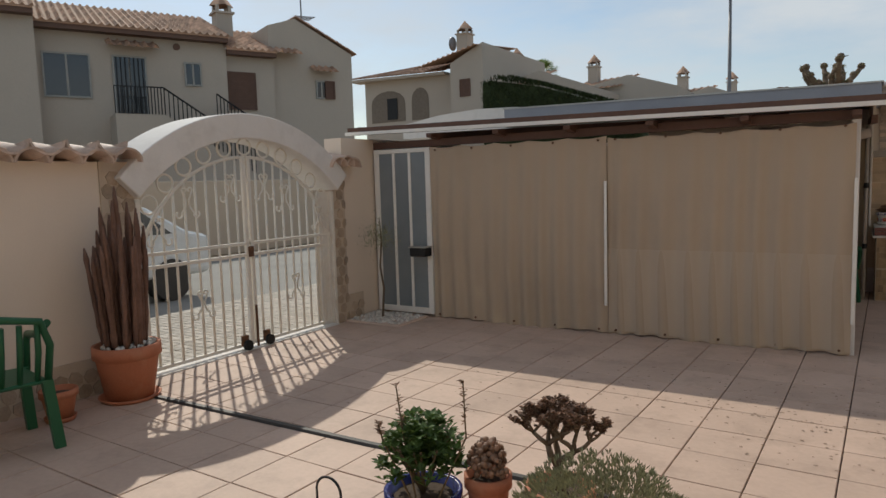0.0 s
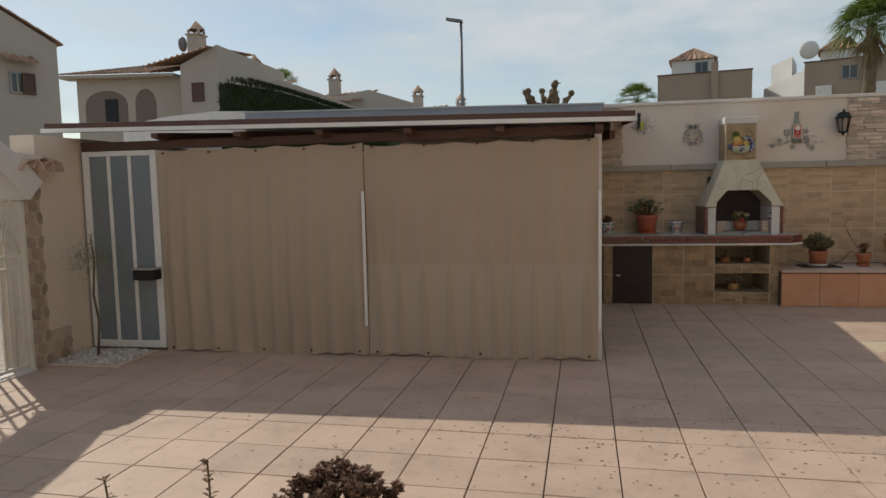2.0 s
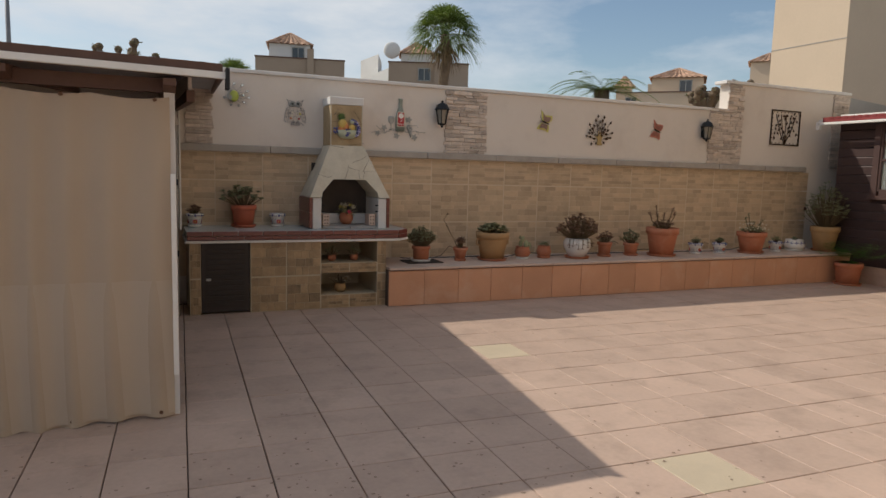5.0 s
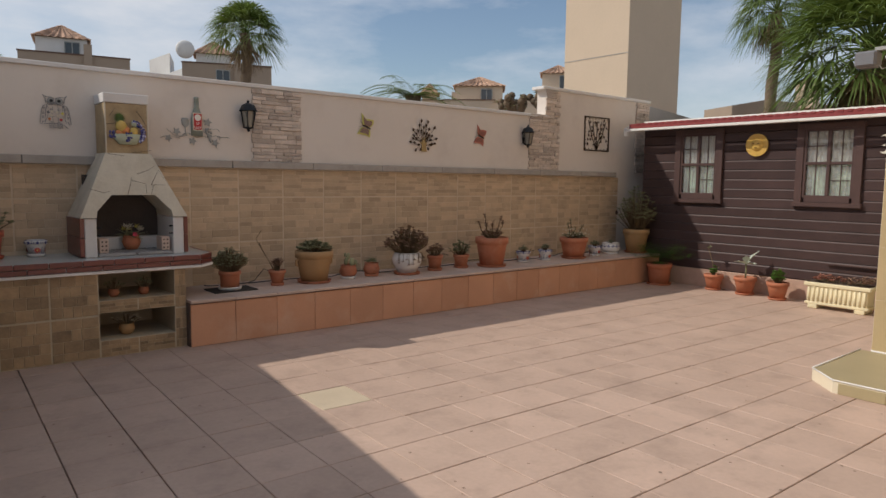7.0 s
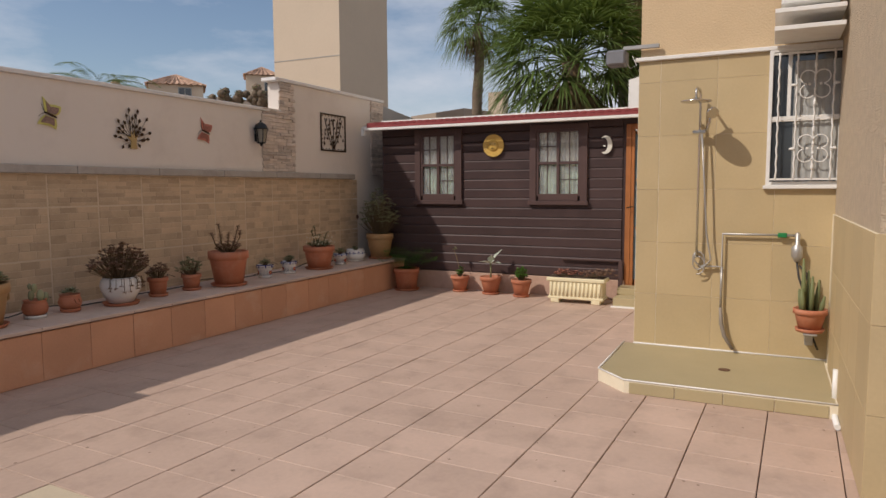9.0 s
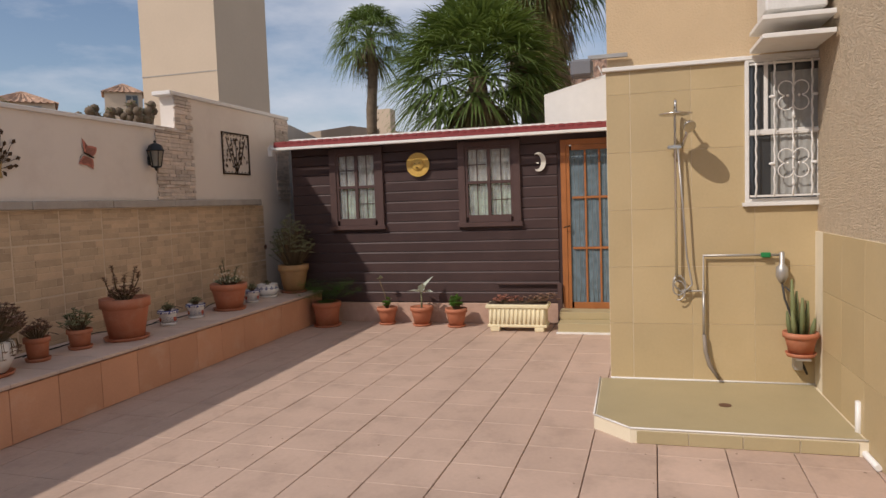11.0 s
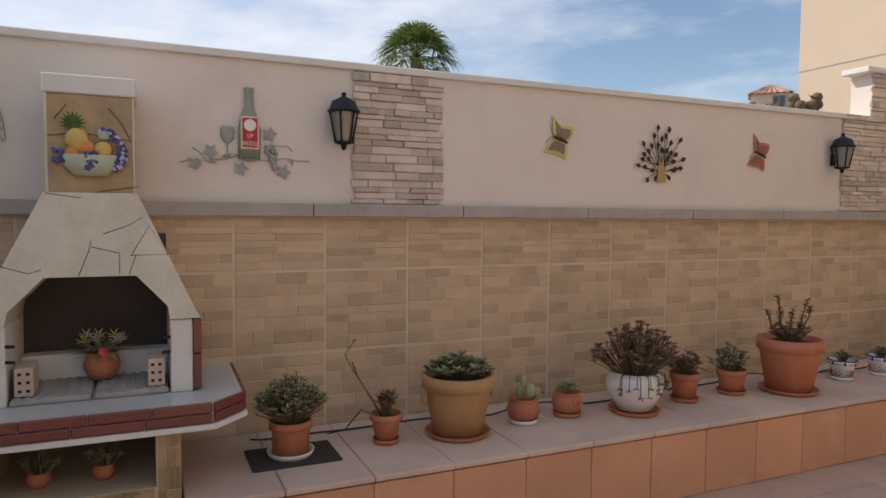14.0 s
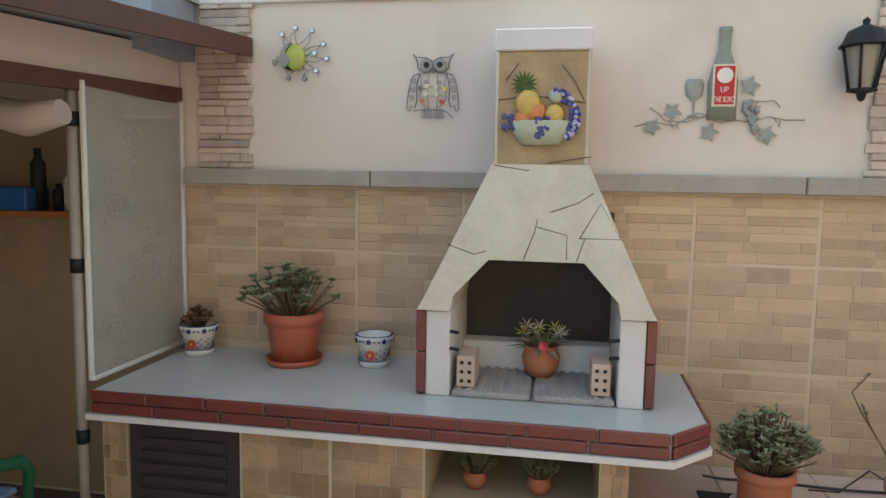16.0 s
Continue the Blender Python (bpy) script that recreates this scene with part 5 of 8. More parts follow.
def grow(p, d, L, rad, k):
    q = p + d * L
    tube(bs, [p, p.lerp(q, 0.5) + Vector((r.uniform(-.012, .012), r.uniform(-.012, .012), 0)), q], [rad, rad * 0.92, rad * 0.8], 6)
    if k < 2:
        for i in range(6 if k == 0 else 2):
            c = p.lerp(q, r.uniform(0.3, 1.0)) if k else q - d * L * 0.22 * i
            for j in range(5):
                b = r.uniform(0, 6.28)
                leaf(bl, c, (math.cos(b), math.sin(b), r.uniform(-.1, 1.1)), (0, 0, 1), 0.026, 0.017, 0.7)
    if k > 0:
        for i in range(3):
            dd = (d * 0.42 + Vector((0.87, 0.5, 0)) * (0, -0.8, 0.8)[(i + k) % 3] * r.uniform(0.7, 1.1) + Vector((r.uniform(-.4, .4), r.uniform(-.4, .4), r.uniform(0.2, 0.7)))).normalized()
            grow(q, dd, L * 0.80, rad * 0.66, k - 1)
grow(Vector((0, 0, 0.16)), Vector((-0.1, 0, 1)).normalized(), 0.13, 0.026, 4)
tagged(part("branches", bs, M_BARK, t), kind="stuff")
tagged(part("foliage", bl, M_SUCCR, t), kind="stuff")
t = thing("potted_plant", (-0.78, 2.55, 0.001), "wide needle-leaved dark green shrub in a clay pot", "potted plant")
pot(t, 0.15, 0.20)
bl = NB()
for i in range(1500):
    a, q = r.uniform(0, 6.28), r.random() ** 0.5
    x, y = 0.36 * q * math.cos(a), 0.26 * q * math.sin(a)
    z = 0.18 + 0.30 * (1 - q * q * 0.7) * r.uniform(0.3, 1)
    for k in range(4):
        leaf(bl, (x, y, z), (x * 2 + r.uniform(-.6, .6), y * 2 + r.uniform(-.6, .6), 1), (0, 1, 0), 0.03, 0.005, 0.3)
tagged(part("foliage", bl, M_SUCC, t), kind="stuff")
t = thing("plant_hoop", (-1.90, 2.20, 0.0), "bent black wire hoop standing beside the pots", "wire hoop")
bm = NB()
tube(bm, [(0.07 * math.cos(a * 0.3), 0, 0.22 + 0.07 * math.sin(a * 0.3)) for a in range(-3, 12)] + [(-0.07, 0, 0.0)], 0.006, 6)
part("wire", bm, M_BLACK, t)
# by the gate
t = thing("potted_cactus", (-4.64, 3.04, 0.001), "clump of tall dry columnar cacti in a big terracotta pot", "potted cactus")
pot(t, 0.235, 0.42, M_POT, base=0.72)
for i in range(44):
    a, q = U(0, 6.28), math.sqrt(U(0, 1)) * 0.17
    x, y = q * math.cos(a), q * math.sin(a)
    H = U(0.42, 0.95) + 0.30 * (0.17 - q) / 0.17
    bm = NB()
    k = 9
    lx, ly = x * 1.35 + U(-.03, .03), y * 1.35 + U(-.03, .03)
    if lx < -0.26:
        lx = -0.26
    tube(bm, [(x + (lx - x) * j / k + U(-.006, .006), y + (ly - y) * j / k, 0.40 + H * j / k) for j in range(k + 1)], [0.013] + [U(0.014, 0.023) for j in range(k - 1)] + [0.006], 6)
    part("cactus_stem", bm, M_CACT, t)
bm = NB()
for i in range(90):
    a, q = U(0, 6.28), math.sqrt(U(0, 1)) * 0.20
    ball(bm, (q * math.cos(a), q * math.sin(a), 0.415), U(0.012, 0.022), 6)
tagged(part("pebbles", bm, M_PEBBLE, t), kind="stuff")
t = thing("flower_pot", (-4.62, 2.50, 0.001), "small terracotta pot standing behind the green chair", "flower pot")
pot(t, 0.115, 0.22)
# olive sapling in a pebble bed by the shed door
t = thing("pebble_bed", (-4.60, 6.22, 0.0), "shallow bed of white pebbles before the shed door", "pebbles")
bm = NB()
bx(bm, -0.34, -0.28, -0.01, 0.40, 0.32, 0.02, 0.006)
part("kerb", bm, M_CAP, t)
bm = NB()
for i in range(420):
    ball(bm, (U(-0.31, 0.37), U(-0.25, 0.29), 0.026), U(0.010, 0.020), 6)
tagged(part("pebbles", bm, M_PEBBLE, t), kind="stuff")
t = thing("sapling", (-4.62, 6.22, 0.02), "thin staked sapling with a dark round head of leaves", "tree")
bm = NB()
tube(bm, [(0, 0, 0), (0.03, 0, 0.35), (-0.01, 0, 0.6), (0.02, 0.0, 0.9), (0.0, 0, 1.15)], [0.014, 0.012, 0.011, 0.009, 0.004], 7)
part("trunk", bm, M_BARK, t)
bm = NB()
for i in range(900):
    v = Vector((r.gauss(0, 0.09), r.gauss(0, 0.09), 0.93 + r.gauss(0, 0.085)))
    leaf(bm, v, (r.uniform(-1, 1), r.uniform(-1, 1), r.uniform(-.5, 1)), (0, 0, 1), 0.04, 0.008, 0.3)
tagged(part("foliage", bm, M_SUCC, t), kind="stuff")
t = thing("cable_cover", (-4.45, 3.13, 0.0), "dark rubber strip lying across the patio tiles", "cable cover")
bm = NB()
slab(bm, [(0, -0.03, 0.001), (0.01, -0.018, 0.016), (0.01, 0.018, 0.016), (0, 0.03, 0.001)], (3.9, 0.03, 0))
part("strip", bm, M_RUBBER, t)

# green plastic chairs
def chair(loc, rz, lab):
    c = thing("garden_chair", loc, lab, "chair", "garden chairs", rz)
    for x in (-0.24, 0.24):
        for y in (-0.22, 0.22):
            bm = NB()
            lx, ly = x * 1.13, y * 1.18
            slab(bm, [(lx - 0.03, ly - 0.022, 0), (lx + 0.03, ly - 0.022, 0), (lx + 0.03, ly + 0.022, 0), (lx - 0.03, ly + 0.022, 0)], (x - lx, y - ly, 0.43))
            part("leg", bm, M_GREEN, c)
    bm = NB()
    bx(bm, -0.25, -0.24, 0.41, 0.25, 0.24, 0.435, 0.010)
    part("seat", bm, M_GREEN, c)
    for k in range(5):
        bm = NB()
        x = -0.19 + k * 0.095
        tube(bm, [(x, 0.22, 0.43), (x * 1.02, 0.27, 0.62), (x * 0.98, 0.31, 0.80)], [0.016, 0.018, 0.016], 6)
        part("back_slat", bm, M_GREEN, c)
    bm = NB()
    tube(bm, [(-0.25, 0.22, 0.43), (-0.26, 0.27, 0.65), (-0.20, 0.32, 0.81), (0, 0.33, 0.85), (0.20, 0.32, 0.81), (0.26, 0.27, 0.65), (0.25, 0.22, 0.43)], 0.023, 8)
    part("back_frame", bm, M_GREEN, c)
    for s in (-1, 1):
        bm = NB()
        tube(bm, [(s * 0.27, -0.25, 0.40), (s * 0.285, -0.26, 0.60), (s * 0.29, -0.24, 0.645), (s * 0.29, -0.08, 0.665), (s * 0.28, 0.12, 0.74), (s * 0.25, 0.28, 0.79)], [0.022, 0.022, 0.026, 0.026, 0.024, 0.022], 8)
        part("armrest", bm, M_GREEN, c)
    return c


chair((-4.42, 2.0, 0.001), -100, "dark green moulded plastic garden chair by the wall")

# ---- wall decorations ----
WF = WY - 0.004
t = thing("wire_sun", (0.765, WF - 0.02, 2.35), "grey wire sun with mirror dots and a lime moon face", "wall decoration")
bm = NB()
ball(bm, (0.008, 0, 0), 0.06, 20, (0.9, 0.28, 1.08))
part("face", bm, M_LIME, t)
bm = NB()
a_ = [(0.062 * math.cos(radians(90 + 180 * k / 14)), -0.02, 0.067 * math.sin(radians(90 + 180 * k / 14))) for k in range(15)]
b_ = [(-0.022 + 0.012 * math.cos(radians(40 * k)), -0.02, 0.064 * (1 - 2 * k / 14)) for k in range(15)]
slab(bm, a_ + list(reversed(b_)), (0, 0.012, 0))
part("moon_profile", bm, M_GREYR, t, "grey crescent moon profile")
for i, (x, z) in enumerate(((-0.055, 0.11), (0.015, 0.14), (0.10, 0.126), (0.158, 0.06), (0.113, 0.017), (0.174, -0.01), (0.121, -0.066), (0.06, -0.105), (-0.023, -0.10), (-0.096, -0.024))):
    d = Vector((x, 0, z)).normalized()
    n_ = Vector((-d.z, 0, d.x))
    bm = NB()
    for q in (-1, 1):
        L = Vector((x, 0, z)).length
        tube(bm, [d * 0.058 + n_ * q * 0.016, d * (0.058 + (L - 0.058) * 0.5) + n_ * (q * 0.012 + 0.014 * math.sin(i * 2.0)), d * (L - 0.012)], 0.0018, 4)
    part("ray", bm, M_GREYM, t)
    bm = NB()
    tube(bm, [(x, -0.006, z), (x, 0.002, z)], 0.0135, 14)
    part("dot_rim", bm, M_GREYM, t)
    bm = NB()
    tube(bm, [(x, -0.0085, z), (x, -0.004, z)], 0.0105, 14)
    part("mirror_dot", bm, M_CHROME if i < 7 else M_GREYR, t)
t = thing("wire_owl", (1.468, WF - 0.015, 2.205), "grey wire owl with coloured glass spots on a perch", "wall decoration")


def wire(bm, pts, r=0.0022):
    tube(bm, [(x, 0, z) for x, z in pts], r, 4)


def curl(cx, cz, r0, turns=1.6, s=1):
    return [(cx + s * r0 * (1 - 0.8 * k / 14) * math.cos(math.tau * turns * k / 14), cz + r0 * (1 - 0.8 * k / 14) * math.sin(math.tau * turns * k / 14)) for k in range(15)]


bm = NB()
for s in (-1, 1):
    wire(bm, [(s * x, z) for x, z in ((0.002, 0.118), (0.035, 0.135), (0.075, 0.135), (0.098, 0.152), (0.078, 0.118), (0.074, 0.085), (0.05, 0.062), (0.02, 0.066), (0.0, 0.085))], 0.003)
    wire(bm, [(s * (0.034 + 0.030 * math.cos(k * 0.524)), 0.100 + 0.030 * math.sin(k * 0.524)) for k in range(13)])
    wire(bm, [(s * x, z) for x, z in ((0.066, 0.062), (0.098, 0.05), (0.112, 0.01), (0.122, -0.05), (0.128, -0.11), (0.116, -0.118), (0.104, -0.09), (0.088, -0.10), (0.078, -0.07), (0.080, 0.0), (0.066, 0.062))], 0.003)
    for cx, cz, r0 in ((0.094, 0.025, 0.016), (0.100, -0.015, 0.018), (0.104, -0.055, 0.014), (0.030, 0.015, 0.015)):
        wire(bm, curl(s * cx, cz, r0, 1.6, s), 0.0016)
    wire(bm, [(s * x, z) for x, z in ((0.062, 0.06), (0.056, 0.0), (0.066, -0.05), (0.05, -0.085), (0.02, -0.10))])
    wire(bm, [(s * 0.02, 0.05), (s * 0.028, -0.02), (s * 0.018, -0.10)], 0.0016)
    for k in range(3):
        wire(bm, [(s * (0.008 + 0.016 * k), -0.10), (s * (0.006 + 0.018 * k), -0.15), (s * (0.016 + 0.018 * k), -0.152), (s * (0.018 + 0.016 * k), -0.105)], 0.0022)
wire(bm, [(-0.095, -0.115), (-0.03, -0.108), (0.03, -0.112), (0.07, -0.12), (0.10, -0.15)], 0.003)
wire(bm, [(-0.01, 0.085), (0, 0.062), (0.01, 0.085)], 0.003)
wire(bm, [(-0.055, -0.045), (0.055, -0.045)], 0.0016)
wire(bm, [(-0.05, -0.01), (0, 0.0), (0.05, -0.01)], 0.0016)
part("wire", bm, M_GREYM, t)
for s in (-1, 1):
    bm = NB()
    tube(bm, [(s * 0.034, -0.004, 0.10), (s * 0.034, 0.006, 0.10)], 0.029, 16)
    part("eye_disc", bm, M_GREYR, t)
    bm = NB()
    tube(bm, [(s * 0.032, -0.010, 0.10), (s * 0.032, -0.003, 0.10)], 0.014, 12)
    part("eye", bm, M_BLACK, t)
for x, z, m in ((-0.032, 0.002, M_PWHITE), (0.012, -0.002, M_PWHITE), (-0.064, -0.008, M_GREYM), (0.052, -0.014, M_PYEL), (-0.038, -0.036, M_PWHITE), (0.016, -0.038, M_PWHITE), (-0.056, -0.068, M_ORANGE), (0.040, -0.072, M_REDG)):
    bm = NB()
    tube(bm, [(x + 0.004, -0.008, z), (x + 0.004, 0, z)], 0.0115, 12)
    part("glass_spot", bm, m, t)
t = thing("bottle_plaque", (2.783, WF, 2.19), "grey bottle plaque with red label among wine glass and vines", "wall decoration")
bm = NB()
lathe(bm, [(0, -0.14), (0.062, -0.14), (0.064, 0.03), (0.05, 0.09), (0.026, 0.16), (0.024, 0.24), (0.028, 0.245), (0.028, 0.265), (0, 0.265)], 18, (0, -0.01, 0), 1, 0.4)
part("bottle", bm, M_BOTTLE, t)
bm = NB()
bx(bm, -0.050, -0.040, -0.085, 0.050, -0.028, 0.100, 0.003)
part("label_border", bm, M_PWHITE, t)
bm = NB()
bx(bm, -0.044, -0.042, -0.078, 0.044, -0.033, 0.093, 0.004)
part("label", bm, M_LABEL, t, "red label with white lettering")
bm = NB()
tube(bm, [(0, -0.044, 0.050), (0, -0.0425, 0.050)], 0.034, 20)
part("emblem", bm, M_LETTER, t)
for s_, z, sz in (("UP", -0.022, 0.034), ("THE BORO", -0.066, 0.036)):
    cu = bpy.data.curves.new("writing", "FONT")
    cu.body, cu.size, cu.align_x = s_, sz, "CENTER"
    o = new("writing_curve", cu)
    me = bpy.data.meshes.new_from_object(o)
    bpy.data.objects.remove(o)
    me.materials.clear()
    me.materials.append(M_LETTER)
    o = new("lettering", me)
    o.parent = t
    o.location, o.rotation_euler, o.scale = (0, -0.0435, z), (radians(90), 0, 0), (0.50 if len(s_) > 3 else 0.85, 1, 1)
bm = NB()
lathe(bm, [(0.0, -0.15), (0.03, -0.148), (0.005, -0.135), (0.005, -0.08), (0.035, -0.05), (0.04, 0.0), (0.032, 0.02), (0.0, 0.02)], 14, (-0.12, -0.005, 0.02), 1, 0.3)
part("wine_glass", bm, M_GREYR, t)
bm = NB()
for pts in (((-0.375, -0.172), (-0.30, -0.150), (-0.20, -0.165), (-0.10, -0.11), (-0.04, -0.125)), ((-0.31, -0.085), (-0.27, -0.11), (-0.24, -0.145), (-0.15, -0.15), (-0.05, -0.12)),
            ((0.05, -0.14), (0.13, -0.15), (0.20, -0.125), (0.27, -0.14), (0.35, -0.14)), ((0.08, -0.10), (0.12, -0.055), (0.17, -0.06), (0.22, -0.055), (0.245, -0.085)), ((-0.06, -0.13), (0.0, -0.155), (0.06, -0.14)),
            ((0.12, -0.05), (0.15, -0.065), (0.14, -0.08), (0.165, -0.085)), ((0.22, -0.13), (0.235, -0.15), (0.25, -0.14), (0.245, -0.17)), ((-0.22, -0.15), (-0.205, -0.175), (-0.19, -0.16), (-0.18, -0.18))):
    tube(bm, [(x, -0.006, z) for x, z in pts], 0.0026, 5)
tagged(part("vines", bm, M_GREYR, t), kind="stuff")
for x, z, q, a0 in ((-0.295, -0.174, 0.042, 3.6), (-0.21, -0.103, 0.046, 2.2), (-0.046, -0.195, 0.046, 5.0), (0.195, -0.205, 0.048, 4.9), (0.115, 0.008, 0.048, 1.3)):
    bm = NB()
    out = []
    for k in range(15):
        a = math.tau * k / 15 + a0
        rr = q * (1.0 if k % 3 == 0 else (0.62 if k % 3 == 1 else 0.5))
        out.append((x + rr * math.cos(a), -0.010, z + rr * math.sin(a)))
    slab(bm, out, (0, 0.006, 0))
    part("vine_leaf", bm, M_GREYR, t)
bm = NB()
for i in range(30):
    f = i / 30
    ball(bm, (0.115 + 0.03 * f + U(-1, 1) * 0.040 * (1 - f), -0.012, -0.06 - 0.14 * f), 0.0125, 8)
tagged(part("grapes", bm, M_GREYR, t), kind="stuff")


def lantern(x, z):
    t = thing("wall_lantern", (x, WF, z), "black iron wall lantern with glass panes", "wall lantern", "lanterns")
    bm = NB()
    tube(bm, [(0, 0, -0.03), (0, -0.05, -0.05), (0, -0.10, -0.10), (0, -0.10, -0.14)], 0.008, 6)
    bx(bm, -0.02, -0.012, -0.08, 0.02, 0, 0.02, 0.003)
    part("bracket", bm, M_BLACK, t)
    bm = NB()
    lathe(bm, [(0.10, 0.08), (0.085, 0.10), (0.07, 0.14), (0.03, 0.16), (0.012, 0.17), (0.016, 0.185), (0, 0.20)], 12, (0, -0.10, 0))
    lathe(bm, [(0.0, 0.075), (0.10, 0.078), (0.10, 0.082)], 12, (0, -0.10, 0))
    part("roof", bm, M_BLACK, t)
    for k in range(6):
        a = math.tau * k / 6
        bm = NB()
        tube(bm, [(0.052 * math.cos(a), -0.10 + 0.052 * math.sin(a), -0.10), (0.085 * math.cos(a), -0.10 + 0.085 * math.sin(a), 0.08)], 0.006, 5)
        part("rib", bm, M_BLACK, t)
    bm = NB()
    lathe(bm, [(0.045, -0.10), (0.074, 0.075)], 6, (0, -0.10, 0))
    part("glass", bm, M_LAMPG, t)
    bm = NB()
    lathe(bm, [(0, -0.15), (0.014, -0.14), (0.02, -0.115), (0.06, -0.105), (0.055, -0.095), (0, -0.095)], 12, (0, -0.10, 0))
    part("base", bm, M_BLACK, t)


lantern(3.315, 2.265)
lantern(7.73, 2.275)


def butterfly(x, z, ma, mb):
    t = thing("butterfly", (x, WF - 0.01, z), ("yellow" if ma is M_BFY else "red") + " edged metal butterfly fixed to the plaster wall", "wall decoration")
    up = [(-0.04, 0.02), (-0.055, 0.145), (-0.03, 0.12), (0.0, 0.085), (0.05, 0.085), (0.105, 0.075), (0.10, 0.04), (0.08, 0.01), (0.05, -0.005)]
    lo = [(-0.045, -0.005), (-0.08, -0.035), (-0.11, -0.08), (-0.06, -0.085), (-0.01, -0.09), (0.02, -0.10), (0.05, -0.12), (0.06, -0.08), (0.055, -0.03)]
    for out, g in ((up, -0.012), (lo, 0.012)):
        cx, cz = sum(p[0] for p in out) / len(out), sum(p[1] for p in out) / len(out)
        for m, q, y in ((ma, 1.0, 0), (mb, 0.70, -0.006)):
            bm = NB()
            slab(bm, [((cx + (p[0] - cx) * q) * 1.15, y, (cz + (p[1] - cz) * q + (g if q < 1 else 0)) * 1.15) for p in out], (0, 0.004, 0))
            part("wing" if q == 1.0 else "wing_pattern", bm, m, t)
    bm = NB()
    tube(bm, [(-0.055, -0.012, 0.018), (0.0, -0.016, 0.0), (0.058, -0.012, -0.022)], [0.008, 0.012, 0.008], 8)
    part("body", bm, M_BRONZE, t)
    for px, pz in ((-0.085, 0.10), (-0.12, -0.03)):
        bm = NB()
        tube(bm, [(-0.055, -0.012, 0.018), (-0.055 + (px + 0.055) * 0.7, -0.014, 0.018 + (pz - 0.018) * 0.5), (px, -0.012, pz)], 0.0022, 4)
        part("antenna", bm, M_BRONZE, t)


butterfly(4.895, 2.275, M_BFY, mat("butterfly_print", (0.26, 0.17, 0.14), 0.6, var=0.35, scale=60, bump=0.0))
butterfly(6.84, 2.255, M_BFR, mat("butterfly_red_print", (0.30, 0.12, 0.09), 0.6, var=0.35, scale=60, bump=0.0))
t = thing("metal_tree", (5.82, WF - 0.012, 2.0), "bronze leaf tree with an ochre trunk on the wall", "wall decoration")
bm = NB()
slab(bm, [(-0.045, 0, 0), (0.045, 0, 0), (0.032, 0, 0.06), (0.05, 0, 0.15), (0.02, 0, 0.11), (0.012, 0, 0.21), (-0.005, 0, 0.13), (-0.03, 0, 0.20), (-0.03, 0, 0.12), (-0.09, 0, 0.14), (-0.035, 0, 0.085)], (0, 0.006, 0))
part("trunk", bm, M_BRANCH, t)
bs = NB()
spots = ((-35, 270), (38, 265), (-57, 228), (-10, 215), (17, 232), (112, 215), (-122, 182), (-73, 180), (-33, 182), (50, 198), (-88, 150), (-116, 135), (-124, 110), (-84, 108), (-8, 158), (22, 160), (47, 146), (80, 140), (128, 118), (-145, 78), (-108, 74), (28, 120), (57, 104), (110, 75), (-60, 60), (-91, 20), (60, 66), (83, 70), (-40, 27), (35, 35))
for i, (px, pz) in enumerate(spots):
    x, z = px / 670, pz / 670
    bm = NB()
    d = Vector((x, 0, z - 0.16)).normalized() + Vector((U(-.5, .5), 0, 0.3))
    leaf(bm, (x - d.x * 0.02, -0.004, z - d.z * 0.02), (d.x, -0.1, d.z), (0, -1, 0), 0.060, 0.040, 0.2)
    part("leaf", bm, M_BRONZE, t)
    h = 0.12 if z > 0.12 else 0.08
    tube(bs, [(0.02 if x > 0 else -0.02, 0.004, h), (x * 0.6, 0.004, h + (z - h) * 0.45), (x, 0.002, z)], 0.0025, 4)
tagged(part("twigs", bs, M_BRONZE, t), kind="stuff")
t = thing("wall_ornament", (9.165, WF - 0.015, 2.145), "square black metal panel of leafy branches on the wall", "wall decoration")
for a in ((0, 0, 0.66, 0.02), (0, 0.55, 0.66, 0.57), (0, 0.02, 0.02, 0.55), (0.64, 0.02, 0.66, 0.55)):
    bm = NB()
    bx(bm, a[0], 0, a[1], a[2], 0.012, a[3])
    part("frame", bm, M_BRONZE, t)
bm = NB()
for k in range(5):
    x = 0.1 + 0.115 * k
    tube(bm, [(0.33, 0.005, 0.02), (0.33 + (x - 0.33) * 0.5, 0.005, 0.2), (x, 0.005, 0.50)], 0.006, 5)
part("branches", bm, M_BRONZE, t)
bm = NB()
for i in range(36):
    x, z = 0.07 + 0.52 * ((i * 0.618) % 1), 0.08 + 0.42 * ((i * 0.27) % 1)
    leaf(bm, (x, 0.0, z), (U(-1, 1), 0, U(0.1, 1)), (0, -1, 0), 0.07, 0.04, 0.1)
for k in range(8):
    for (x, z) in ((0.05 + k * 0.08, 0.535), (0.05 + k * 0.08, 0.035), (0.03, 0.05 + k * 0.065), (0.63, 0.05 + k * 0.065)):
        ball(bm, (x, 0.005, z), 0.009, 6)
tagged(part("metal_leaves", bm, M_BRONZE, t), kind="stuff")

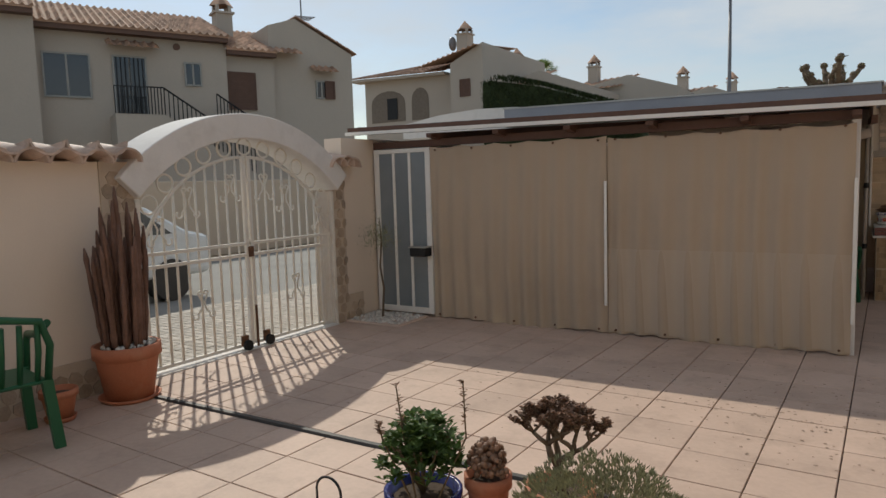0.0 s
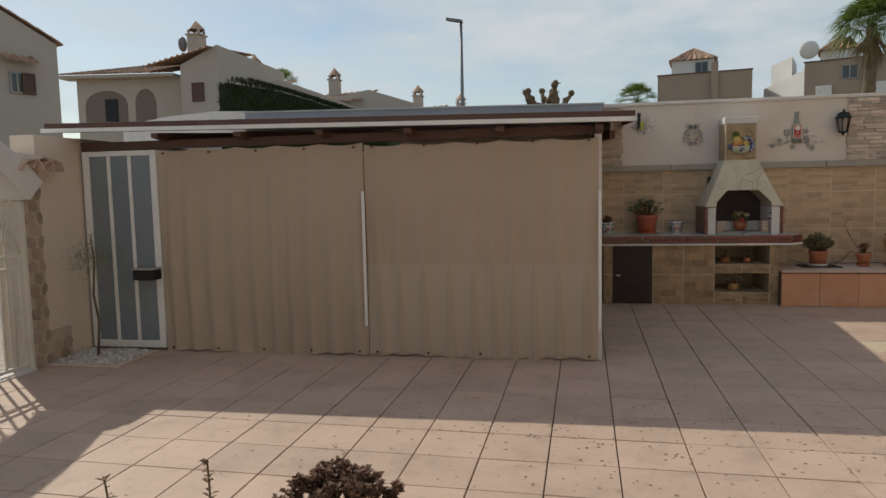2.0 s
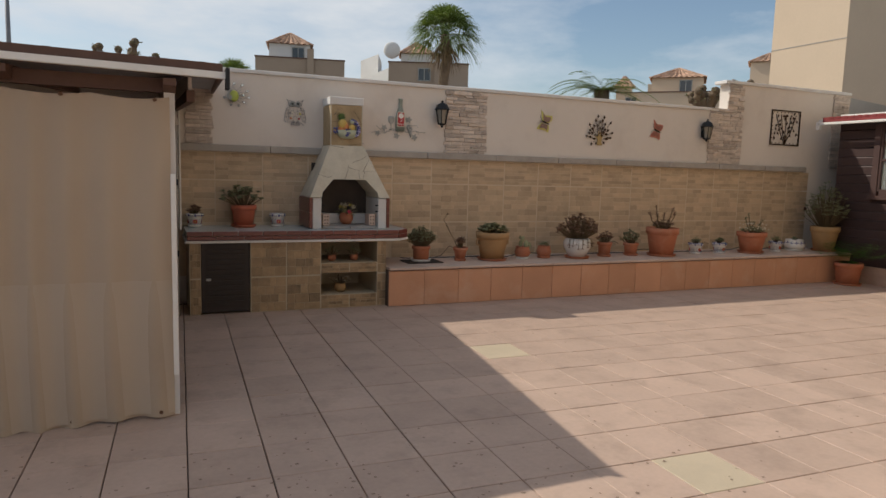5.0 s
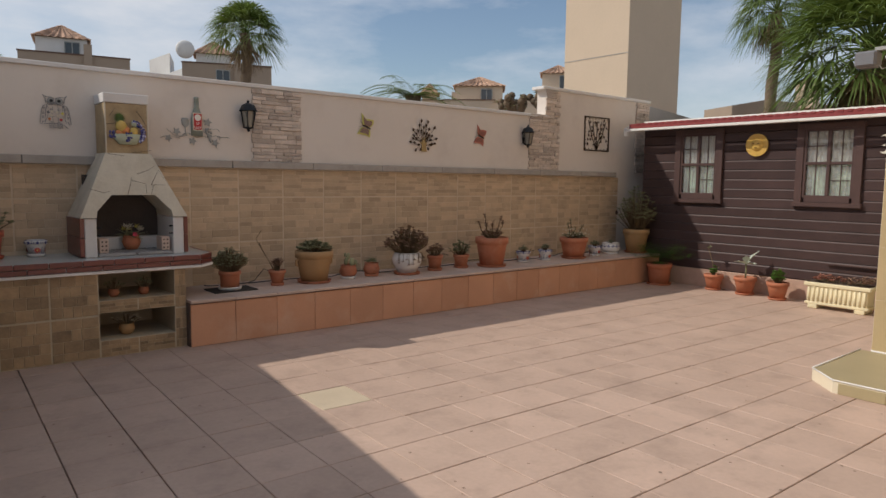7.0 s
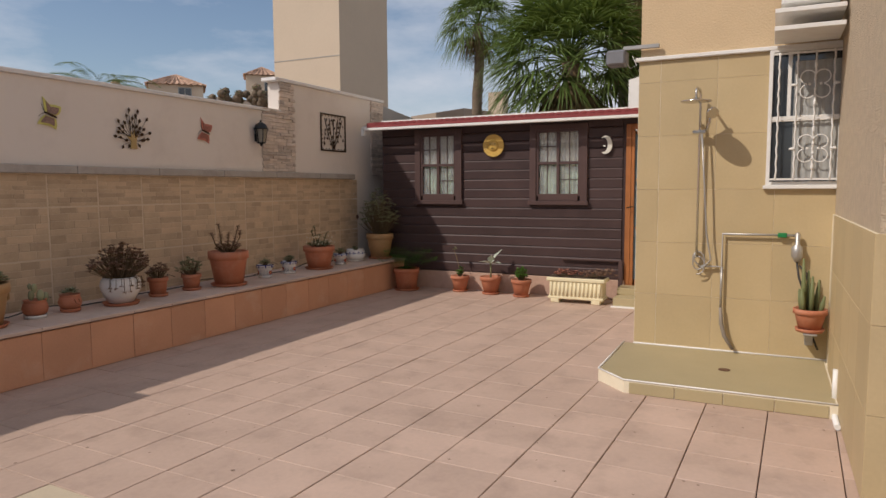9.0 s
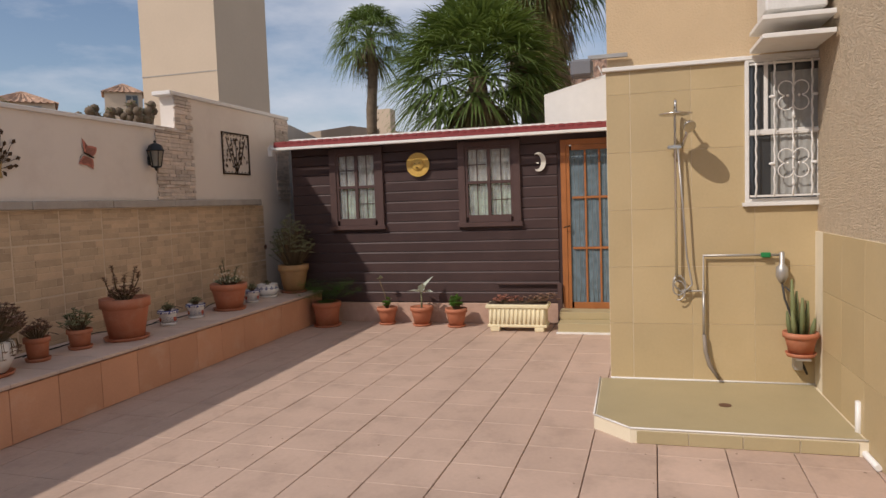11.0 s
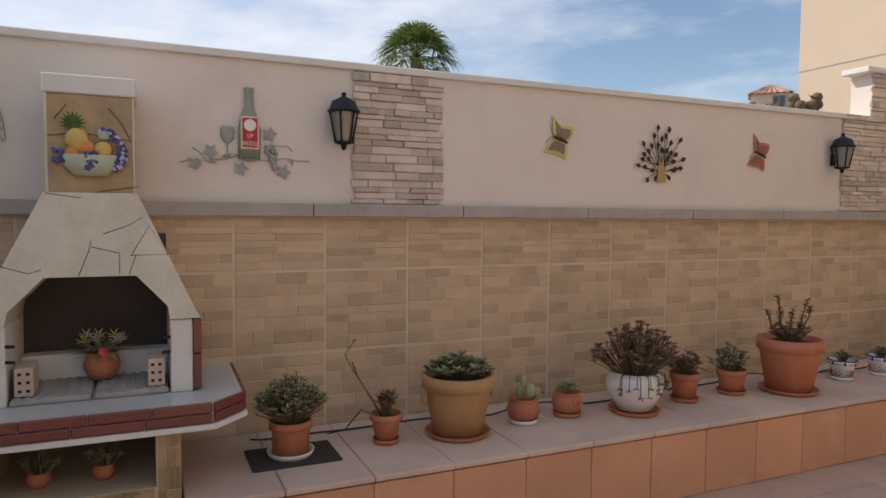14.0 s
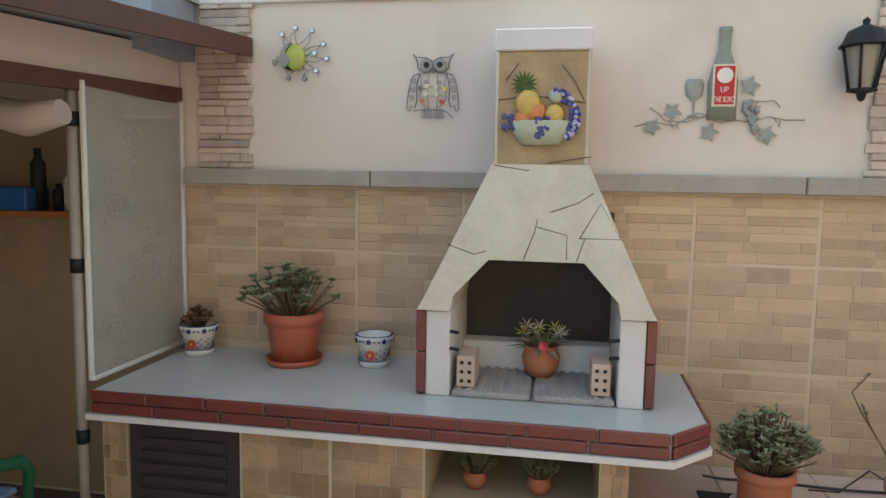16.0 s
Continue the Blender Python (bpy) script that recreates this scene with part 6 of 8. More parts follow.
# ---- cabin windows, door, ornaments ----
def cab_window(y0, y1, z0, z1):
    w = thing("window", (CX, y0, z0), "brown framed cabin window with printed curtains", "window", "cabin windows")
    W, H = y1 - y0, z1 - z0
    for nm, b in (("casing", (-0.03, -0.10, -0.10, 0.03, 0.0, H + 0.07)), ("casing", (-0.03, W, -0.10, 0.03, W + 0.10, H + 0.07)), ("sill", (-0.045, -0.12, -0.125, 0.03, W + 0.12, -0.065)), ("casing", (-0.028, -0.0, H, 0.03, W, H + 0.07)), ("frame", (-0.015, 0.0, 0, 0.04, 0.035, H)), ("frame", (-0.015, W - 0.035, 0, 0.04, W, H)), ("frame", (-0.015, 0.035, -0.064, 0.04, W - 0.035, 0.035)), ("frame", (-0.015, 0.035, H - 0.035, 0.04, W - 0.035, H)), ("mullion", (-0.02, W / 2 - 0.022, 0.035, 0.04, W / 2 + 0.022, H - 0.035)), ("rail", (-0.018, 0.035, H * 0.5 - 0.02, 0.04, W / 2 - 0.022, H * 0.5 + 0.02)), ("rail", (-0.018, W / 2 + 0.022, H * 0.5 - 0.02, 0.04, W - 0.035, H * 0.5 + 0.02))):
        bm = NB()
        bx(bm, b[0], b[1], b[2], b[3], b[4], b[5], 0.003)
        part(nm, bm, M_TRIM, w)
    for f in (0.25, 0.75):
        bm = NB()
        bx(bm, 0.0, W * f - 0.006, 0.035, 0.012, W * f + 0.006, H - 0.035)
        part("glazing_bar", bm, M_TRIM, w)
        bm = NB()
        bx(bm, 0.0, min(W * f - W * 0.19, W * f + W * 0.19), H * f - 0.006, 0.012, W * f + W * 0.19, H * f + 0.006)
        part("glazing_bar", bm, M_TRIM, w)
    bm = NB()
    bx(bm, 0.012, 0.035, 0.035, 0.016, W - 0.035, H - 0.035)
    gl = mat("cabin_glass", (0.9, 0.9, 0.9), 0.03, spec=0.8, bump=0, alpha=0.12)
    part("pane", bm, gl, w)
    for z_a, z_b, m in ((0.5 * H, H, M_CURT), (0.0, 0.52 * H, M_CURTG)):
        bm = NB()
        pr = None
        for i in range(61):
            y = W * i / 60
            x = 0.075 + 0.012 * math.sin(i * 1.1) + (0.01 if m is M_CURT else 0)
            c = [bm.verts.new((x, y, z_a)), bm.verts.new((x, y, z_b))]
            if pr:
                bm.faces.new((pr[0], c[0], c[1], pr[1])).smooth = True
            pr = c
        part("curtain", bm, m, w, fix=False)


cab_window(8.54, 9.15, 1.44, 2.40)
cab_window(6.60, 7.25, 1.44, 2.39)
dr = thing("cabin_door", (CX - 0.01, 5.97, 0.20), "orange varnished glazed door with gauzy grey curtain", "door")
for nm, b in (("frame", (0, -0.07, 0, 0.05, 0, 2.22)), ("frame", (0, -0.80, 0, 0.05, -0.73, 2.22)), ("frame", (0, -0.73, 2.15, 0.05, -0.07, 2.22)), ("stile", (0.005, -0.115, 0, 0.045, -0.073, 2.147)), ("stile", (0.005, -0.727, 0, 0.045, -0.66, 2.147)), ("rail", (0.005, -0.66, 0, 0.045, -0.14, 0.09)), ("rail", (0.005, -0.66, 2.08, 0.045, -0.14, 2.147)), ("glazing_bar", (0.008, -0.325, 0.09, 0.03, -0.300, 2.08)), ("glazing_bar", (0.008, -0.505, 0.09, 0.03, -0.48, 2.08)), ("glazing_bar", (0.006, -0.66, 0.79, 0.032, -0.14, 0.82)), ("glazing_bar", (0.006, -0.66, 1.45, 0.032, -0.14, 1.48))):
    bm = NB()
    bx(bm, *b[:3], *b[3:], 0.003)
    part(nm, bm, M_DOORW, dr)
bm = NB()
bx(bm, 0.034, -0.66, 0.09, 0.038, -0.115, 2.08)
part("curtain", bm, M_CURTB, dr)
for i in range(9):
    bm = NB()
    tube(bm, [(0.034, -0.17 - i * 0.055 + 0.012 * math.sin(z * 3 + i), 0.09 + z * 0.245) for z in range(9)], 0.005, 5)
    part("curtain_fold", bm, M_FROST, dr)
bm = NB()
tube(bm, [(0, -0.10, 1.10), (-0.05, -0.10, 1.10), (-0.05, -0.03, 1.08)], 0.009, 8)
part("handle", bm, M_BRONZE, dr)
st = thing("door_steps", (9.50, 5.98, 0), "two low tiled steps before the cabin door", "steps")
for k, (xa, zz, za) in enumerate(((0.0, 0.125, 0.0), (0.30, 0.215, 0.125))):
    bm = NB()
    bx(bm, xa, -1.05, za, 0.62, 0.0 + 0.01 * k, zz, 0.004)
    part("step", bm, M_PLATF, st)
bm = NB()
bx(bm, -0.04, -1.05, 0.0, 0.0, 0.02, 0.022, 0.003)
part("step_edge", bm, M_WPAINT, st)
t = thing("sun_ornament", (CX - 0.012, 7.914, 2.193), "gilded ceramic sun face on the cabin wall", "wall decoration")
bm = NB()
tube(bm, [(0, 0, 0), (-0.02, 0, 0)], 0.165, 32)
part("disc", bm, M_GOLD, t)
bm = NB()
ball(bm, (-0.015, 0, 0), 0.09, 20, (0.45, 1, 1))
part("face", bm, M_GOLD, t)
for i in range(16):
    a = math.tau * i / 16
    bm = NB()
    leaf(bm, (-0.022, 0.09 * math.cos(a), 0.09 * math.sin(a)), (0, math.cos(a), math.sin(a)), (-1, 0, 0), 0.07, 0.035, -0.4)
    part("ray", bm, M_GOLD, t)
for y, z, w in ((0.035, 0.02, 0.02), (-0.035, 0.02, 0.02), (0, -0.04, 0.028)):
    bm = NB()
    bx(bm, -0.062, y - w / 2, z - 0.005, -0.045, y + w / 2, z + 0.004)
    part("feature", bm, M_BRONZE, t)
t = thing("moon_ornament", (CX - 0.012, 6.25, 2.15), "pale ceramic crescent moon face on the cabin wall", "wall decoration")
bm = NB()
o_, i_ = [], []
for k in range(17):
    a = radians(-115 + 230 * k / 16)
    o_.append((0, -0.125 * math.cos(a) * 0.75, 0.125 * math.sin(a)))
    i_.append((0, 0.03 - 0.10 * math.cos(a) * 0.62, 0.10 * math.sin(a)))
slab(bm, o_ + list(reversed(i_)), (-0.022, 0, 0))
part("crescent", bm, M_MOON, t)
bm = NB()
slab(bm, [(-0.0225, 0.0, 0.0), (-0.0225, 0.035, -0.015), (-0.0225, 0.0, -0.03)], (-0.008, 0, 0))
part("nose", bm, M_MOON, t)
t = thing("cabin_ledge", (CX - 0.012, 5.96, 0), "brown weathered boards low on the cabin wall", "board")
for b in ((-0.03, 0.08, 0.53, 0.0, 0.90, 0.55), (-0.05, 0.02, 0.0, -0.02, 0.08, 0.55)):
    bm = NB()
    bx(bm, *b, 0.004)
    part("board", bm, M_TRIM, t)

# ---- house window, shower, pipes ----
w = thing("window", (HX, 3.56, 1.60), "white framed window behind a white wrought grille", "window")
W, H = 0.62, 1.07
for nm, b in (("frame", (-0.03, -0.03, -0.03, 0.0, 0.0, H + 0.03)), ("frame", (-0.03, W, -0.03, 0.0, W + 0.03, H + 0.03)), ("frame", (-0.03, 0, H, 0.0, W, H + 0.03)), ("window_sill", (-0.05, -0.05, -0.06, 0.0, W + 0.05, -0.03)), ("frame", (-0.03, 0, -0.03, 0.0, W, 0)), ("rail", (-0.018, 0.0, 0.50, 0.0, W, 0.545)), ("sash", (-0.012, 0.10, 0, 0, 0.13, 0.5)), ("sash", (-0.012, 0.48, 0.545, 0, 0.51, H))):
    bm = NB()
    bx(bm, *b[:3], *b[3:], 0.003)
    part(nm, bm, M_WPAINT, w)
bm = NB()
bx(bm, -0.005, 0, 0, -0.001, W, H)
part("pane", bm, M_GLASSD, w)
bm = NB()
pr = None
for i in range(41):
    c = [bm.verts.new((-0.008 - 0.003 * math.sin(i * 1.3), 0.04 + 0.42 * i / 40, zz)) for zz in (0.03, H - 0.08)]
    if pr:
        bm.faces.new((pr[0], c[0], c[1], pr[1])).smooth = True
    pr = c
part("curtain", bm, mat("grey_net_curtain", (0.36, 0.36, 0.34), 0.9, var=0.12, scale=16), w, fix=False)
for i in range(5):
    bm = NB()
    y = 0.045 + i * 0.1325
    tube(bm, [(-0.06 + 0.003 * math.cos(k * 1.6), y + 0.003 * math.sin(k * 1.6), 0.01 + k * (H - 0.02) / 36) for k in range(37)], 0.008, 5)
    part("grille_bar", bm, M_WPAINT, w)
for z in (0.02, 0.52, H - 0.02):
    bm = NB()
    bx(bm, -0.062, 0.0, z - 0.008, -0.052, W, z + 0.008)
    part("grille_rail", bm, M_WPAINT, w)
for zc in (0.27, 0.79):
    bm = NB()
    for q in range(4):
        a0 = q * math.pi / 2 + math.pi / 4
        cx, cz = 0.31 + 0.075 * math.cos(a0), zc + 0.08 * math.sin(a0)
        tube(bm, [(-0.068, cx + 0.055 * math.cos(a0 - 2.2 + 4.4 * k / 14), cz + 0.055 * math.sin(a0 - 2.2 + 4.4 * k / 14)) for k in range(15)], 0.005, 5)
        a1 = q * math.pi / 2
        ball(bm, (-0.068, 0.31 + 0.15 * math.cos(a1), zc + 0.15 * math.sin(a1)), 0.015, 8, (0.6, 0.8 + abs(math.cos(a1)), 0.8 + abs(math.sin(a1))))
        ball(bm, (-0.068, 0.31 + 0.04 * math.cos(a1), zc + 0.04 * math.sin(a1)), 0.011, 8, (0.6, 1, 1))
    part("scroll", bm, M_WPAINT, w)
sh = thing("shower", (HX - 0.012, 4.74, 0), "chrome outdoor shower column with rain head and hose", "shower")
bm = NB()
tube(bm, [(-0.06, 0, 0.95), (-0.06, 0, 2.28), (-0.07, 0, 2.36), (-0.13, 0.0, 2.39), (-0.27, 0.01, 2.39), (-0.32, 0.01, 2.37), (-0.33, 0.01, 2.30)], 0.011, 10)
part("riser", bm, M_CHROME, sh)
bm = NB()
lathe(bm, [(0, 0), (0.120, 0.002), (0.125, 0.010), (0.07, 0.017), (0.02, 0.035), (0, 0.035)], 28, (-0.33, 0.01, 2.265))
part("rain_head", bm, M_CHROME, sh)
bm = NB()
tube(bm, [(-0.06, -0.05, 2.03), (-0.09, -0.08, 2.12), (-0.13, -0.10, 2.20)], [0.012, 0.012, 0.014], 8)
tube(bm, [(-0.12, -0.10, 2.20), (-0.145, -0.11, 2.185)], 0.048, 14)
part("hand_shower", bm, M_CHROME, sh)
bm = NB()
bx(bm, -0.085, -0.05, 2.02, -0.035, 0.06, 2.055, 0.008)
bx(bm, -0.05, -0.012, 0.97, 0.0, 0.012, 1.0)
bx(bm, -0.05, -0.012, 2.10, 0.0, 0.012, 2.12)
part("slider", bm, M_CHROME, sh)
bm = NB()
tube(bm, [(-0.08, -0.02, 2.02), (-0.08, -0.05, 1.6), (-0.07, -0.08, 1.15), (-0.06, -0.12, 0.92), (-0.05, -0.05, 0.84), (-0.05, 0.03, 0.92), (-0.06, 0.0, 1.0)], 0.008, 8)
tube(bm, [(-0.05, 0.05 * math.cos(k * 0.6) - 0.02, 0.93 + 0.07 * math.sin(k * 0.6) - 0.004 * k) for k in range(20)], 0.006, 6)
part("hose", bm, M_STEEL, sh)
wp = thing("water_pipe", (HX - 0.012, 4.53, 0), "exposed metal water pipe with green valve on the wall", "pipe")
bm = NB()
tube(bm, [(-0.03, 0.17, 0.86), (-0.03, 0.0, 0.86), (-0.03, 0.0, 1.15), (-0.03, -0.60, 1.15)], 0.011, 8)
tube(bm, [(-0.03, 0.0, 0.86), (-0.03, 0.0, 0.50)], 0.011, 8)
part("pipe", bm, M_STEEL, wp)
bm = NB()
tube(bm, [(-0.04, 0.0, 0.50), (-0.05, -0.01, 0.36), (-0.06, -0.04, 0.25), (-0.07, -0.11, 0.14)], [0.014, 0.018, 0.018, 0.014], 8)
part("spout_hose", bm, mat("grey_brown_hose", (0.25, 0.21, 0.17), 0.6), wp)
bm = NB()
bx(bm, -0.05, -0.50, 1.13, -0.01, -0.43, 1.17, 0.006)
part("valve", bm, M_GREENV, wp)
bm = NB()
lathe(bm, [(0, 0), (0.02, 0), (0.045, 0.05), (0.045, 0.12), (0.02, 0.15), (0.018, 0.24), (0, 0.25)], 14, (-0.05, -0.58, 0.93))
part("tap_meter", bm, M_STEEL, wp)
bm = NB()
tube(bm, [(-0.05, -0.58, 0.93), (-0.05, -0.60, 0.80), (-0.06, -0.66, 0.62), (-0.05, -0.68, 0.40), (-0.05, -0.76, 0.20)], 0.009, 7)
tube(bm, [(-0.05, -0.60, 0.90), (-0.07, -0.66, 0.84), (-0.06, -0.64, 0.70)], 0.007, 6)
part("black_hose", bm, M_RUBBER, wp)
t = thing("potted_cactus", (HX - 0.17, 3.84, 0.37), "columnar green cactus in a clay pot on a bracket", "potted cactus")
pot(t, 0.12, 0.19, M_POT, base=0.7)
for x, y, H in ((0.0, 0.045, 0.60), (-0.02, -0.005, 0.46), (0.03, 0.015, 0.50), (0.02, -0.04, 0.43), (-0.04, 0.05, 0.36), (0.05, 0.06, 0.34), (-0.01, -0.07, 0.30)):
    bm = NB()
    tube(bm, [(x, y, 0.15), (x * 1.3, y * 1.2, 0.5 * (H + 0.15)), (x * 1.2, y * 1.4, H)], [0.018, 0.02, 0.008], 7)
    part("cactus_stem", bm, M_CACTG, t)
t = thing("pot_bracket", (HX - 0.012, 3.84, 0.24), "grey metal wall bracket under the cactus pot", "bracket")
bm = NB()
bx(bm, -0.28, -0.05, 0.115, 0.0, 0.05, 0.128, 0.003)
bx(bm, -0.10, -0.03, 0.0, 0.0, 0.03, 0.115, 0.004)
part("bracket", bm, M_STEEL, t)
t = thing("drain_grate", (6.45, 4.45, 0.101), "small round drain in the shower platform", "drain")
bm = NB()
tube(bm, [(0, 0, 0), (0, 0, 0.003)], 0.045, 16)
part("grate", bm, M_RUST, t)
t = thing("air_conditioner", (6.62, 3.72, 2.86), "white air conditioner unit on brackets above the window", "air conditioner")
bm = NB()
bx(bm, 0.0, 0.02, 0.08, 0.36, 0.42, 0.60, 0.012)
part("housing", bm, M_ACW, t)
bm = NB()
for k in range(9):
    tube(bm, [(-0.012, 0.22 + 0.02 * (k + 1) * math.cos(j * math.tau / 18), 0.34 + 0.02 * (k + 1) * math.sin(j * math.tau / 18)) for j in range(18)], 0.003, 4, closed=True)
part("fan_grille", bm, M_GREYM, t)
for z, m in ((0.0, M_WPAINT), (-0.13, M_WPAINT)):
    bm = NB()
    bx(bm, -0.10, -0.01, z, 0.44, 0.46, z + 0.035, 0.004)
    part("shelf", bm, m, t)
t = thing("flood_light", (HX - 0.02, 5.20, 2.80), "weathered flood light on a metal arm at the corner", "flood light")
bm = NB()
bx(bm, -0.03, -0.10, 0.0, 0.0, 0.22, 0.035, 0.004)
part("arm", bm, M_STEEL, t)
bm = NB()
bx(bm, -0.10, 0.18, -0.14, 0.06, 0.36, 0.0, 0.02)
part("lamp_head", bm, M_GREYM, t)
bm = NB()
tube(bm, [(0, 0.14, -0.05), (0, 0.10, -0.14), (0, 0.16, -0.16), (0, 0.22, -0.06)], 0.004, 5)
part("cable", bm, M_ACW, t)
t = thing("wall_pipe", (6.0, 3.715, 0.0), "white waste pipe running down the tiled side wall", "pipe")
bm = NB()
tube(bm, [(0, 0, 0.0), (0, 0, 0.30)], 0.02, 8)
tube(bm, [(-0.4, 0.01, 0.02), (0.9, 0.01, 0.02)], 0.02, 8)
part("pipe", bm, M_WPAINT, t)
t = thing("vent_panel", (4.487, 3.45, 1.15), "small white slotted vent on the corner wall", "vent")
bm = NB()
bx(bm, -0.012, -0.30, 0, 0.0, 0.20, 0.08, 0.003)
part("plate", bm, M_WPAINT, t)

# ---- inside the shed ----
t = thing("wall_shelf", (-1.6, 10.05, 1.55), "brown wooden shelf crowded with garage bottles", "shelf")
bm = NB()
bx(bm, 0, -0.12, 0, 1.42, 0.27, 0.03, 0.003)
part("board", bm, M_DOORW, t)
for i, (x, r, h, m, lab) in enumerate(((1.36, 0.035, 0.20, M_PWHITE, "white spray bottle"), (1.29, 0.028, 0.13, M_BLACK, "black spray can"), (1.18, 0.035, 0.30, M_BLACK, "tall dark tube"), (0.75, 0.05, 0.25, M_PWHITE, "white canister"), (0.5, 0.04, 0.22, M_LABEL, "red bottle"), (0.3, 0.05, 0.18, M_GREEN, "green tin"))):
    b = thing("bottle", (-1.6 + x, 10.02, 1.581), lab + " standing on the shed shelf", "bottle")
    bm = NB()
    lathe(bm, [(0, 0), (r, 0), (r, h * 0.75), (r * 0.5, h * 0.85), (r * 0.5, h), (0, h)], 14)
    part("body", bm, m, b)
b = thing("crate", (-0.55, 10.0, 1.581), "small blue plastic crate on the shed shelf", "crate")
bm = NB()
bx(bm, -0.14, -0.08, 0, 0.14, 0.08, 0.11, 0.006)
part("body", bm, M_BLUEP, b)
t = thing("rolled_canvas", (-0.75, 9.50, 2.02), "rolled up pale canvas tied under the beam", "rolled canvas")
bm = NB()
tube(bm, [(0.9, 0.0, -0.02), (0.75, 0.0, -0.05), (0.5, 0, 0.0), (0.25, 0, 0.03), (0.0, 0, 0.05), (-0.3, 0, 0.06)], [0.05, 0.07, 0.06, 0.055, 0.05, 0.05], 10)
part("roll", bm, M_CLOTH, t)
t = thing("vinyl_screen", (0.165, 9.60, CT + 0.02), "clear vinyl side screen in a white frame over the counter", "screen")
bm = NB()
bx(bm, 0.0, 0, 0, 0.004, 0.72, 1.22)
part("sheet", bm, M_CLEAR, t)
for nm, b in (("frame", (-0.006, -0.02, 0, 0.010, 0.0, 1.24)), ("frame", (-0.006, 0.0, -0.008, 0.010, 0.70, 0.012)), ("frame", (-0.006, 0.70, 0.0, 0.010, 0.725, 1.24))):
    bm = NB()
    bx(bm, *b, 0.002)
    part(nm, bm, M_WPAINT, t)
t = thing("canopy_pole", (0.12, 9.585, 0.0), "pale metal pole holding the side screen", "pole")
bm = NB()
tube(bm, [(0, 0, 0), (0, 0, 2.1)], 0.022, 10)
part("pole", bm, M_SILL, t)
for z in (0.62, 1.35, 1.95):
    bm = NB()
    tube(bm, [(0, 0, z), (0, 0, z + 0.06)], 0.027, 10)
    part("clamp", bm, M_BLACK, t)
chair((-0.30, 9.25, 0.001), 150, "dark green plastic chair with blue towel inside the shed")
t = thing("towel", (-0.30, 9.25, 0.437), "blue printed towel folded on the green chair", "towel")
bm = NB()
bx(bm, -0.22, -0.20, 0, 0.22, 0.20, 0.03, 0.012)
part("cloth", bm, M_TOWEL, t)

# ---- palms and trees beyond the walls ----
def fan(bm, p, d, L, rad, r, blades=34, droop=0.35, spread=2.9):
    """One fan leaf: a stalk of length L along d from p, and its blades."""
    d = d.normalized()
    side = d.cross(Vector((0, 0, 1)))
    if side.length < 0.05:
        side = Vector((1, 0, 0))
    side.normalize()
    up = side.cross(d).normalized()
    c = p + d * L + Vector((0, 0, -0.10 * L))
    tube(bm, [p, p + d * L * 0.5, c], [0.022, 0.016, 0.012], 4, ends=False)
    for k in range(blades):
        a = spread * (k / (blades - 1) - 0.5)
        w = d * math.cos(a) + side * math.sin(a) + up * r.uniform(-0.28, 0.16)
        q = c
        wd = 0.017 * rad / 0.8
        n = up
        prev = None
        for j in range(5):
            f = j / 4
            h = wd * (0.4 + 1.2 * f if f < 0.5 else 2.0 * (1 - f) * 1.0)
            s = w.cross(n).normalized() * h
            pos = c + w * rad * f + Vector((0, 0, -droop * rad * f ** 3 * r.uniform(0.8, 1.2)))
            cur = [bm.verts.new(pos + s), bm.verts.new(pos - s)]
            if prev:
                bm.faces.new((prev[0], cur[0], cur[1], prev[1]))
            prev = cur


def palm(loc, h, crown, n, lab, trunk=0.16, seed=1, low=-0.5, skirt=True, rad=None, droop=0.35, beard=0.0):
    t = thing("palm_tree", loc, lab, "palm tree", "palms")
    r = random.Random(seed)
    bm = NB()
    k = 16
    tube(bm, [(0.05 * math.sin(i), 0.04 * math.cos(i * 0.7), h * i / k) for i in range(k + 1)], [trunk * (1.25 - 0.35 * i / k + (0.08 if i % 2 else 0)) for i in range(k + 1)], 10)
    for i in range(int(h * 26)):
        a, z = r.uniform(0, 6.28), h * r.random()
        leaf(bm, (trunk * 0.95 * math.cos(a), trunk * 0.95 * math.sin(a), z), (math.cos(a), math.sin(a), 1.2), (0, 0, 1), 0.11, 0.08, 0.3)
    part("trunk", bm, M_BARK, t)
    bm = NB()
    rad = rad or crown * 0.55
    for i in range(n):
        a = i * 2.39996
        e = low + (1.45 - low) * ((i + 0.5) / n) ** 0.8
        d = Vector((math.cos(a) * math.cos(e), math.sin(a) * math.cos(e), math.sin(e)))
        fan(bm, Vector((0, 0, h)), d, crown - rad * 0.75, rad, r, droop=droop)
    tagged(part("crown", bm, M_PALM, t, fix=False), kind="stuff")
    if skirt:
        bm = NB()
        for i in range(n // 3):
            a = r.uniform(0, 6.28)
            fan(bm, Vector((0, 0, h)), Vector((math.cos(a) * 0.6, math.sin(a) * 0.6, -0.9)), crown * 0.3, rad * 0.8, r, 12, 0.5, 1.6)
        for i in range(int(beard * 1100)):
            a, z = r.uniform(0, 6.28), h - beard * r.random()
            q = 0.50 + 0.45 * r.random() * (1 - (h - z) / beard * 0.5)
            leaf(bm, (q * math.cos(a), q * math.sin(a), z), (0.3 * math.cos(a), 0.3 * math.sin(a), -1), (math.cos(a), math.sin(a), 0), r.uniform(0.4, 0.8), 0.03, 0.1)
        tagged(part("dry_skirt", bm, M_PALMD, t, fix=False), kind="stuff")
    return t


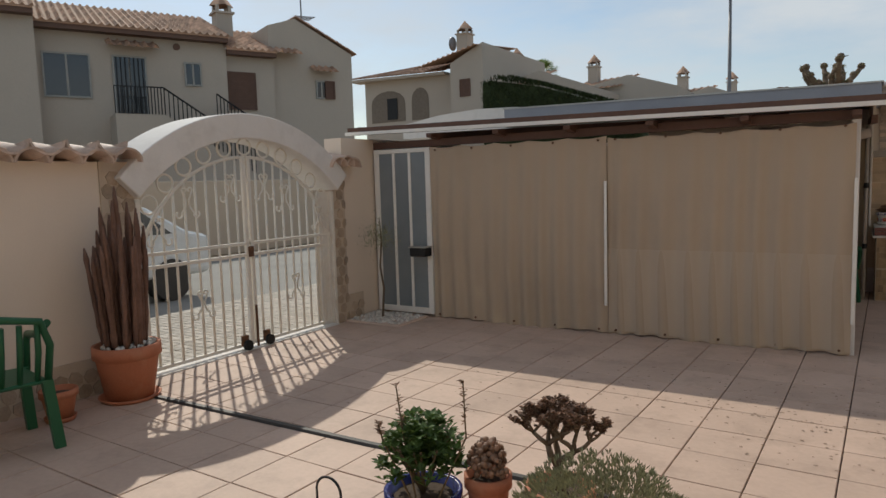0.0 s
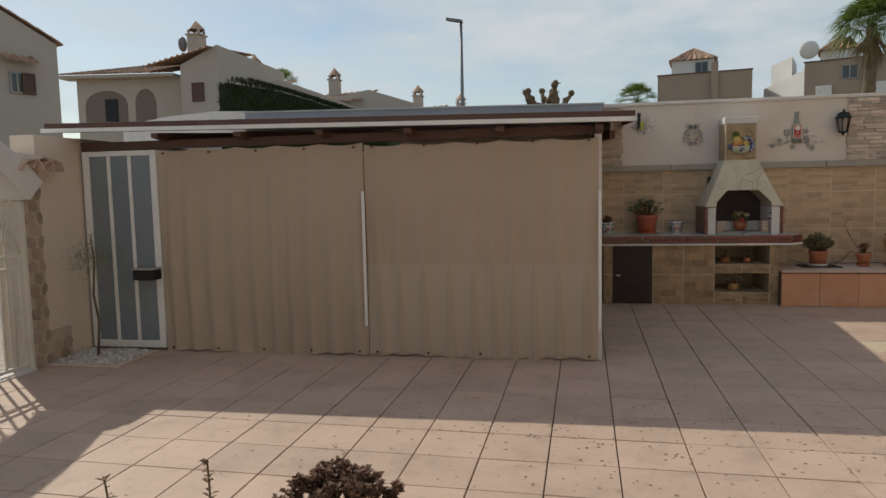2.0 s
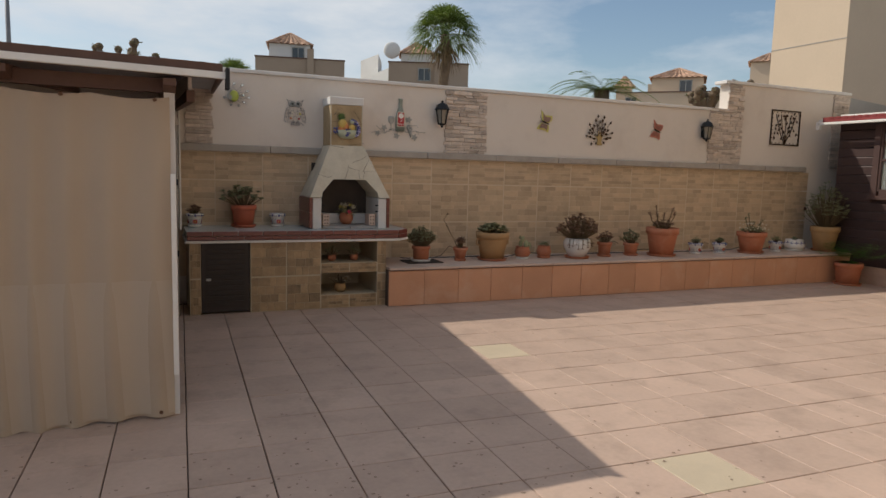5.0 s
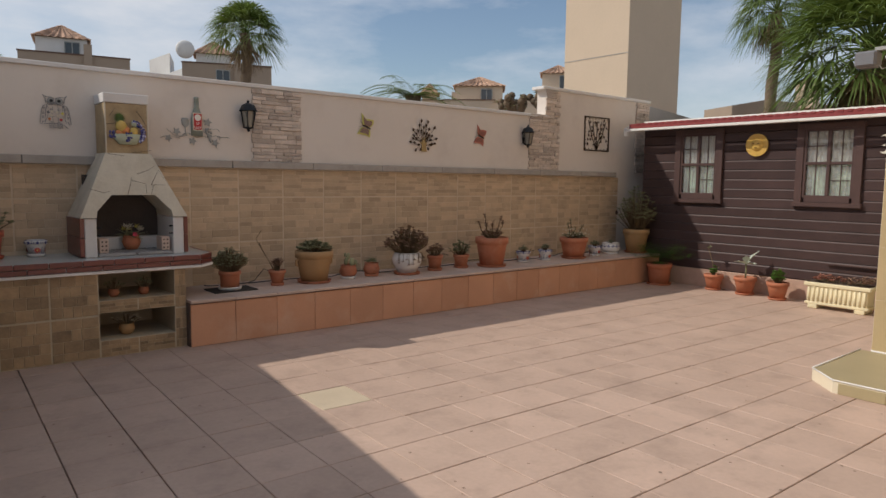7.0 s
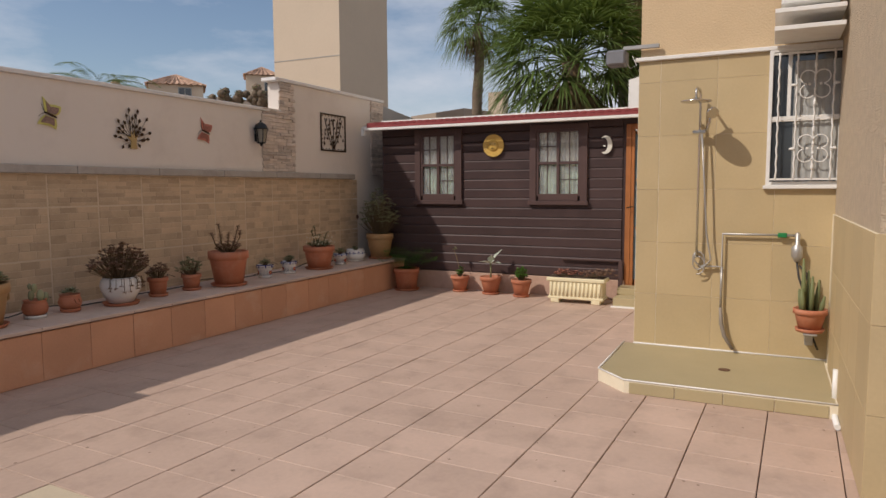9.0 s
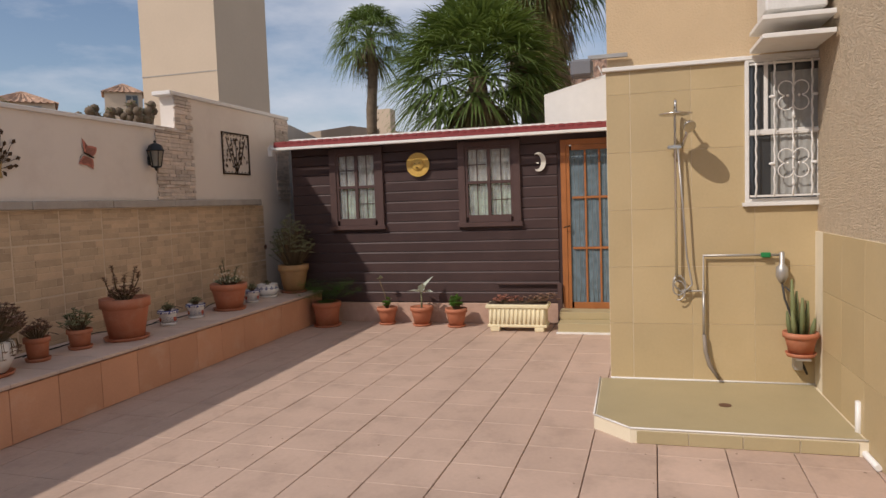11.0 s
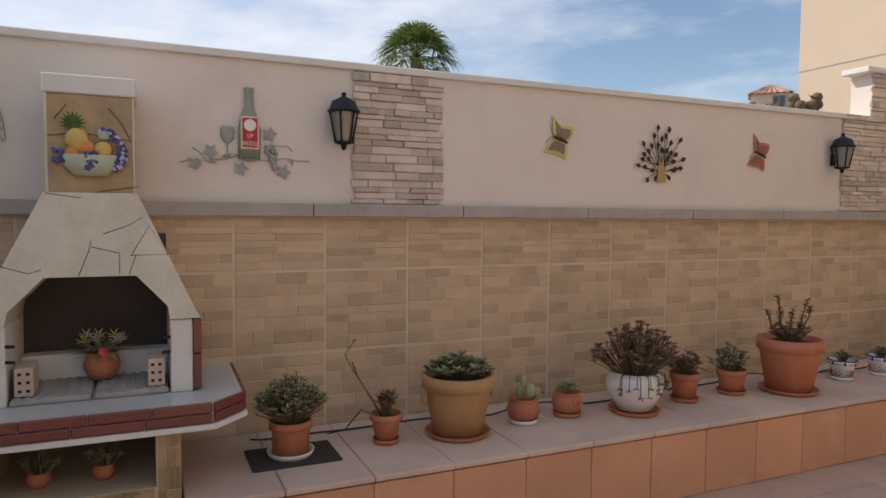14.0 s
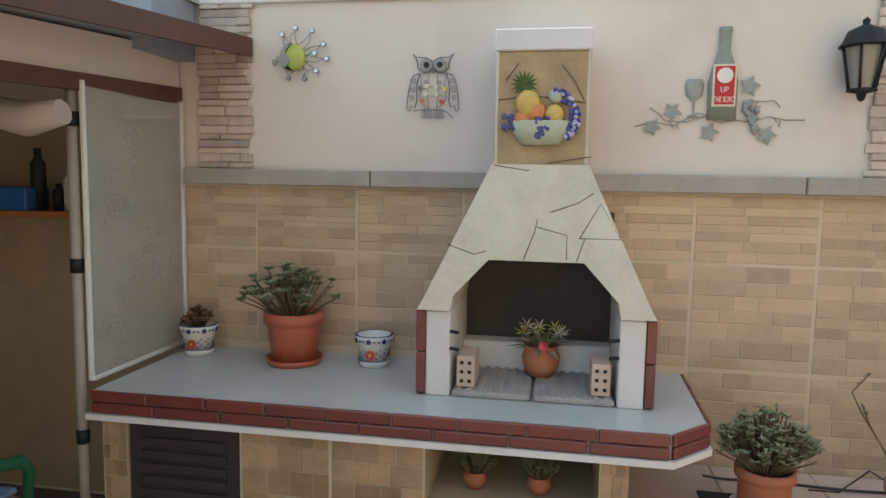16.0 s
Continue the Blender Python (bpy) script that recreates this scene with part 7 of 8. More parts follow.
def polar(cx, cy, az, dist):
    return cx + dist * math.cos(radians(az)), cy + dist * math.sin(radians(az))


C3, C12 = (-0.28, 1.40), (2.0, 5.65)
x, y = polar(1.79, 5.31, 12.0, 13.6)
palm((x, y, -0.1), 4.35, 1.95, 66, "dense fan palm rising behind the cabin", 0.2, 3, -0.6, True, 1.15)
x, y = polar(1.79, 5.31, 21.25, 20)
palm((x, y, -0.1), 6.75, 1.30, 26, "slender fan palm with hanging dead fronds behind the cabin", 0.15, 5, -0.75, True, 0.85, 0.7)
x, y = polar(1.79, 5.31, 6.6, 15.8)
palm((x, y, -0.1), 8.2, 2.3, 40, "tall fan palm with shaggy brown skirt behind the outbuilding", 0.42, 6, -1.1, True, 1.4, 0.6, 3.9)
x, y = polar(*C3, 67.3, 28)
palm((x, y, -0.1), 7.0, 1.45, 30, "fan palm standing between the white houses", 0.19, 8, -0.35, True, 1.0, 0.5)
x, y = polar(*C3, 83.9, 42)
palm((x, y, -0.1), 6.6, 1.4, 22, "small distant fan palm over the garden wall", 0.15, 9, -0.2, False)
x, y = polar(*C3, 113.5, 48)
palm((x, y, -0.1), 9.0, 1.4, 20, "small distant fan palm between the rooftops", 0.15, 10, -0.2, False)
# feathery date palm
x, y = polar(*C3, 54.8, 23)
t = thing("palm_tree", (x, y, -0.1), "short feathery date palm beyond the garden wall", "palm tree", "palms")
bm = NB()
tube(bm, [(0, 0, 0), (0, 0, 2.0), (0, 0, 4.35)], [0.25, 0.22, 0.24], 10)
part("trunk", bm, M_BARK, t)
bm = NB()
for i in range(26):
    a, e = i * 2.4, U(0.1, 1.3)
    d = Vector((math.cos(a), math.sin(a), 0))
    for k in range(26):
        f = (k + 1) / 26
        p = Vector((0, 0, 4.35)) + d * 1.9 * f * math.cos(e * 0.5) + Vector((0, 0, 1.5 * e * 0.8 * f - 1.2 * f * f))
        s = Vector((-d.y, d.x, 0))
        for q in (-1, 1):
            leaf(bm, p, s * q + d * 0.6 + Vector((0, 0, 0.1)), (0, 0, 1), 0.36 * (1 - 0.6 * f), 0.06, 0.1, 0.2)
tagged(part("crown", bm, M_PALM, t, fix=False), kind="stuff")
# pruned street trees
def pruned(loc, h, s, lab, seed):
    t = thing("tree", loc, lab, "tree", "pruned trees")
    r = random.Random(seed)
    bm, bl = NB(), NB()
    tube(bm, [(0, 0, 0), (0.05, 0, h * 0.5), (0, 0, h)], [0.2, 0.15, 0.14], 8)
    for i in range(7):
        a = math.tau * i / 7 + r.random() * 0.5
        p = Vector((0, 0, h - 0.1))
        d = Vector((math.cos(a), math.sin(a), 0.55)).normalized()
        pts = [p]
        for k in range(4):
            d = (d + Vector((r.uniform(-.4, .4), r.uniform(-.4, .4), r.uniform(0, .5)))).normalized()
            pts.append(pts[-1] + d * s * 0.28)
        tube(bm, pts, [0.10, 0.09, 0.075, 0.075, 0.06], 6)
        for k in range(2, 5):
            ball(bm, pts[k] + Vector((r.uniform(-.05, .05), 0, 0.03)), 0.10, 6)
            for j in range(8):
                b = r.uniform(0, 6.28)
                leaf(bl, pts[k], (math.cos(b), math.sin(b), r.uniform(0, 1)), (0, 0, 1), 0.16, 0.08, 0.3)
    part("trunk", bm, M_BARK, t)
    tagged(part("leaves", bl, M_SUCC, t), kind="stuff")


for az, di, h, s in ((91.2, 20, 3.75, 1.0), (94.6, 20, 3.4, 0.6)):
    x, y = polar(*C3, az, di)
    pruned((x, y, -0.1), h, s, "hard pruned street tree with knobbly limbs", int(az))
for az, di, h in ((44.0, 17.5, 3.5), (41.6, 17.5, 3.6)):
    x, y = polar(0.45, 3.6, az, di)
    pruned((x, y, -0.1), h, 0.55, "small pruned tree with stubby brown limbs", int(az * 7))
# hedge
t = thing("hedge", (-7.4, 14.0, -0.1), "tall clipped dark green hedge behind the shed roof", "hedge")
bm = NB()
slab(bm, [(0, 0, 0), (3.6, 0, 0), (3.6, 0, 2.9), (2.6, 0, 3.3), (1.4, 0, 3.7), (0.2, 0, 3.95), (0, 0, 3.9)], (0.2, 2.0, 0))
r = random.Random(2)
for i in range(16000):
    u, v = r.random() * 3.7, r.random()
    top = 4.0 - 0.34 * max(0, u - 0.6) if u > 0.2 else 3.9
    if r.random() < 0.75:
        p = (u, -0.03, v * top)
    else:
        p = (u + 0.2 * v, v * 1.9, top)
    if r.random() < 0.12:
        p = (0.0, v * 1.5, r.random() * 3.9)
    leaf(bm, p, (r.uniform(-1, 1), r.uniform(-1.2, 0.2), r.uniform(-.2, 1.2)), (0, 0, 1), 0.10, 0.03, 0.2)
part("foliage", bm, M_HEDGE, t)

# ---- street lamp ----
x, y = polar(*C3, 98.5, 25)
t = thing("street_lamp", (x, y, -0.1), "tall grey street lamp with a flat angled head", "street lamp")
bm = NB()
tube(bm, [(0, 0, 0), (0, 0, 7.85)], [0.09, 0.05], 8)
part("pole", bm, M_GREYM, t)
bm = NB()
slab(bm, [(0.06, -0.12, 7.80), (-0.55, -0.12, 7.92), (-0.55, 0.12, 7.92), (0.06, 0.12, 7.80)], (0, 0, 0.09))
part("lamp_head", bm, M_GREYM, t)

# ---- houses ----
def tiled(bm, a, b, c, d, pitch=0.24):
    """Rows of barrel tiles on the quad a-b (eaves), c-d (ridge, from b's side)."""
    a, b, c, d = map(Vector, (a, b, c, d))
    n = max(2, int((b - a).length / pitch))
    rows = max(2, int((d - a).length / 0.42))
    nrm = (b - a).cross(d - a).normalized()
    if nrm.z < 0:
        nrm = -nrm
    bm.faces.new([bm.verts.new(p) for p in (a, b, c, d)])
    for i in range(n):
        u = (i + 0.5) / n
        for j in range(rows):
            p0 = a.lerp(b, u).lerp(d.lerp(c, u), j / rows)
            p1 = a.lerp(b, u).lerp(d.lerp(c, u), min(1.0, (j + 1.12) / rows))
            s = (b - a).normalized() * pitch * 0.36 * (1 - 0.0)
            v = [bm.verts.new(q) for q in (p0 - s, p0 + nrm * 0.10, p0 + s, p1 - s * 0.9, p1 + nrm * 0.075, p1 + s * 0.9)]
            bm.faces.new((v[0], v[1], v[4], v[3]))
            bm.faces.new((v[1], v[2], v[5], v[4]))
            bm.faces.new((v[0], v[2], v[1]))


def wall_slab(h, pts, d, m, name="wall"):
    bm = NB()
    slab(bm, pts, d)
    return part(name, bm, m, h)


def hwindow(h, x0, x1, z0, z1, y=0.0, shut=False, grille=False):
    bm = NB()
    for b in ((x0 - 0.06, z0 - 0.06, x1 + 0.06, z0), (x0 - 0.06, z1, x1 + 0.06, z1 + 0.06), (x0 - 0.06, z0, x0, z1), (x1, z0, x1 + 0.06, z1)):
        bx(bm, b[0], y - 0.06, b[1], b[2], y, b[3])
    if not shut:
        bx(bm, (x0 + x1) / 2 - 0.03, y - 0.05, z0, (x0 + x1) / 2 + 0.03, y - 0.002, z1)
    w = part("window", bm, M_SHUT if shut else M_GREYR, h)
    bm = NB()
    bx(bm, x0, y - 0.03, z0, x1, y - 0.004, z1)
    if shut:
        for k in range(int((z1 - z0) / 0.09)):
            bx(bm, x0, y - 0.045, z0 + k * 0.09, x1, y - 0.03, z0 + k * 0.09 + 0.05)
    part("shutter" if shut else "pane", bm, M_SHUT if shut else M_GLASSD, w)
    if grille:
        for k in range(7):
            bm = NB()
            gx = x0 + (x1 - x0) * (k + 0.5) / 7
            bx(bm, gx - 0.012, y - 0.09, z0, gx + 0.012, y - 0.07, z1)
            part("grille_bar", bm, M_BLACK, w)


def chimney(h, x, y, z0, z1, s=0.32):
    bm = NB()
    bx(bm, x - s, y - s, z0, x + s, y + s, z1 - 0.6)
    bx(bm, x - s - 0.08, y - s - 0.08, z1 - 0.68, x + s + 0.08, y + s + 0.08, z1 - 0.6)
    for a in (-1, 1):
        for b in (-1, 1):
            bx(bm, x + a * (s - 0.08) - 0.06, y + b * (s - 0.08) - 0.06, z1 - 0.6, x + a * (s - 0.08) + 0.06, y + b * (s - 0.08) + 0.06, z1 - 0.35)
    part("chimney", bm, M_HOUSEA, h)
    bm = NB()
    lathe(bm, [(s * 1.5, z1 - 0.35), (0, z1 + 0.25)], 4, (x, y, 0))
    part("chimney_cap", bm, M_ROOFT, h)


K = 1.44
ZK = lambda z: 1.47 + K * (z - 1.47)
h = thing("house", (-20.7, 15.75, -0.1), "cream two-storey terraced house with tiled roof across the street", "house", rz=65)
for u0, u1, ze, y in ((-9.0, -2.92, 5.56, -0.8), (-2.92, 1.30, 5.42, 0.0), (1.30, 2.6, 5.18, 0.25)):
    wall_slab(h, [(u0 * K, y, 0), (u1 * K, y, 0), (u1 * K, y, ZK(ze)), (u0 * K, y, ZK(ze))], (0, 7.0, 0), M_HOUSEA)
    bm = NB()
    tiled(bm, (u0 * K - 0.1, y - 0.45, ZK(ze) - 0.02), (u1 * K + (0.1 if u1 < 2 else 1.1), y - 0.45, ZK(ze) - 0.02), (u1 * K + (0.1 if u1 < 2 else 1.1), y + 3.6, ZK(ze) + 1.5), (u0 * K, y + 3.6, ZK(ze) + 1.5))
    part("roof", bm, M_ROOFT, h)
    bm = NB()
    bx(bm, u0 * K, y - 0.40, ZK(ze) - 0.22, u1 * K, y, ZK(ze) - 0.06)
    part("eaves", bm, M_SHUT, h)
    bm = NB()
    bx(bm, u0 * K, y - 0.44, ZK(ze) - 0.07, u1 * K, y + 0.3, ZK(ze) + 0.0)
    part("eaves_board", bm, M_ROOFT, h)
wall_slab(h, [(2.55 * K, 0.5, 0), (5.0 * K, 0.5, 0), (5.0 * K, 0.5, ZK(5.36)), (3.33 * K, 0.5, ZK(6.2)), (2.55 * K, 0.5, ZK(5.95))], (0, 7.0, 0), M_HOUSEA)
bm = NB()
tiled(bm, (3.33 * K, 0.4, ZK(6.25)), (3.33 * K, 7.5, ZK(6.25)), (5.15 * K, 7.5, ZK(5.36)), (5.15 * K, 0.4, ZK(5.36)))
part("roof", bm, M_ROOFT, h)
hwindow(h, -2.76 * K, -1.87 * K, ZK(3.82), ZK(4.75))
hwindow(h, 0.29 * K, 0.62 * K, ZK(4.22), ZK(4.72))
hwindow(h, 1.36 * K, 2.05 * K, ZK(3.7), ZK(4.59), 0.25, shut=True)
hwindow(h, 3.9 * K, 4.15 * K, ZK(4.1), ZK(4.52), 0.5)
hwindow(h, 4.17 * K, 4.38 * K, ZK(4.1), ZK(4.52), 0.46, shut=True)
hwindow(h, -1.33 * K, -0.66 * K, ZK(3.37), ZK(4.77), grille=True)
for u0, u1, z, y in ((-1.5, -0.35, 4.98, 0.0), (3.7, 4.45, 4.78, 0.5)):
    bm = NB()
    tiled(bm, (u0 * K, y - 0.5, ZK(z)), (u1 * K, y - 0.5, ZK(z)), (u1 * K, y, ZK(z) + 0.25), (u0 * K, y, ZK(z) + 0.25))
    part("canopy", bm, M_ROOFT, h)
chimney(h, 1.75 * K, 2.5, ZK(5.7), ZK(6.9))
bm = NB()
tube(bm, [(0.1 * K, -0.05, ZK(5.11)), (0.1 * K, 0.0, ZK(5.11))], 0.12, 12)
part("vent", bm, M_SHUT, h)
bm = NB()
tube(bm, [(3.95 * K, 2.0, ZK(5.6)), (3.95 * K, 2.0, ZK(7.2))], 0.03, 6)
for k in range(5):
    tube(bm, [(3.95 * K - 0.3 + 0.0 * k, 1.7 + 0.15 * k, ZK(6.5)), (3.95 * K + 0.5, 1.7 + 0.15 * k, ZK(6.52))], 0.015, 5)
part("aerial", bm, M_GREYM, h)
ZL = ZK(3.36)
bm = NB()
bx(bm, -1.5 * K, -1.4, 0, -0.45 * K, 0, ZL)
part("landing", bm, M_HOUSEA, h)
for sgn, ua, ub in ((1, -0.45, 1.6), (-1, 0.9, 2.7)):
    za, zb = (ZL, ZL - 2.0) if sgn == 1 else (ZL + 0.0, ZL - 1.7)
    y = -1.4 if sgn == 1 else -0.55
    bm = NB()
    slab(bm, [(ua * K, y, za), (ub * K, y, zb), (ub * K, y, 0), (ua * K, y, 0)], (0, 0.9, 0))
    part("stair", bm, M_HOUSEA, h)
    for k in range(22):
        f = k / 21
        bm = NB()
        px, pz = (ua + (ub - ua) * f) * K, za + (zb - za) * f
        bx(bm, px - 0.015, y - 0.02, pz, px + 0.015, y + 0.01, pz + 0.85)
        part("baluster", bm, M_BLACK, h)
    bm = NB()
    tube(bm, [(ua * K, y, za + 0.87), (ub * K, y, zb + 0.87)], 0.03, 6)
    part("handrail", bm, M_BLACK, h)
for k in range(16):
    bm = NB()
    px = (-1.5 + 1.05 * k / 15) * K
    bx(bm, px - 0.015, -1.42, ZL, px + 0.015, -1.39, ZL + 0.87)
    part("baluster", bm, M_BLACK, h)
bm = NB()
bx(bm, -1.5 * K, -1.43, ZL + 0.86, -0.45 * K, -1.38, ZL + 0.9)
part("handrail", bm, M_BLACK, h)

# low wall and the white car in the street
t = thing("boundary_wall", (-13.8, 4.0, -0.12), "cream boundary wall across the street", "wall")
bm = NB()
bx(bm, -0.2, -6, 0, 0, 16, 1.9, 0.02)
part("wall", bm, M_FARCREAM, t)
t = thing("car", (-9.6, 5.2, -0.10), "white parked hatchback in the street outside the gate", "car")
bm = NB()
prof = [(-2.0, 0.35), (-2.0, 0.85), (-1.2, 0.98), (-0.5, 1.42), (0.9, 1.45), (1.6, 1.05), (2.0, 0.95), (2.0, 0.35)]
slab(bm, [(-0.85, a, z) for a, z in prof], (1.7, 0, 0))
b = part("body", bm, M_CARB, t)
md = b.modifiers.new("bevel", "BEVEL")
md.width, md.segments = 0.10, 3
bm = NB()
slab(bm, [(0.852, a, z) for a, z in ((-1.0, 1.0), (-0.45, 1.34), (0.8, 1.37), (1.3, 1.02))], (0.006, 0, 0))
part("side_window", bm, M_GLASSD, t)
for y in (-1.25, 1.25):
    bm = NB()
    tube(bm, [(0.62, y, 0.32), (0.88, y, 0.32)], 0.32, 18)
    wh = part("wheel", bm, M_RUBBER, t)

# terrace of white houses with arches, to the north-west
h = thing("house", (-28.4, 36.0, -0.1), "cream arched villa with low tiled roofs and chimneys", "house", rz=0)
zz = lambda z: 1.57 + 1.5 * (z - 1.47)
wall_slab(h, [(0.4, 0, 0), (7.6, 0, 0), (7.6, 0, zz(5.95)), (0.4, 0, zz(6.05))], (0, 8, 0), M_HOUSEA)
wall_slab(h, [(7.6, -1.0, 0), (9.8, -1.0, 0), (9.8, -1.0, zz(6.85)), (7.6, -1.0, zz(6.2))], (0, 9, 0), M_HOUSEA)
bm = NB()
tiled(bm, (-0.3, -0.7, zz(6.12)), (6.9, -0.7, zz(6.0)), (6.9, 5, zz(7.05)), (2.2, 5, zz(7.05)), 0.35)
part("roof", bm, M_ROOFT, h)
bm = NB()
slab(bm, [(-0.3, -0.6, zz(6.0)), (6.9, -0.6, zz(5.88)), (6.9, -0.6, zz(5.99)), (-0.3, -0.6, zz(6.11))], (0, 1.0, 0))
part("eaves", bm, M_HOUSEA, h)
bm = NB()
tiled(bm, (5.4, -1.3, zz(6.15)), (9.6, -1.4, zz(6.75)), (9.7, 4, zz(7.1)), (5.6, 4, zz(6.9)), 0.35)
part("roof", bm, M_ROOFT, h)
# arched loggia openings: flat slabs with the inner shade put into their colour
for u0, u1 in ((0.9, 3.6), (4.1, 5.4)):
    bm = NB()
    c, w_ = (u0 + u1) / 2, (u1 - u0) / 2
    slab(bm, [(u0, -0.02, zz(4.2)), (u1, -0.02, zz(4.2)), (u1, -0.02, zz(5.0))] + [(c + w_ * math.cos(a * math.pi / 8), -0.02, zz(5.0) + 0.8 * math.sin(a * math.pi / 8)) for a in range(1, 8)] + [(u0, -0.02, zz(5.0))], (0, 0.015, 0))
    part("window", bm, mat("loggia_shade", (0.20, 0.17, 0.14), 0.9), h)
bm = NB()
bx(bm, 2.2, -0.06, zz(4.3), 3.0, -0.03, zz(5.2))
part("door", bm, M_BLACK, h)
hwindow(h, 8.3, 8.9, zz(4.9), zz(5.5), -1.0, shut=True)
chimney(h, 6.4, 3.0, zz(6.9), zz(8.3), 0.4)
bm = NB()
ball(bm, (5.7, 2.6, zz(7.5)), 0.45, 12, (0.5, 0.8, 1))
part("satellite_dish", bm, M_GREYM, h)
for i, (x0, x1, za, zb, ch) in enumerate(((-18.6, -13.5, 5.75, 5.5, -17.4), (-13.5, -8.5, 5.2, 4.9, -13.6), (-8.5, -5.0, 4.5, 4.3, -9.0), (-6.0, -1.5, 4.2, 4.1, -5.6))):
    h = thing("house", (x0, 38.0 + 7 * i, -0.1), "distant cream terraced house with tiled roof and chimney", "house", "distant terrace")
    q = (38.0 + 7 * i) / 36
    w_ = (x1 - x0) * q * 1.1
    X = (x0 * q - x0)
    H = 1.5 + (zz(za) - 1.5) * q
    wall_slab(h, [(X, 0, 0), (X + w_, 0, 0), (X + w_, 0, H - 1.2), (X + w_ * 0.55, 0, H - 0.2), (X, 0, H - 0.9)], (0, 8, 0), M_HOUSEA)
    bm = NB()
    tiled(bm, (X - 0.3, -0.3, H - 1.0), (X + w_ * 0.5, -0.3, H - 0.9), (X + w_ * 0.55, 3, H + 0.2), (X - 0.3, 3, H), 0.4)
    part("roof", bm, M_ROOFT, h)
    chimney(h, X + 0.6, 2.5, H - 0.3, H + 1.6, 0.35)


def block(az0, az1, el, dist, c, top_az, top_el, apex_el, lab, m=None, left=None, depth=9.0):
    """A flat-roofed block spanning two bearings, with a hip-roofed turret."""
    mid = (az0 + az1) / 2
    cx, cy = polar(*c, mid, dist)
    h = thing("house", (cx, cy, -0.1), lab, "house", rz=mid - 90)
    hw = dist * math.tan(radians(abs(az0 - az1) / 2))
    Z = 1.68 + dist * math.tan(radians(el))
    wall_slab(h, [(-hw, 0, 0), (hw, 0, 0), (hw, 0, Z), (-hw, 0, Z)], (0, depth, 0), m or M_FARTAN)
    wall_slab(h, [(-hw - 0.05, -0.05, Z), (hw + 0.05, -0.05, Z), (hw + 0.05, -0.05, Z + 0.08), (-hw - 0.05, -0.05, Z + 0.08)], (0, 0.3, 0), M_SHUT, "parapet")
    bm = NB()
    bx(bm, hw * 0.15, -0.25, 0, hw * 0.3, 0, Z + 0.7)
    part("chimney", bm, m or M_FARTAN, h)
    a, b = (dist * math.tan(radians(mid - q)) for q in top_az)
    a, b = min(a, b), max(a, b)
    ZT = 1.68 + dist * math.tan(radians(top_el))
    ZA = 1.68 + dist * math.tan(radians(apex_el))
    wall_slab(h, [(a + 0.2, 1.0, Z - 0.5), (b - 0.2, 1.0, Z - 0.5), (b - 0.2, 1.0, ZT), (a + 0.2, 1.0, ZT)], (0, b - a - 0.4, 0), M_FARWHITE if not m else m)
    bm = NB()
    yb = 0.8 + (b - a)
    ap = ((a + b) / 2, 0.8 + (b - a) / 2, ZA)
    for p, q in (((a, 0.8, ZT), (b, 0.8, ZT)), ((b, 0.8, ZT), (b, yb, ZT)), ((a, yb, ZT), (a, 0.8, ZT)), ((b, yb, ZT), (a, yb, ZT))):
        e = Vector(ap)
        s = (Vector(q) - Vector(p)) * 0.02
        tiled(bm, p, q, e + s, e - s, 0.4)
    part("roof", bm, M_ROOFT, h)
    hwindow(h, (a + b) / 2 + 0.2, (a + b) / 2 + 1.0, Z + 0.2 if ZT - Z > 1.0 else Z - 1.2, ZT - 0.25 if ZT - Z > 1.0 else Z - 0.4, 1.0 if ZT - Z > 1.0 else 0.0)
    return h, hw, Z


block(75.3, 82.3, 8.6, 52, C3, (81.5, 77.8), 9.85, 10.95, "tan flat-roofed block with white hip-roofed turret")
h, hw, Z = block(65.2, 71.74, 8.7, 50, C3, (71.0, 68.0), 9.6, 10.7, "tan rear wall of a house with white side and turret")
wall_slab(h, [(-hw - 2.9, 4.5, 0), (-hw, 0.02, 0), (-hw, 0.02, Z - 0.4), (-hw - 2.9, 4.5, Z - 0.9)], (0, 4, 0), M_FARWHITE)
wall_slab(h, [(-hw - 2.4, 4.4, Z - 0.8), (-hw - 0.9, 2.2, Z - 0.8), (-hw - 0.9, 2.2, Z + 0.9), (-hw - 2.4, 4.4, Z + 0.7)], (0, 4, 0), M_FARWHITE)
for x_ in (hw * 0.55, hw * 0.8, -hw * 0.6):
    bm = NB()
    bx(bm, x_ - 0.45, -0.4, Z - 2.3, x_ + 0.45, 0, Z - 1.6, 0.03)
    part("air_conditioner", bm, M_ACW, h)
bm = NB()
ball(bm, (-hw + 0.2, 0.4, Z + 0.9), 0.6, 14, (1, 0.3, 1))
part("satellite_dish", bm, M_FARWHITE, h)
block(49.0, 53.2, 6.6, 60, C3, (53.4, 51.8), 7.2, 8.1, "cream house with hip roof and rooftop tank", M_FARCREAM)
block(43.0, 50.6, 6.9, 52, (0.45, 3.6), (49.9, 45.4), 8.2, 9.2, "cream rooftop terrace with small hip-roofed turret", M_FARCREAM)
block(39.2, 43.2, 7.0, 60, (0.45, 3.6), (42.6, 39.6), 9.2, 10.0, "white turret with clay hip roof behind the tower", M_FARCREAM)
h = thing("tower_block", (23.4, 19.8, -0.1), "plain cream tower block with a sloping roof edge", "building")
wall_slab(h, [(0, 0, 0), (3.7, 0, 0), (3.7, 0, 10.7), (0, 0, 11.7)], (0, 3.3, 0), M_FARCREAM)
bm = NB()
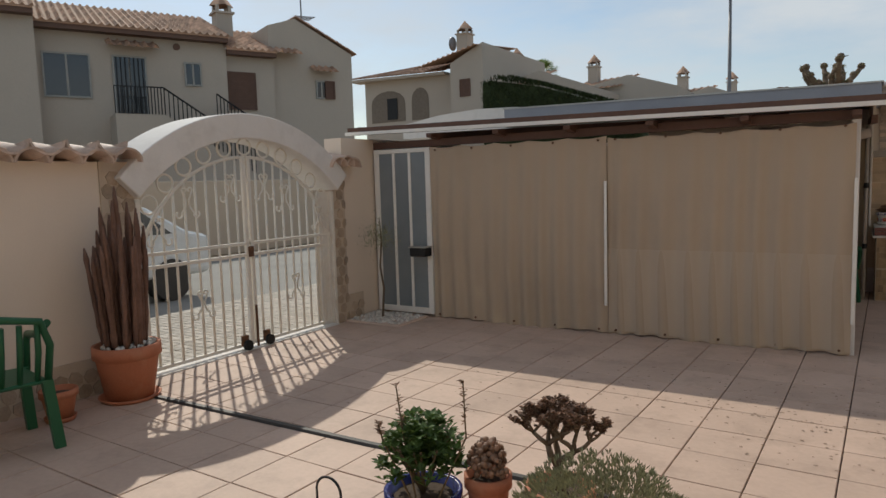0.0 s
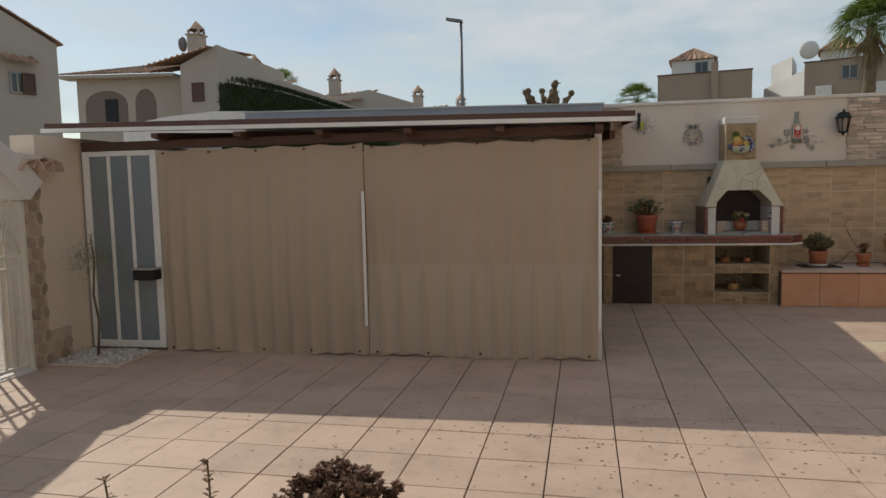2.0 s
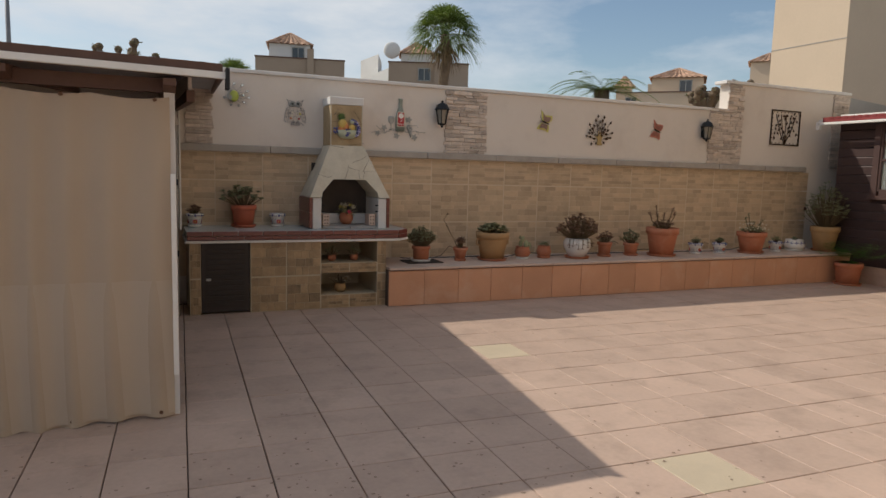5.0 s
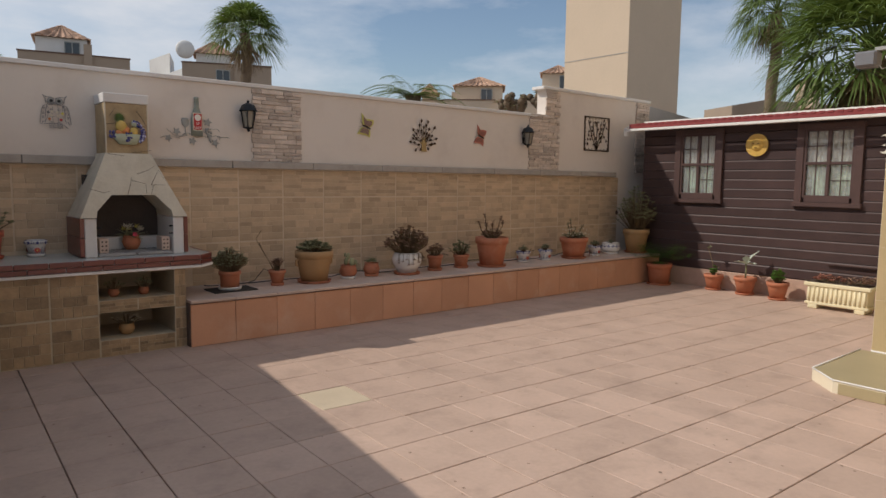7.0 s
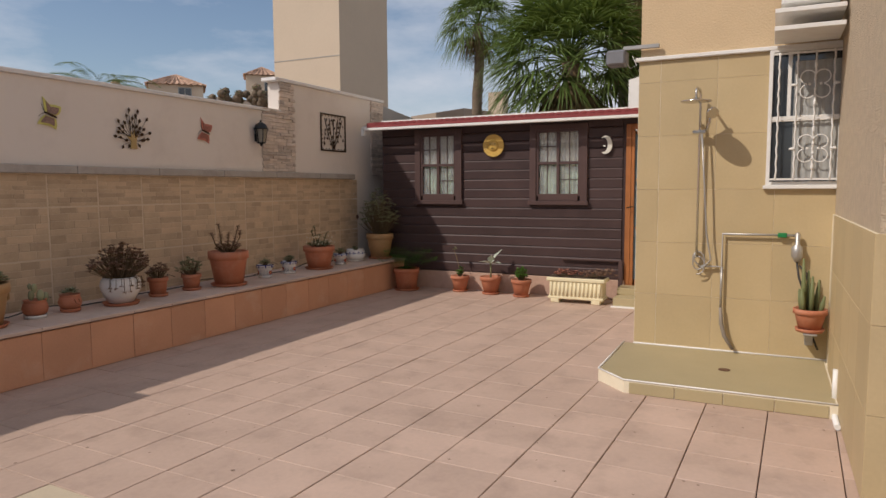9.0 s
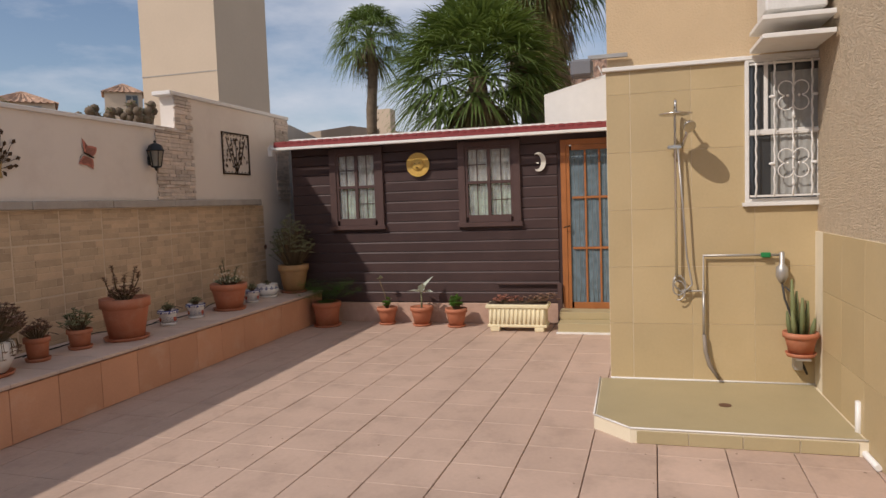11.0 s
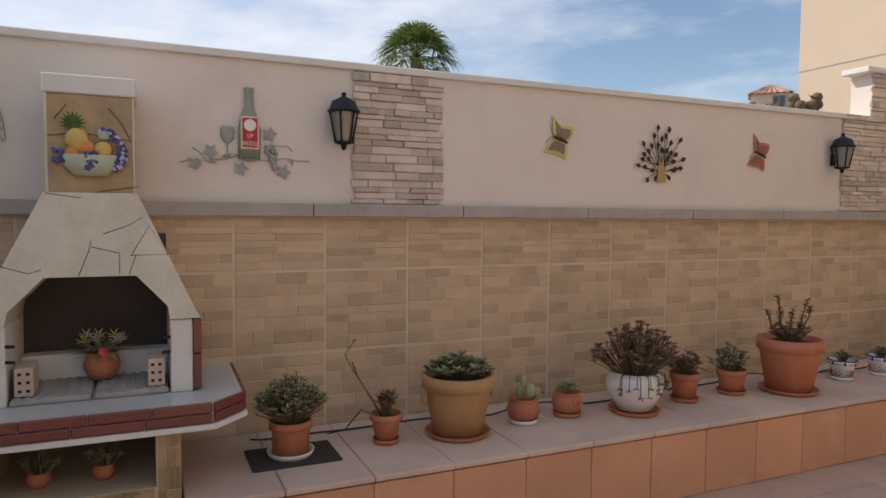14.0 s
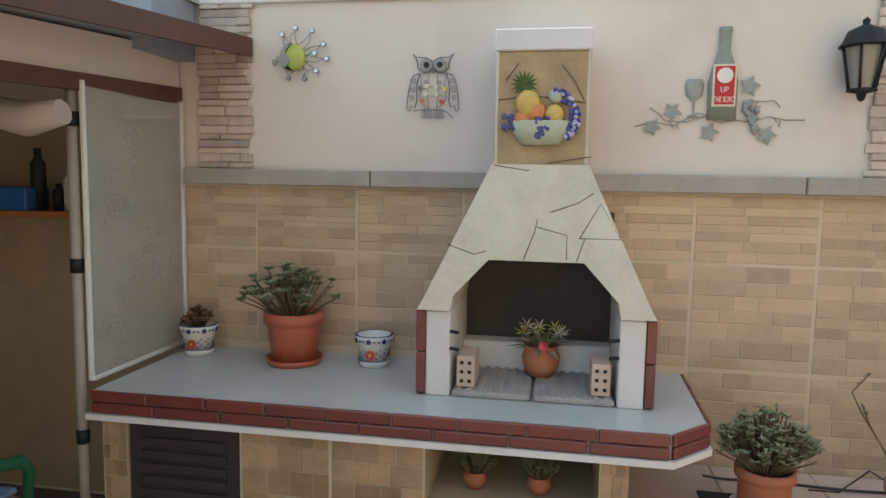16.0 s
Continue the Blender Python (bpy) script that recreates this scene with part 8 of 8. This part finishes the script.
for z in (6.95, 10.2):
    bx(bm, -0.012, 0, z, 0, 3.3, z + 0.04)
part("joint", bm, M_SILL, h)
h = thing("house", (30.5, 17.6, -0.1), "low tan block with chimney behind the cabin", "house")
wall_slab(h, [(0, 0, 0), (5.0, -2.5, 0), (5.0, -2.5, 5.35), (0, 0, 5.5)], (2, 4, 0), M_FARTAN)
bm = NB()
bx(bm, 1.6, -1.4, 5.2, 2.3, -0.6, 6.4)
part("chimney", bm, M_FARCREAM, h)
x, y = polar(*C12, 1.6, 27)
h = thing("house", (x, y, -0.1), "clay tiled roof beyond the palms", "house")
wall_slab(h, [(0, -3, 0), (0, 1.6, 0), (0, 1.6, 6.2), (0, -3, 6.2)], (5, 0, 0), M_FARCREAM)
bm = NB()
tiled(bm, (-0.3, -3, 6.2), (-0.3, 1.6, 6.2), (3.5, 1.2, 7.9), (3.5, -3, 7.9), 0.3)
part("roof", bm, M_ROOFT, h)

# ---- the many small pieces of walls and floors ----
def shared(name, variants, material, label=""):
    out = []
    for f in variants:
        bm = NB()
        f(bm)
        out.append(mesh_of(name, bm, material))
    return out


def place(name, me, parent, loc, rz=0.0, sc=(1, 1, 1)):
    o = new(name, me)
    o.parent = parent
    o.location, o.rotation_euler, o.scale = loc, (0, 0, rz), sc
    return o


def frust(bm, x0, y0, z0, x1, y1, z1, b=0.004):
    lo = [bm.verts.new(p) for p in ((x0, y0, z0), (x1, y0, z0), (x1, y1, z0), (x0, y1, z0))]
    mi = [bm.verts.new(p) for p in ((x0, y0, z1 - b), (x1, y0, z1 - b), (x1, y1, z1 - b), (x0, y1, z1 - b))]
    hi = [bm.verts.new(p) for p in ((x0 + b, y0 + b, z1), (x1 - b, y0 + b, z1), (x1 - b, y1 - b, z1), (x0 + b, y1 - b, z1))]
    for a, c in ((lo, mi), (mi, hi)):
        for i in range(4):
            j = (i + 1) % 4
            bm.faces.new((a[i], a[j], c[j], c[i]))
    bm.faces.new(hi)


def blocked(x, y):
    return (x > 6.1 and y < 4.9) or (x > 4.75 and y < 3.5) or (y > 9.72 and x > 2.6) or (y > BY + 0.25 and x > 0.95)


xs = [0.025 - 0.388 * k for k in range(14, 0, -1)] + [0.025 + 0.4 * k for k in range(27)]
ys = [4.71 - 0.402 * k for k in range(24, 0, -1)] + [4.71 + 0.42 * k for k in range(14)]
TILT = radians(-1.8)
ct_, st_ = math.cos(TILT), math.sin(TILT)


def turned(x, y):
    """The tile field lies slightly askew to the walls."""
    return 0.025 + (x - 0.025) * ct_ - (y - 4.71) * st_, 4.71 + (x - 0.025) * st_ + (y - 4.71) * ct_


cells = []
for i in range(len(xs) - 1):
    for j in range(len(ys) - 1):
        x0, x1, y0, y1 = xs[i], xs[i + 1], ys[j], ys[j + 1]
        cx, cy = turned((x0 + x1) / 2, (y0 + y1) / 2)
        if blocked(cx, cy) or cx < -5.05 or cy > 10.3 or cx > 10.1:
            continue
        d = abs(cx - 0.5) * 0.75 + abs(cy - 4.6) + (4 if cy > 6.6 and cx < 0 else 0)
        cells.append((d, x0, x1, y0, y1, cx, cy))
cells.sort()
tile_me = {}
rest = NB()
for n, (d, x0, x1, y0, y1, cx, cy) in enumerate(cells):
    top = U(-0.0015, 0.0015)
    pale = abs(cx - 2.87) < 0.2 and abs(cy - 7.47) < 0.2 or abs(cx - 2.62) < 0.2 and abs(cy - 4.86) < 0.2
    gx, gy = (0.0035 if cx < 1.6 else 0.0014), 0.0032
    if n < 300 or pale:
        key = (round(x1 - x0, 3), round(y1 - y0, 3), gx, pale)
        if key not in tile_me:
            bm = NB()
            w, h = (x1 - x0) / 2 - gx, (y1 - y0) / 2 - gy
            frust(bm, -w, -h, -0.02, w, h, 0.0, 0.003)
            tile_me[key] = mesh_of("tile", bm, M_TILE_OLD if pale else M_TILE)
        place("tile", tile_me[key], floor, (cx, cy, top), TILT + radians(U(-0.15, 0.15)))
    else:
        k = len(rest.verts)
        frust(rest, x0 + gx, y0 + gy, -0.02, x1 - gx, y1 - gy, top, 0.003)
        rest.verts.ensure_lookup_table()
        for v in rest.verts[k:]:
            v.co.x, v.co.y = turned(v.co.x, v.co.y)
tagged(part("tiles", rest, M_TILE, floor), "pale pink patio tiles", kind="stuff")
# chips and litter on the tiles
bm = NB()
for i in range(900):
    x, y = U(-3.5, 6), U(3.6, 8)
    if i % 3:
        x, y = R.gauss(0.2, 1.2), R.gauss(4.9, 0.5)
    r = U(0.003, 0.011)
    v = [bm.verts.new((x + r * math.cos(a) * U(0.6, 1.6), y + r * math.sin(a), 0.0022)) for a in (0.1, 1.3, 2.6, 3.9, 5.2)]
    bm.faces.new(v)
tagged(part("surface_pits", bm, mat("pit_dark", (0.28, 0.20, 0.15), 0.95), floor), kind="stuff")

# faux brick wall tiles
def brick_tile(seed, W=0.53, H=0.485, rows=8, long=(0.09, 0.26)):
    r = random.Random(seed)

    def f(bm):
        hs = [r.uniform(0.7, 1.3) for k in range(rows)]
        z = 0.0035
        for k in range(rows):
            h = (H - 0.007) * hs[k] / sum(hs)
            x = 0.0035
            while x < W - 0.03:
                w = r.uniform(*long)
                if W - 0.0035 - (x + w) < 0.06:
                    w = W - 0.0035 - x
                d = r.choice((0.0012, 0.0016, 0.002, 0.0034))
                q = 0.0012
                a = [bm.verts.new(p) for p in ((x + q, 0, z + q), (x + w - q, 0, z + q), (x + w - q, 0, z + h - q), (x + q, 0, z + h - q))]
                e = 0.004
                b = [bm.verts.new(p) for p in ((x + e, -d, z + e + r.uniform(0, 0.002)), (x + w - e, -d, z + e), (x + w - e, -d, z + h - e - r.uniform(0, 0.002)), (x + e, -d, z + h - e))]
                for i in range(4):
                    j = (i + 1) % 4
                    bm.faces.new((a[i], a[j], b[j], b[i]))
                bm.faces.new(b)
                x += w
            z += h
    return f


wts = shared("wall_tile", [brick_tile(s, rows=7) for s in range(8)], M_WT)
tb = bpy.data.objects["wall_tile_backing"]
for r_, (z, hs) in enumerate(((1.402, 0.31), (0.907, 0.49), (0.412, 0.49))):
    for i in range(19):
        x = 0.0265 + i * 0.5335
        if z < 0.5 and x < 2.2:
            continue
        x, part_w = max(x, 0.165), 0.745 if i == 0 else 1.0
        o = place("wall_tile", wts[R.randrange(8)], tb, (x + 0.002, WY - 0.0125, z + 0.002), 0, (0.994 * part_w if x < 9.6 else min(0.994, (10.13 - x) / 0.532), 1, (hs - 0.004) / 0.485))
bts = shared("base_tile", [brick_tile(s, 0.36, 0.375, 4, (0.06, 0.15)) for s in range(20, 24)], M_BT)
bb = bpy.data.objects["barbecue_base"]
for x, w in ((0.243, 0.104), (0.853, 0.375), (1.23, 0.375), (2.263, 0.10)):
    for z in (0.003, 0.386):
        place("base_tile", bts[R.randrange(4)], bb, (x + 0.003, BY + 0.0195, z), 0, (w / 0.362, 1.5, 1.0))
for z, h in ((0.003, 0.145), (0.403, 0.105), (0.747, 0.036)):
    for k in range(2):
        place("base_tile", bts[R.randrange(4)], bb, (1.613 + k * 0.324, BY + 0.0195, z), 0, (0.89, 1.5, h / 0.375))

# stacked stone strips
stones = shared("stone", [lambda bm, w=w: bx(bm, 0, -0.02, 0, w, 0.0, 0.04, 0.005) for w in (0.11, 0.16, 0.21, 0.27)], M_STONE)
sw = (0.11, 0.16, 0.21, 0.27)
for x0, x1, z0, z1 in ((0.27, 0.54, 1.805, 2.615), (3.41, 3.99, 1.805, 2.615), (7.87, 8.53, 1.805, 2.66), (8.23, 8.53, 2.66, 3.05), (10.60, 10.97, 1.805, 3.05)):
    z = z0
    while z < z1 - 0.02:
        h = min(U(0.028, 0.055), z1 - z)
        x = x0 + U(-0.03, 0.0)
        while x < x1 - 0.03:
            k = R.randrange(4)
            w = min(sw[k], x1 + U(0, 0.02) - x)
            place("stone", stones[k], wall_north, (x, WY - U(0.0, 0.006), z), 0, ((w - 0.002) / sw[k], U(0.5, 1.5), (h - 0.002) / 0.04))
            x += w
        z += h

# planter slabs
pc = bpy.data.objects["planter_core"]
sl = shared("slab", [lambda bm: bx(bm, 0, 0, 0, 0.434, 0.02, 0.405, 0.003)], M_TERRA)[0]
cp = shared("cap_slab", [lambda bm: bx(bm, 0, 0, 0, 0.434, 1.0, 0.03, 0.005)], M_CAP)[0]
for i in range(18):
    x = 2.375 + i * 0.4375
    if x < 10.05:
        w = min(1.0, (10.12 - x) / 0.434)
        place("slab", sl, pc, (x, PY - 0.002 + U(0, 0.002), 0.003), 0, (w, 1, 1))
        place("cap_slab", cp, pc, (x + (0.0 if i else 0), PY - 0.022, PZ - 0.03 + U(0, 0.001)), 0, (w, WY - PY, 1))

# cabin boards
bd = {}
def board(y0, y1, z):
    me = bd.setdefault(0, None)
    if me is None:
        bm = NB()
        v = [bm.verts.new(p) for p in ((0, 0, 0), (-0.014, 0, 0.004), (-0.018, 0, 0.12), (-0.006, 0, 0.138), (0, 0, 0.138), (0, 1, 0), (-0.014, 1, 0.004), (-0.018, 1, 0.12), (-0.006, 1, 0.138), (0, 1, 0.138))]
        for i in range(4):
            bm.faces.new((v[i], v[i + 1], v[i + 6], v[i + 5]))
        bm.faces.new(v[:5])
        bm.faces.new(v[5:])
        me = bd[0] = mesh_of("board", bm, M_CABIN)
    place("board", me, cabin_wall, (CX + 0.028, y0, z), 0, (1, y1 - y0, 1))


for k in range(16):
    z = 0.285 + k * 0.141
    cuts = [(5.06, 6.02)]
    if 1.28 < z + 0.07 < 2.48:
        cuts += [(6.50, 7.35), (8.44, 9.25)]
    y = 4.95
    for a, b in sorted(cuts):
        if a > y:
            board(y, a, z)
        y = b
    board(y, CY1, z)

# house wall tiles
ht = shared("wall_tile", [lambda bm: bx(bm, -0.0025, 0.0, 0.0, 0.0, 0.473, 0.478, 0.001)], M_HT)[0]
hw = bpy.data.objects["house_wall_lower"]
for i in range(4):
    for j in range(6):
        y0, z0 = 5.278 - 0.19 - 0.475 * (i + 0), 0.10 + 0.48 * j
        yy = (y0, 0.470) if i else (5.088, 0.188)
        y0 = 5.088 - 0.475 * (i - 1) - 0.475 if i else 5.09
        w = 0.470 if i else 0.186
        z1 = min(z0 + 0.476, 2.69)
        if y0 + w > 3.60 and y0 < 4.2 and z1 > 1.60 and z0 < 2.66:
            if z0 < 1.5:
                place("wall_tile", ht, hw, (HX, y0, z0), 0, (1, w / 0.470, (1.585 - z0) / 0.476))
            if y0 + w > 4.22:
                place("wall_tile", ht, hw, (HX, 4.21, z0), 0, (1, (y0 + w - 4.21) / 0.470, (z1 - z0) / 0.476))
            continue
        if z1 - z0 > 0.03:
            place("wall_tile", ht, hw, (HX, y0, z0), 0, (1, w / 0.470, (z1 - z0) / 0.476))
hc = bpy.data.objects["house_corner_lower"]
hf = shared("wall_tile", [lambda bm: bx(bm, 0.0, 0.0, 0.0, 0.473, 0.006, 0.441, 0.0015)], M_HT)[0]
for i in range(5):
    for j in range(3):
        place("wall_tile", hf, hc, (4.505 + i * 0.475, 3.70, 0.005 + j * 0.443))
hg = shared("wall_tile", [lambda bm: bx(bm, -0.006, -0.473, 0.0, 0.0, 0.0, 0.441, 0.0015)], M_HT)[0]
for i in range(3):
    for j in range(3):
        place("wall_tile", hg, hc, (4.5, 3.705 - i * 0.475, 0.005 + j * 0.443))
# platform facing
sp = bpy.data.objects["shower_platform"]
bm = NB()
slab(bm, [(5.845, 3.72, 0.094), (5.845, 5.112, 0.094), (6.088, 5.352, 0.094), (HX - 0.014, 5.352, 0.094), (HX - 0.014, 3.72, 0.094)], (0, 0, 0.006))
part("platform_top", bm, M_PLATF, sp)
pf = shared("edge_tile", [lambda bm: bx(bm, -0.008, 0, 0, 0.0, 0.325, 0.085, 0.002)], M_PLATF)[0]
for i in range(4):
    place("edge_tile", pf, sp, (5.83, 3.76 + i * 0.331, 0.002))

# stones on the gate piers
gp = bpy.data.objects["gate_pier"]
fl = []
for s in range(5):
    r = random.Random(40 + s)
    bm = NB()
    n = r.choice((5, 6, 7))
    pts = [(0.0, 0.062 * math.cos(math.tau * i / n) * r.uniform(0.8, 1.1), 0.062 * math.sin(math.tau * i / n) * r.uniform(0.8, 1.1)) for i in range(n)]
    slab(bm, pts, (0.010, 0, 0))
    fl.append(mesh_of("stone", bm, M_FLAG))
def flags(y0, y1, z0, z1, x):
    z, k = z0 + 0.055, 0
    while z < z1 - 0.03:
        y = y0 + 0.05 + (0.05 if k % 2 else 0)
        while y < y1 - 0.01:
            o = place("stone", fl[R.randrange(5)], gp, (x, y, z), 0, (1, min(1.0, (y1 - y + 0.02) / 0.06), 1))
            o.rotation_euler = (radians(U(-25, 25)), 0, 0)
            y += 0.118
        z += 0.108
        k += 1
flags(3.13, 3.41, 0.0, 1.8, GX + 0.014)
flags(5.83, 6.01, 0.0, 1.8, GX + 0.014)
flags(2.0, 3.1, 0.0, 0.28, GX + 0.014)
flags(6.03, 6.29, 0.0, 0.28, GX + 0.014)

# cobbles of the pavement
bm = NB()
y = 1.0
while y < 14:
    x = -7.45
    while x < -5.3:
        if abs(x + 6.3) < 2:
            bx_ = (x + 0.004, y + 0.004, x + 0.196, y + 0.096) if int(y * 10) % 2 else (x + 0.004, y + 0.004, x + 0.096, y + 0.096)
            frust(bm, bx_[0], bx_[1], -0.04, bx_[2], bx_[3], -0.012 + U(-0.003, 0.003), 0.006)
        x += 0.2 if int(y * 10) % 2 else 0.1
    y += 0.1
tagged(part("cobbles", bm, M_COBBLE, bpy.data.objects["pavement"]), "small pale pavement blocks", kind="stuff")
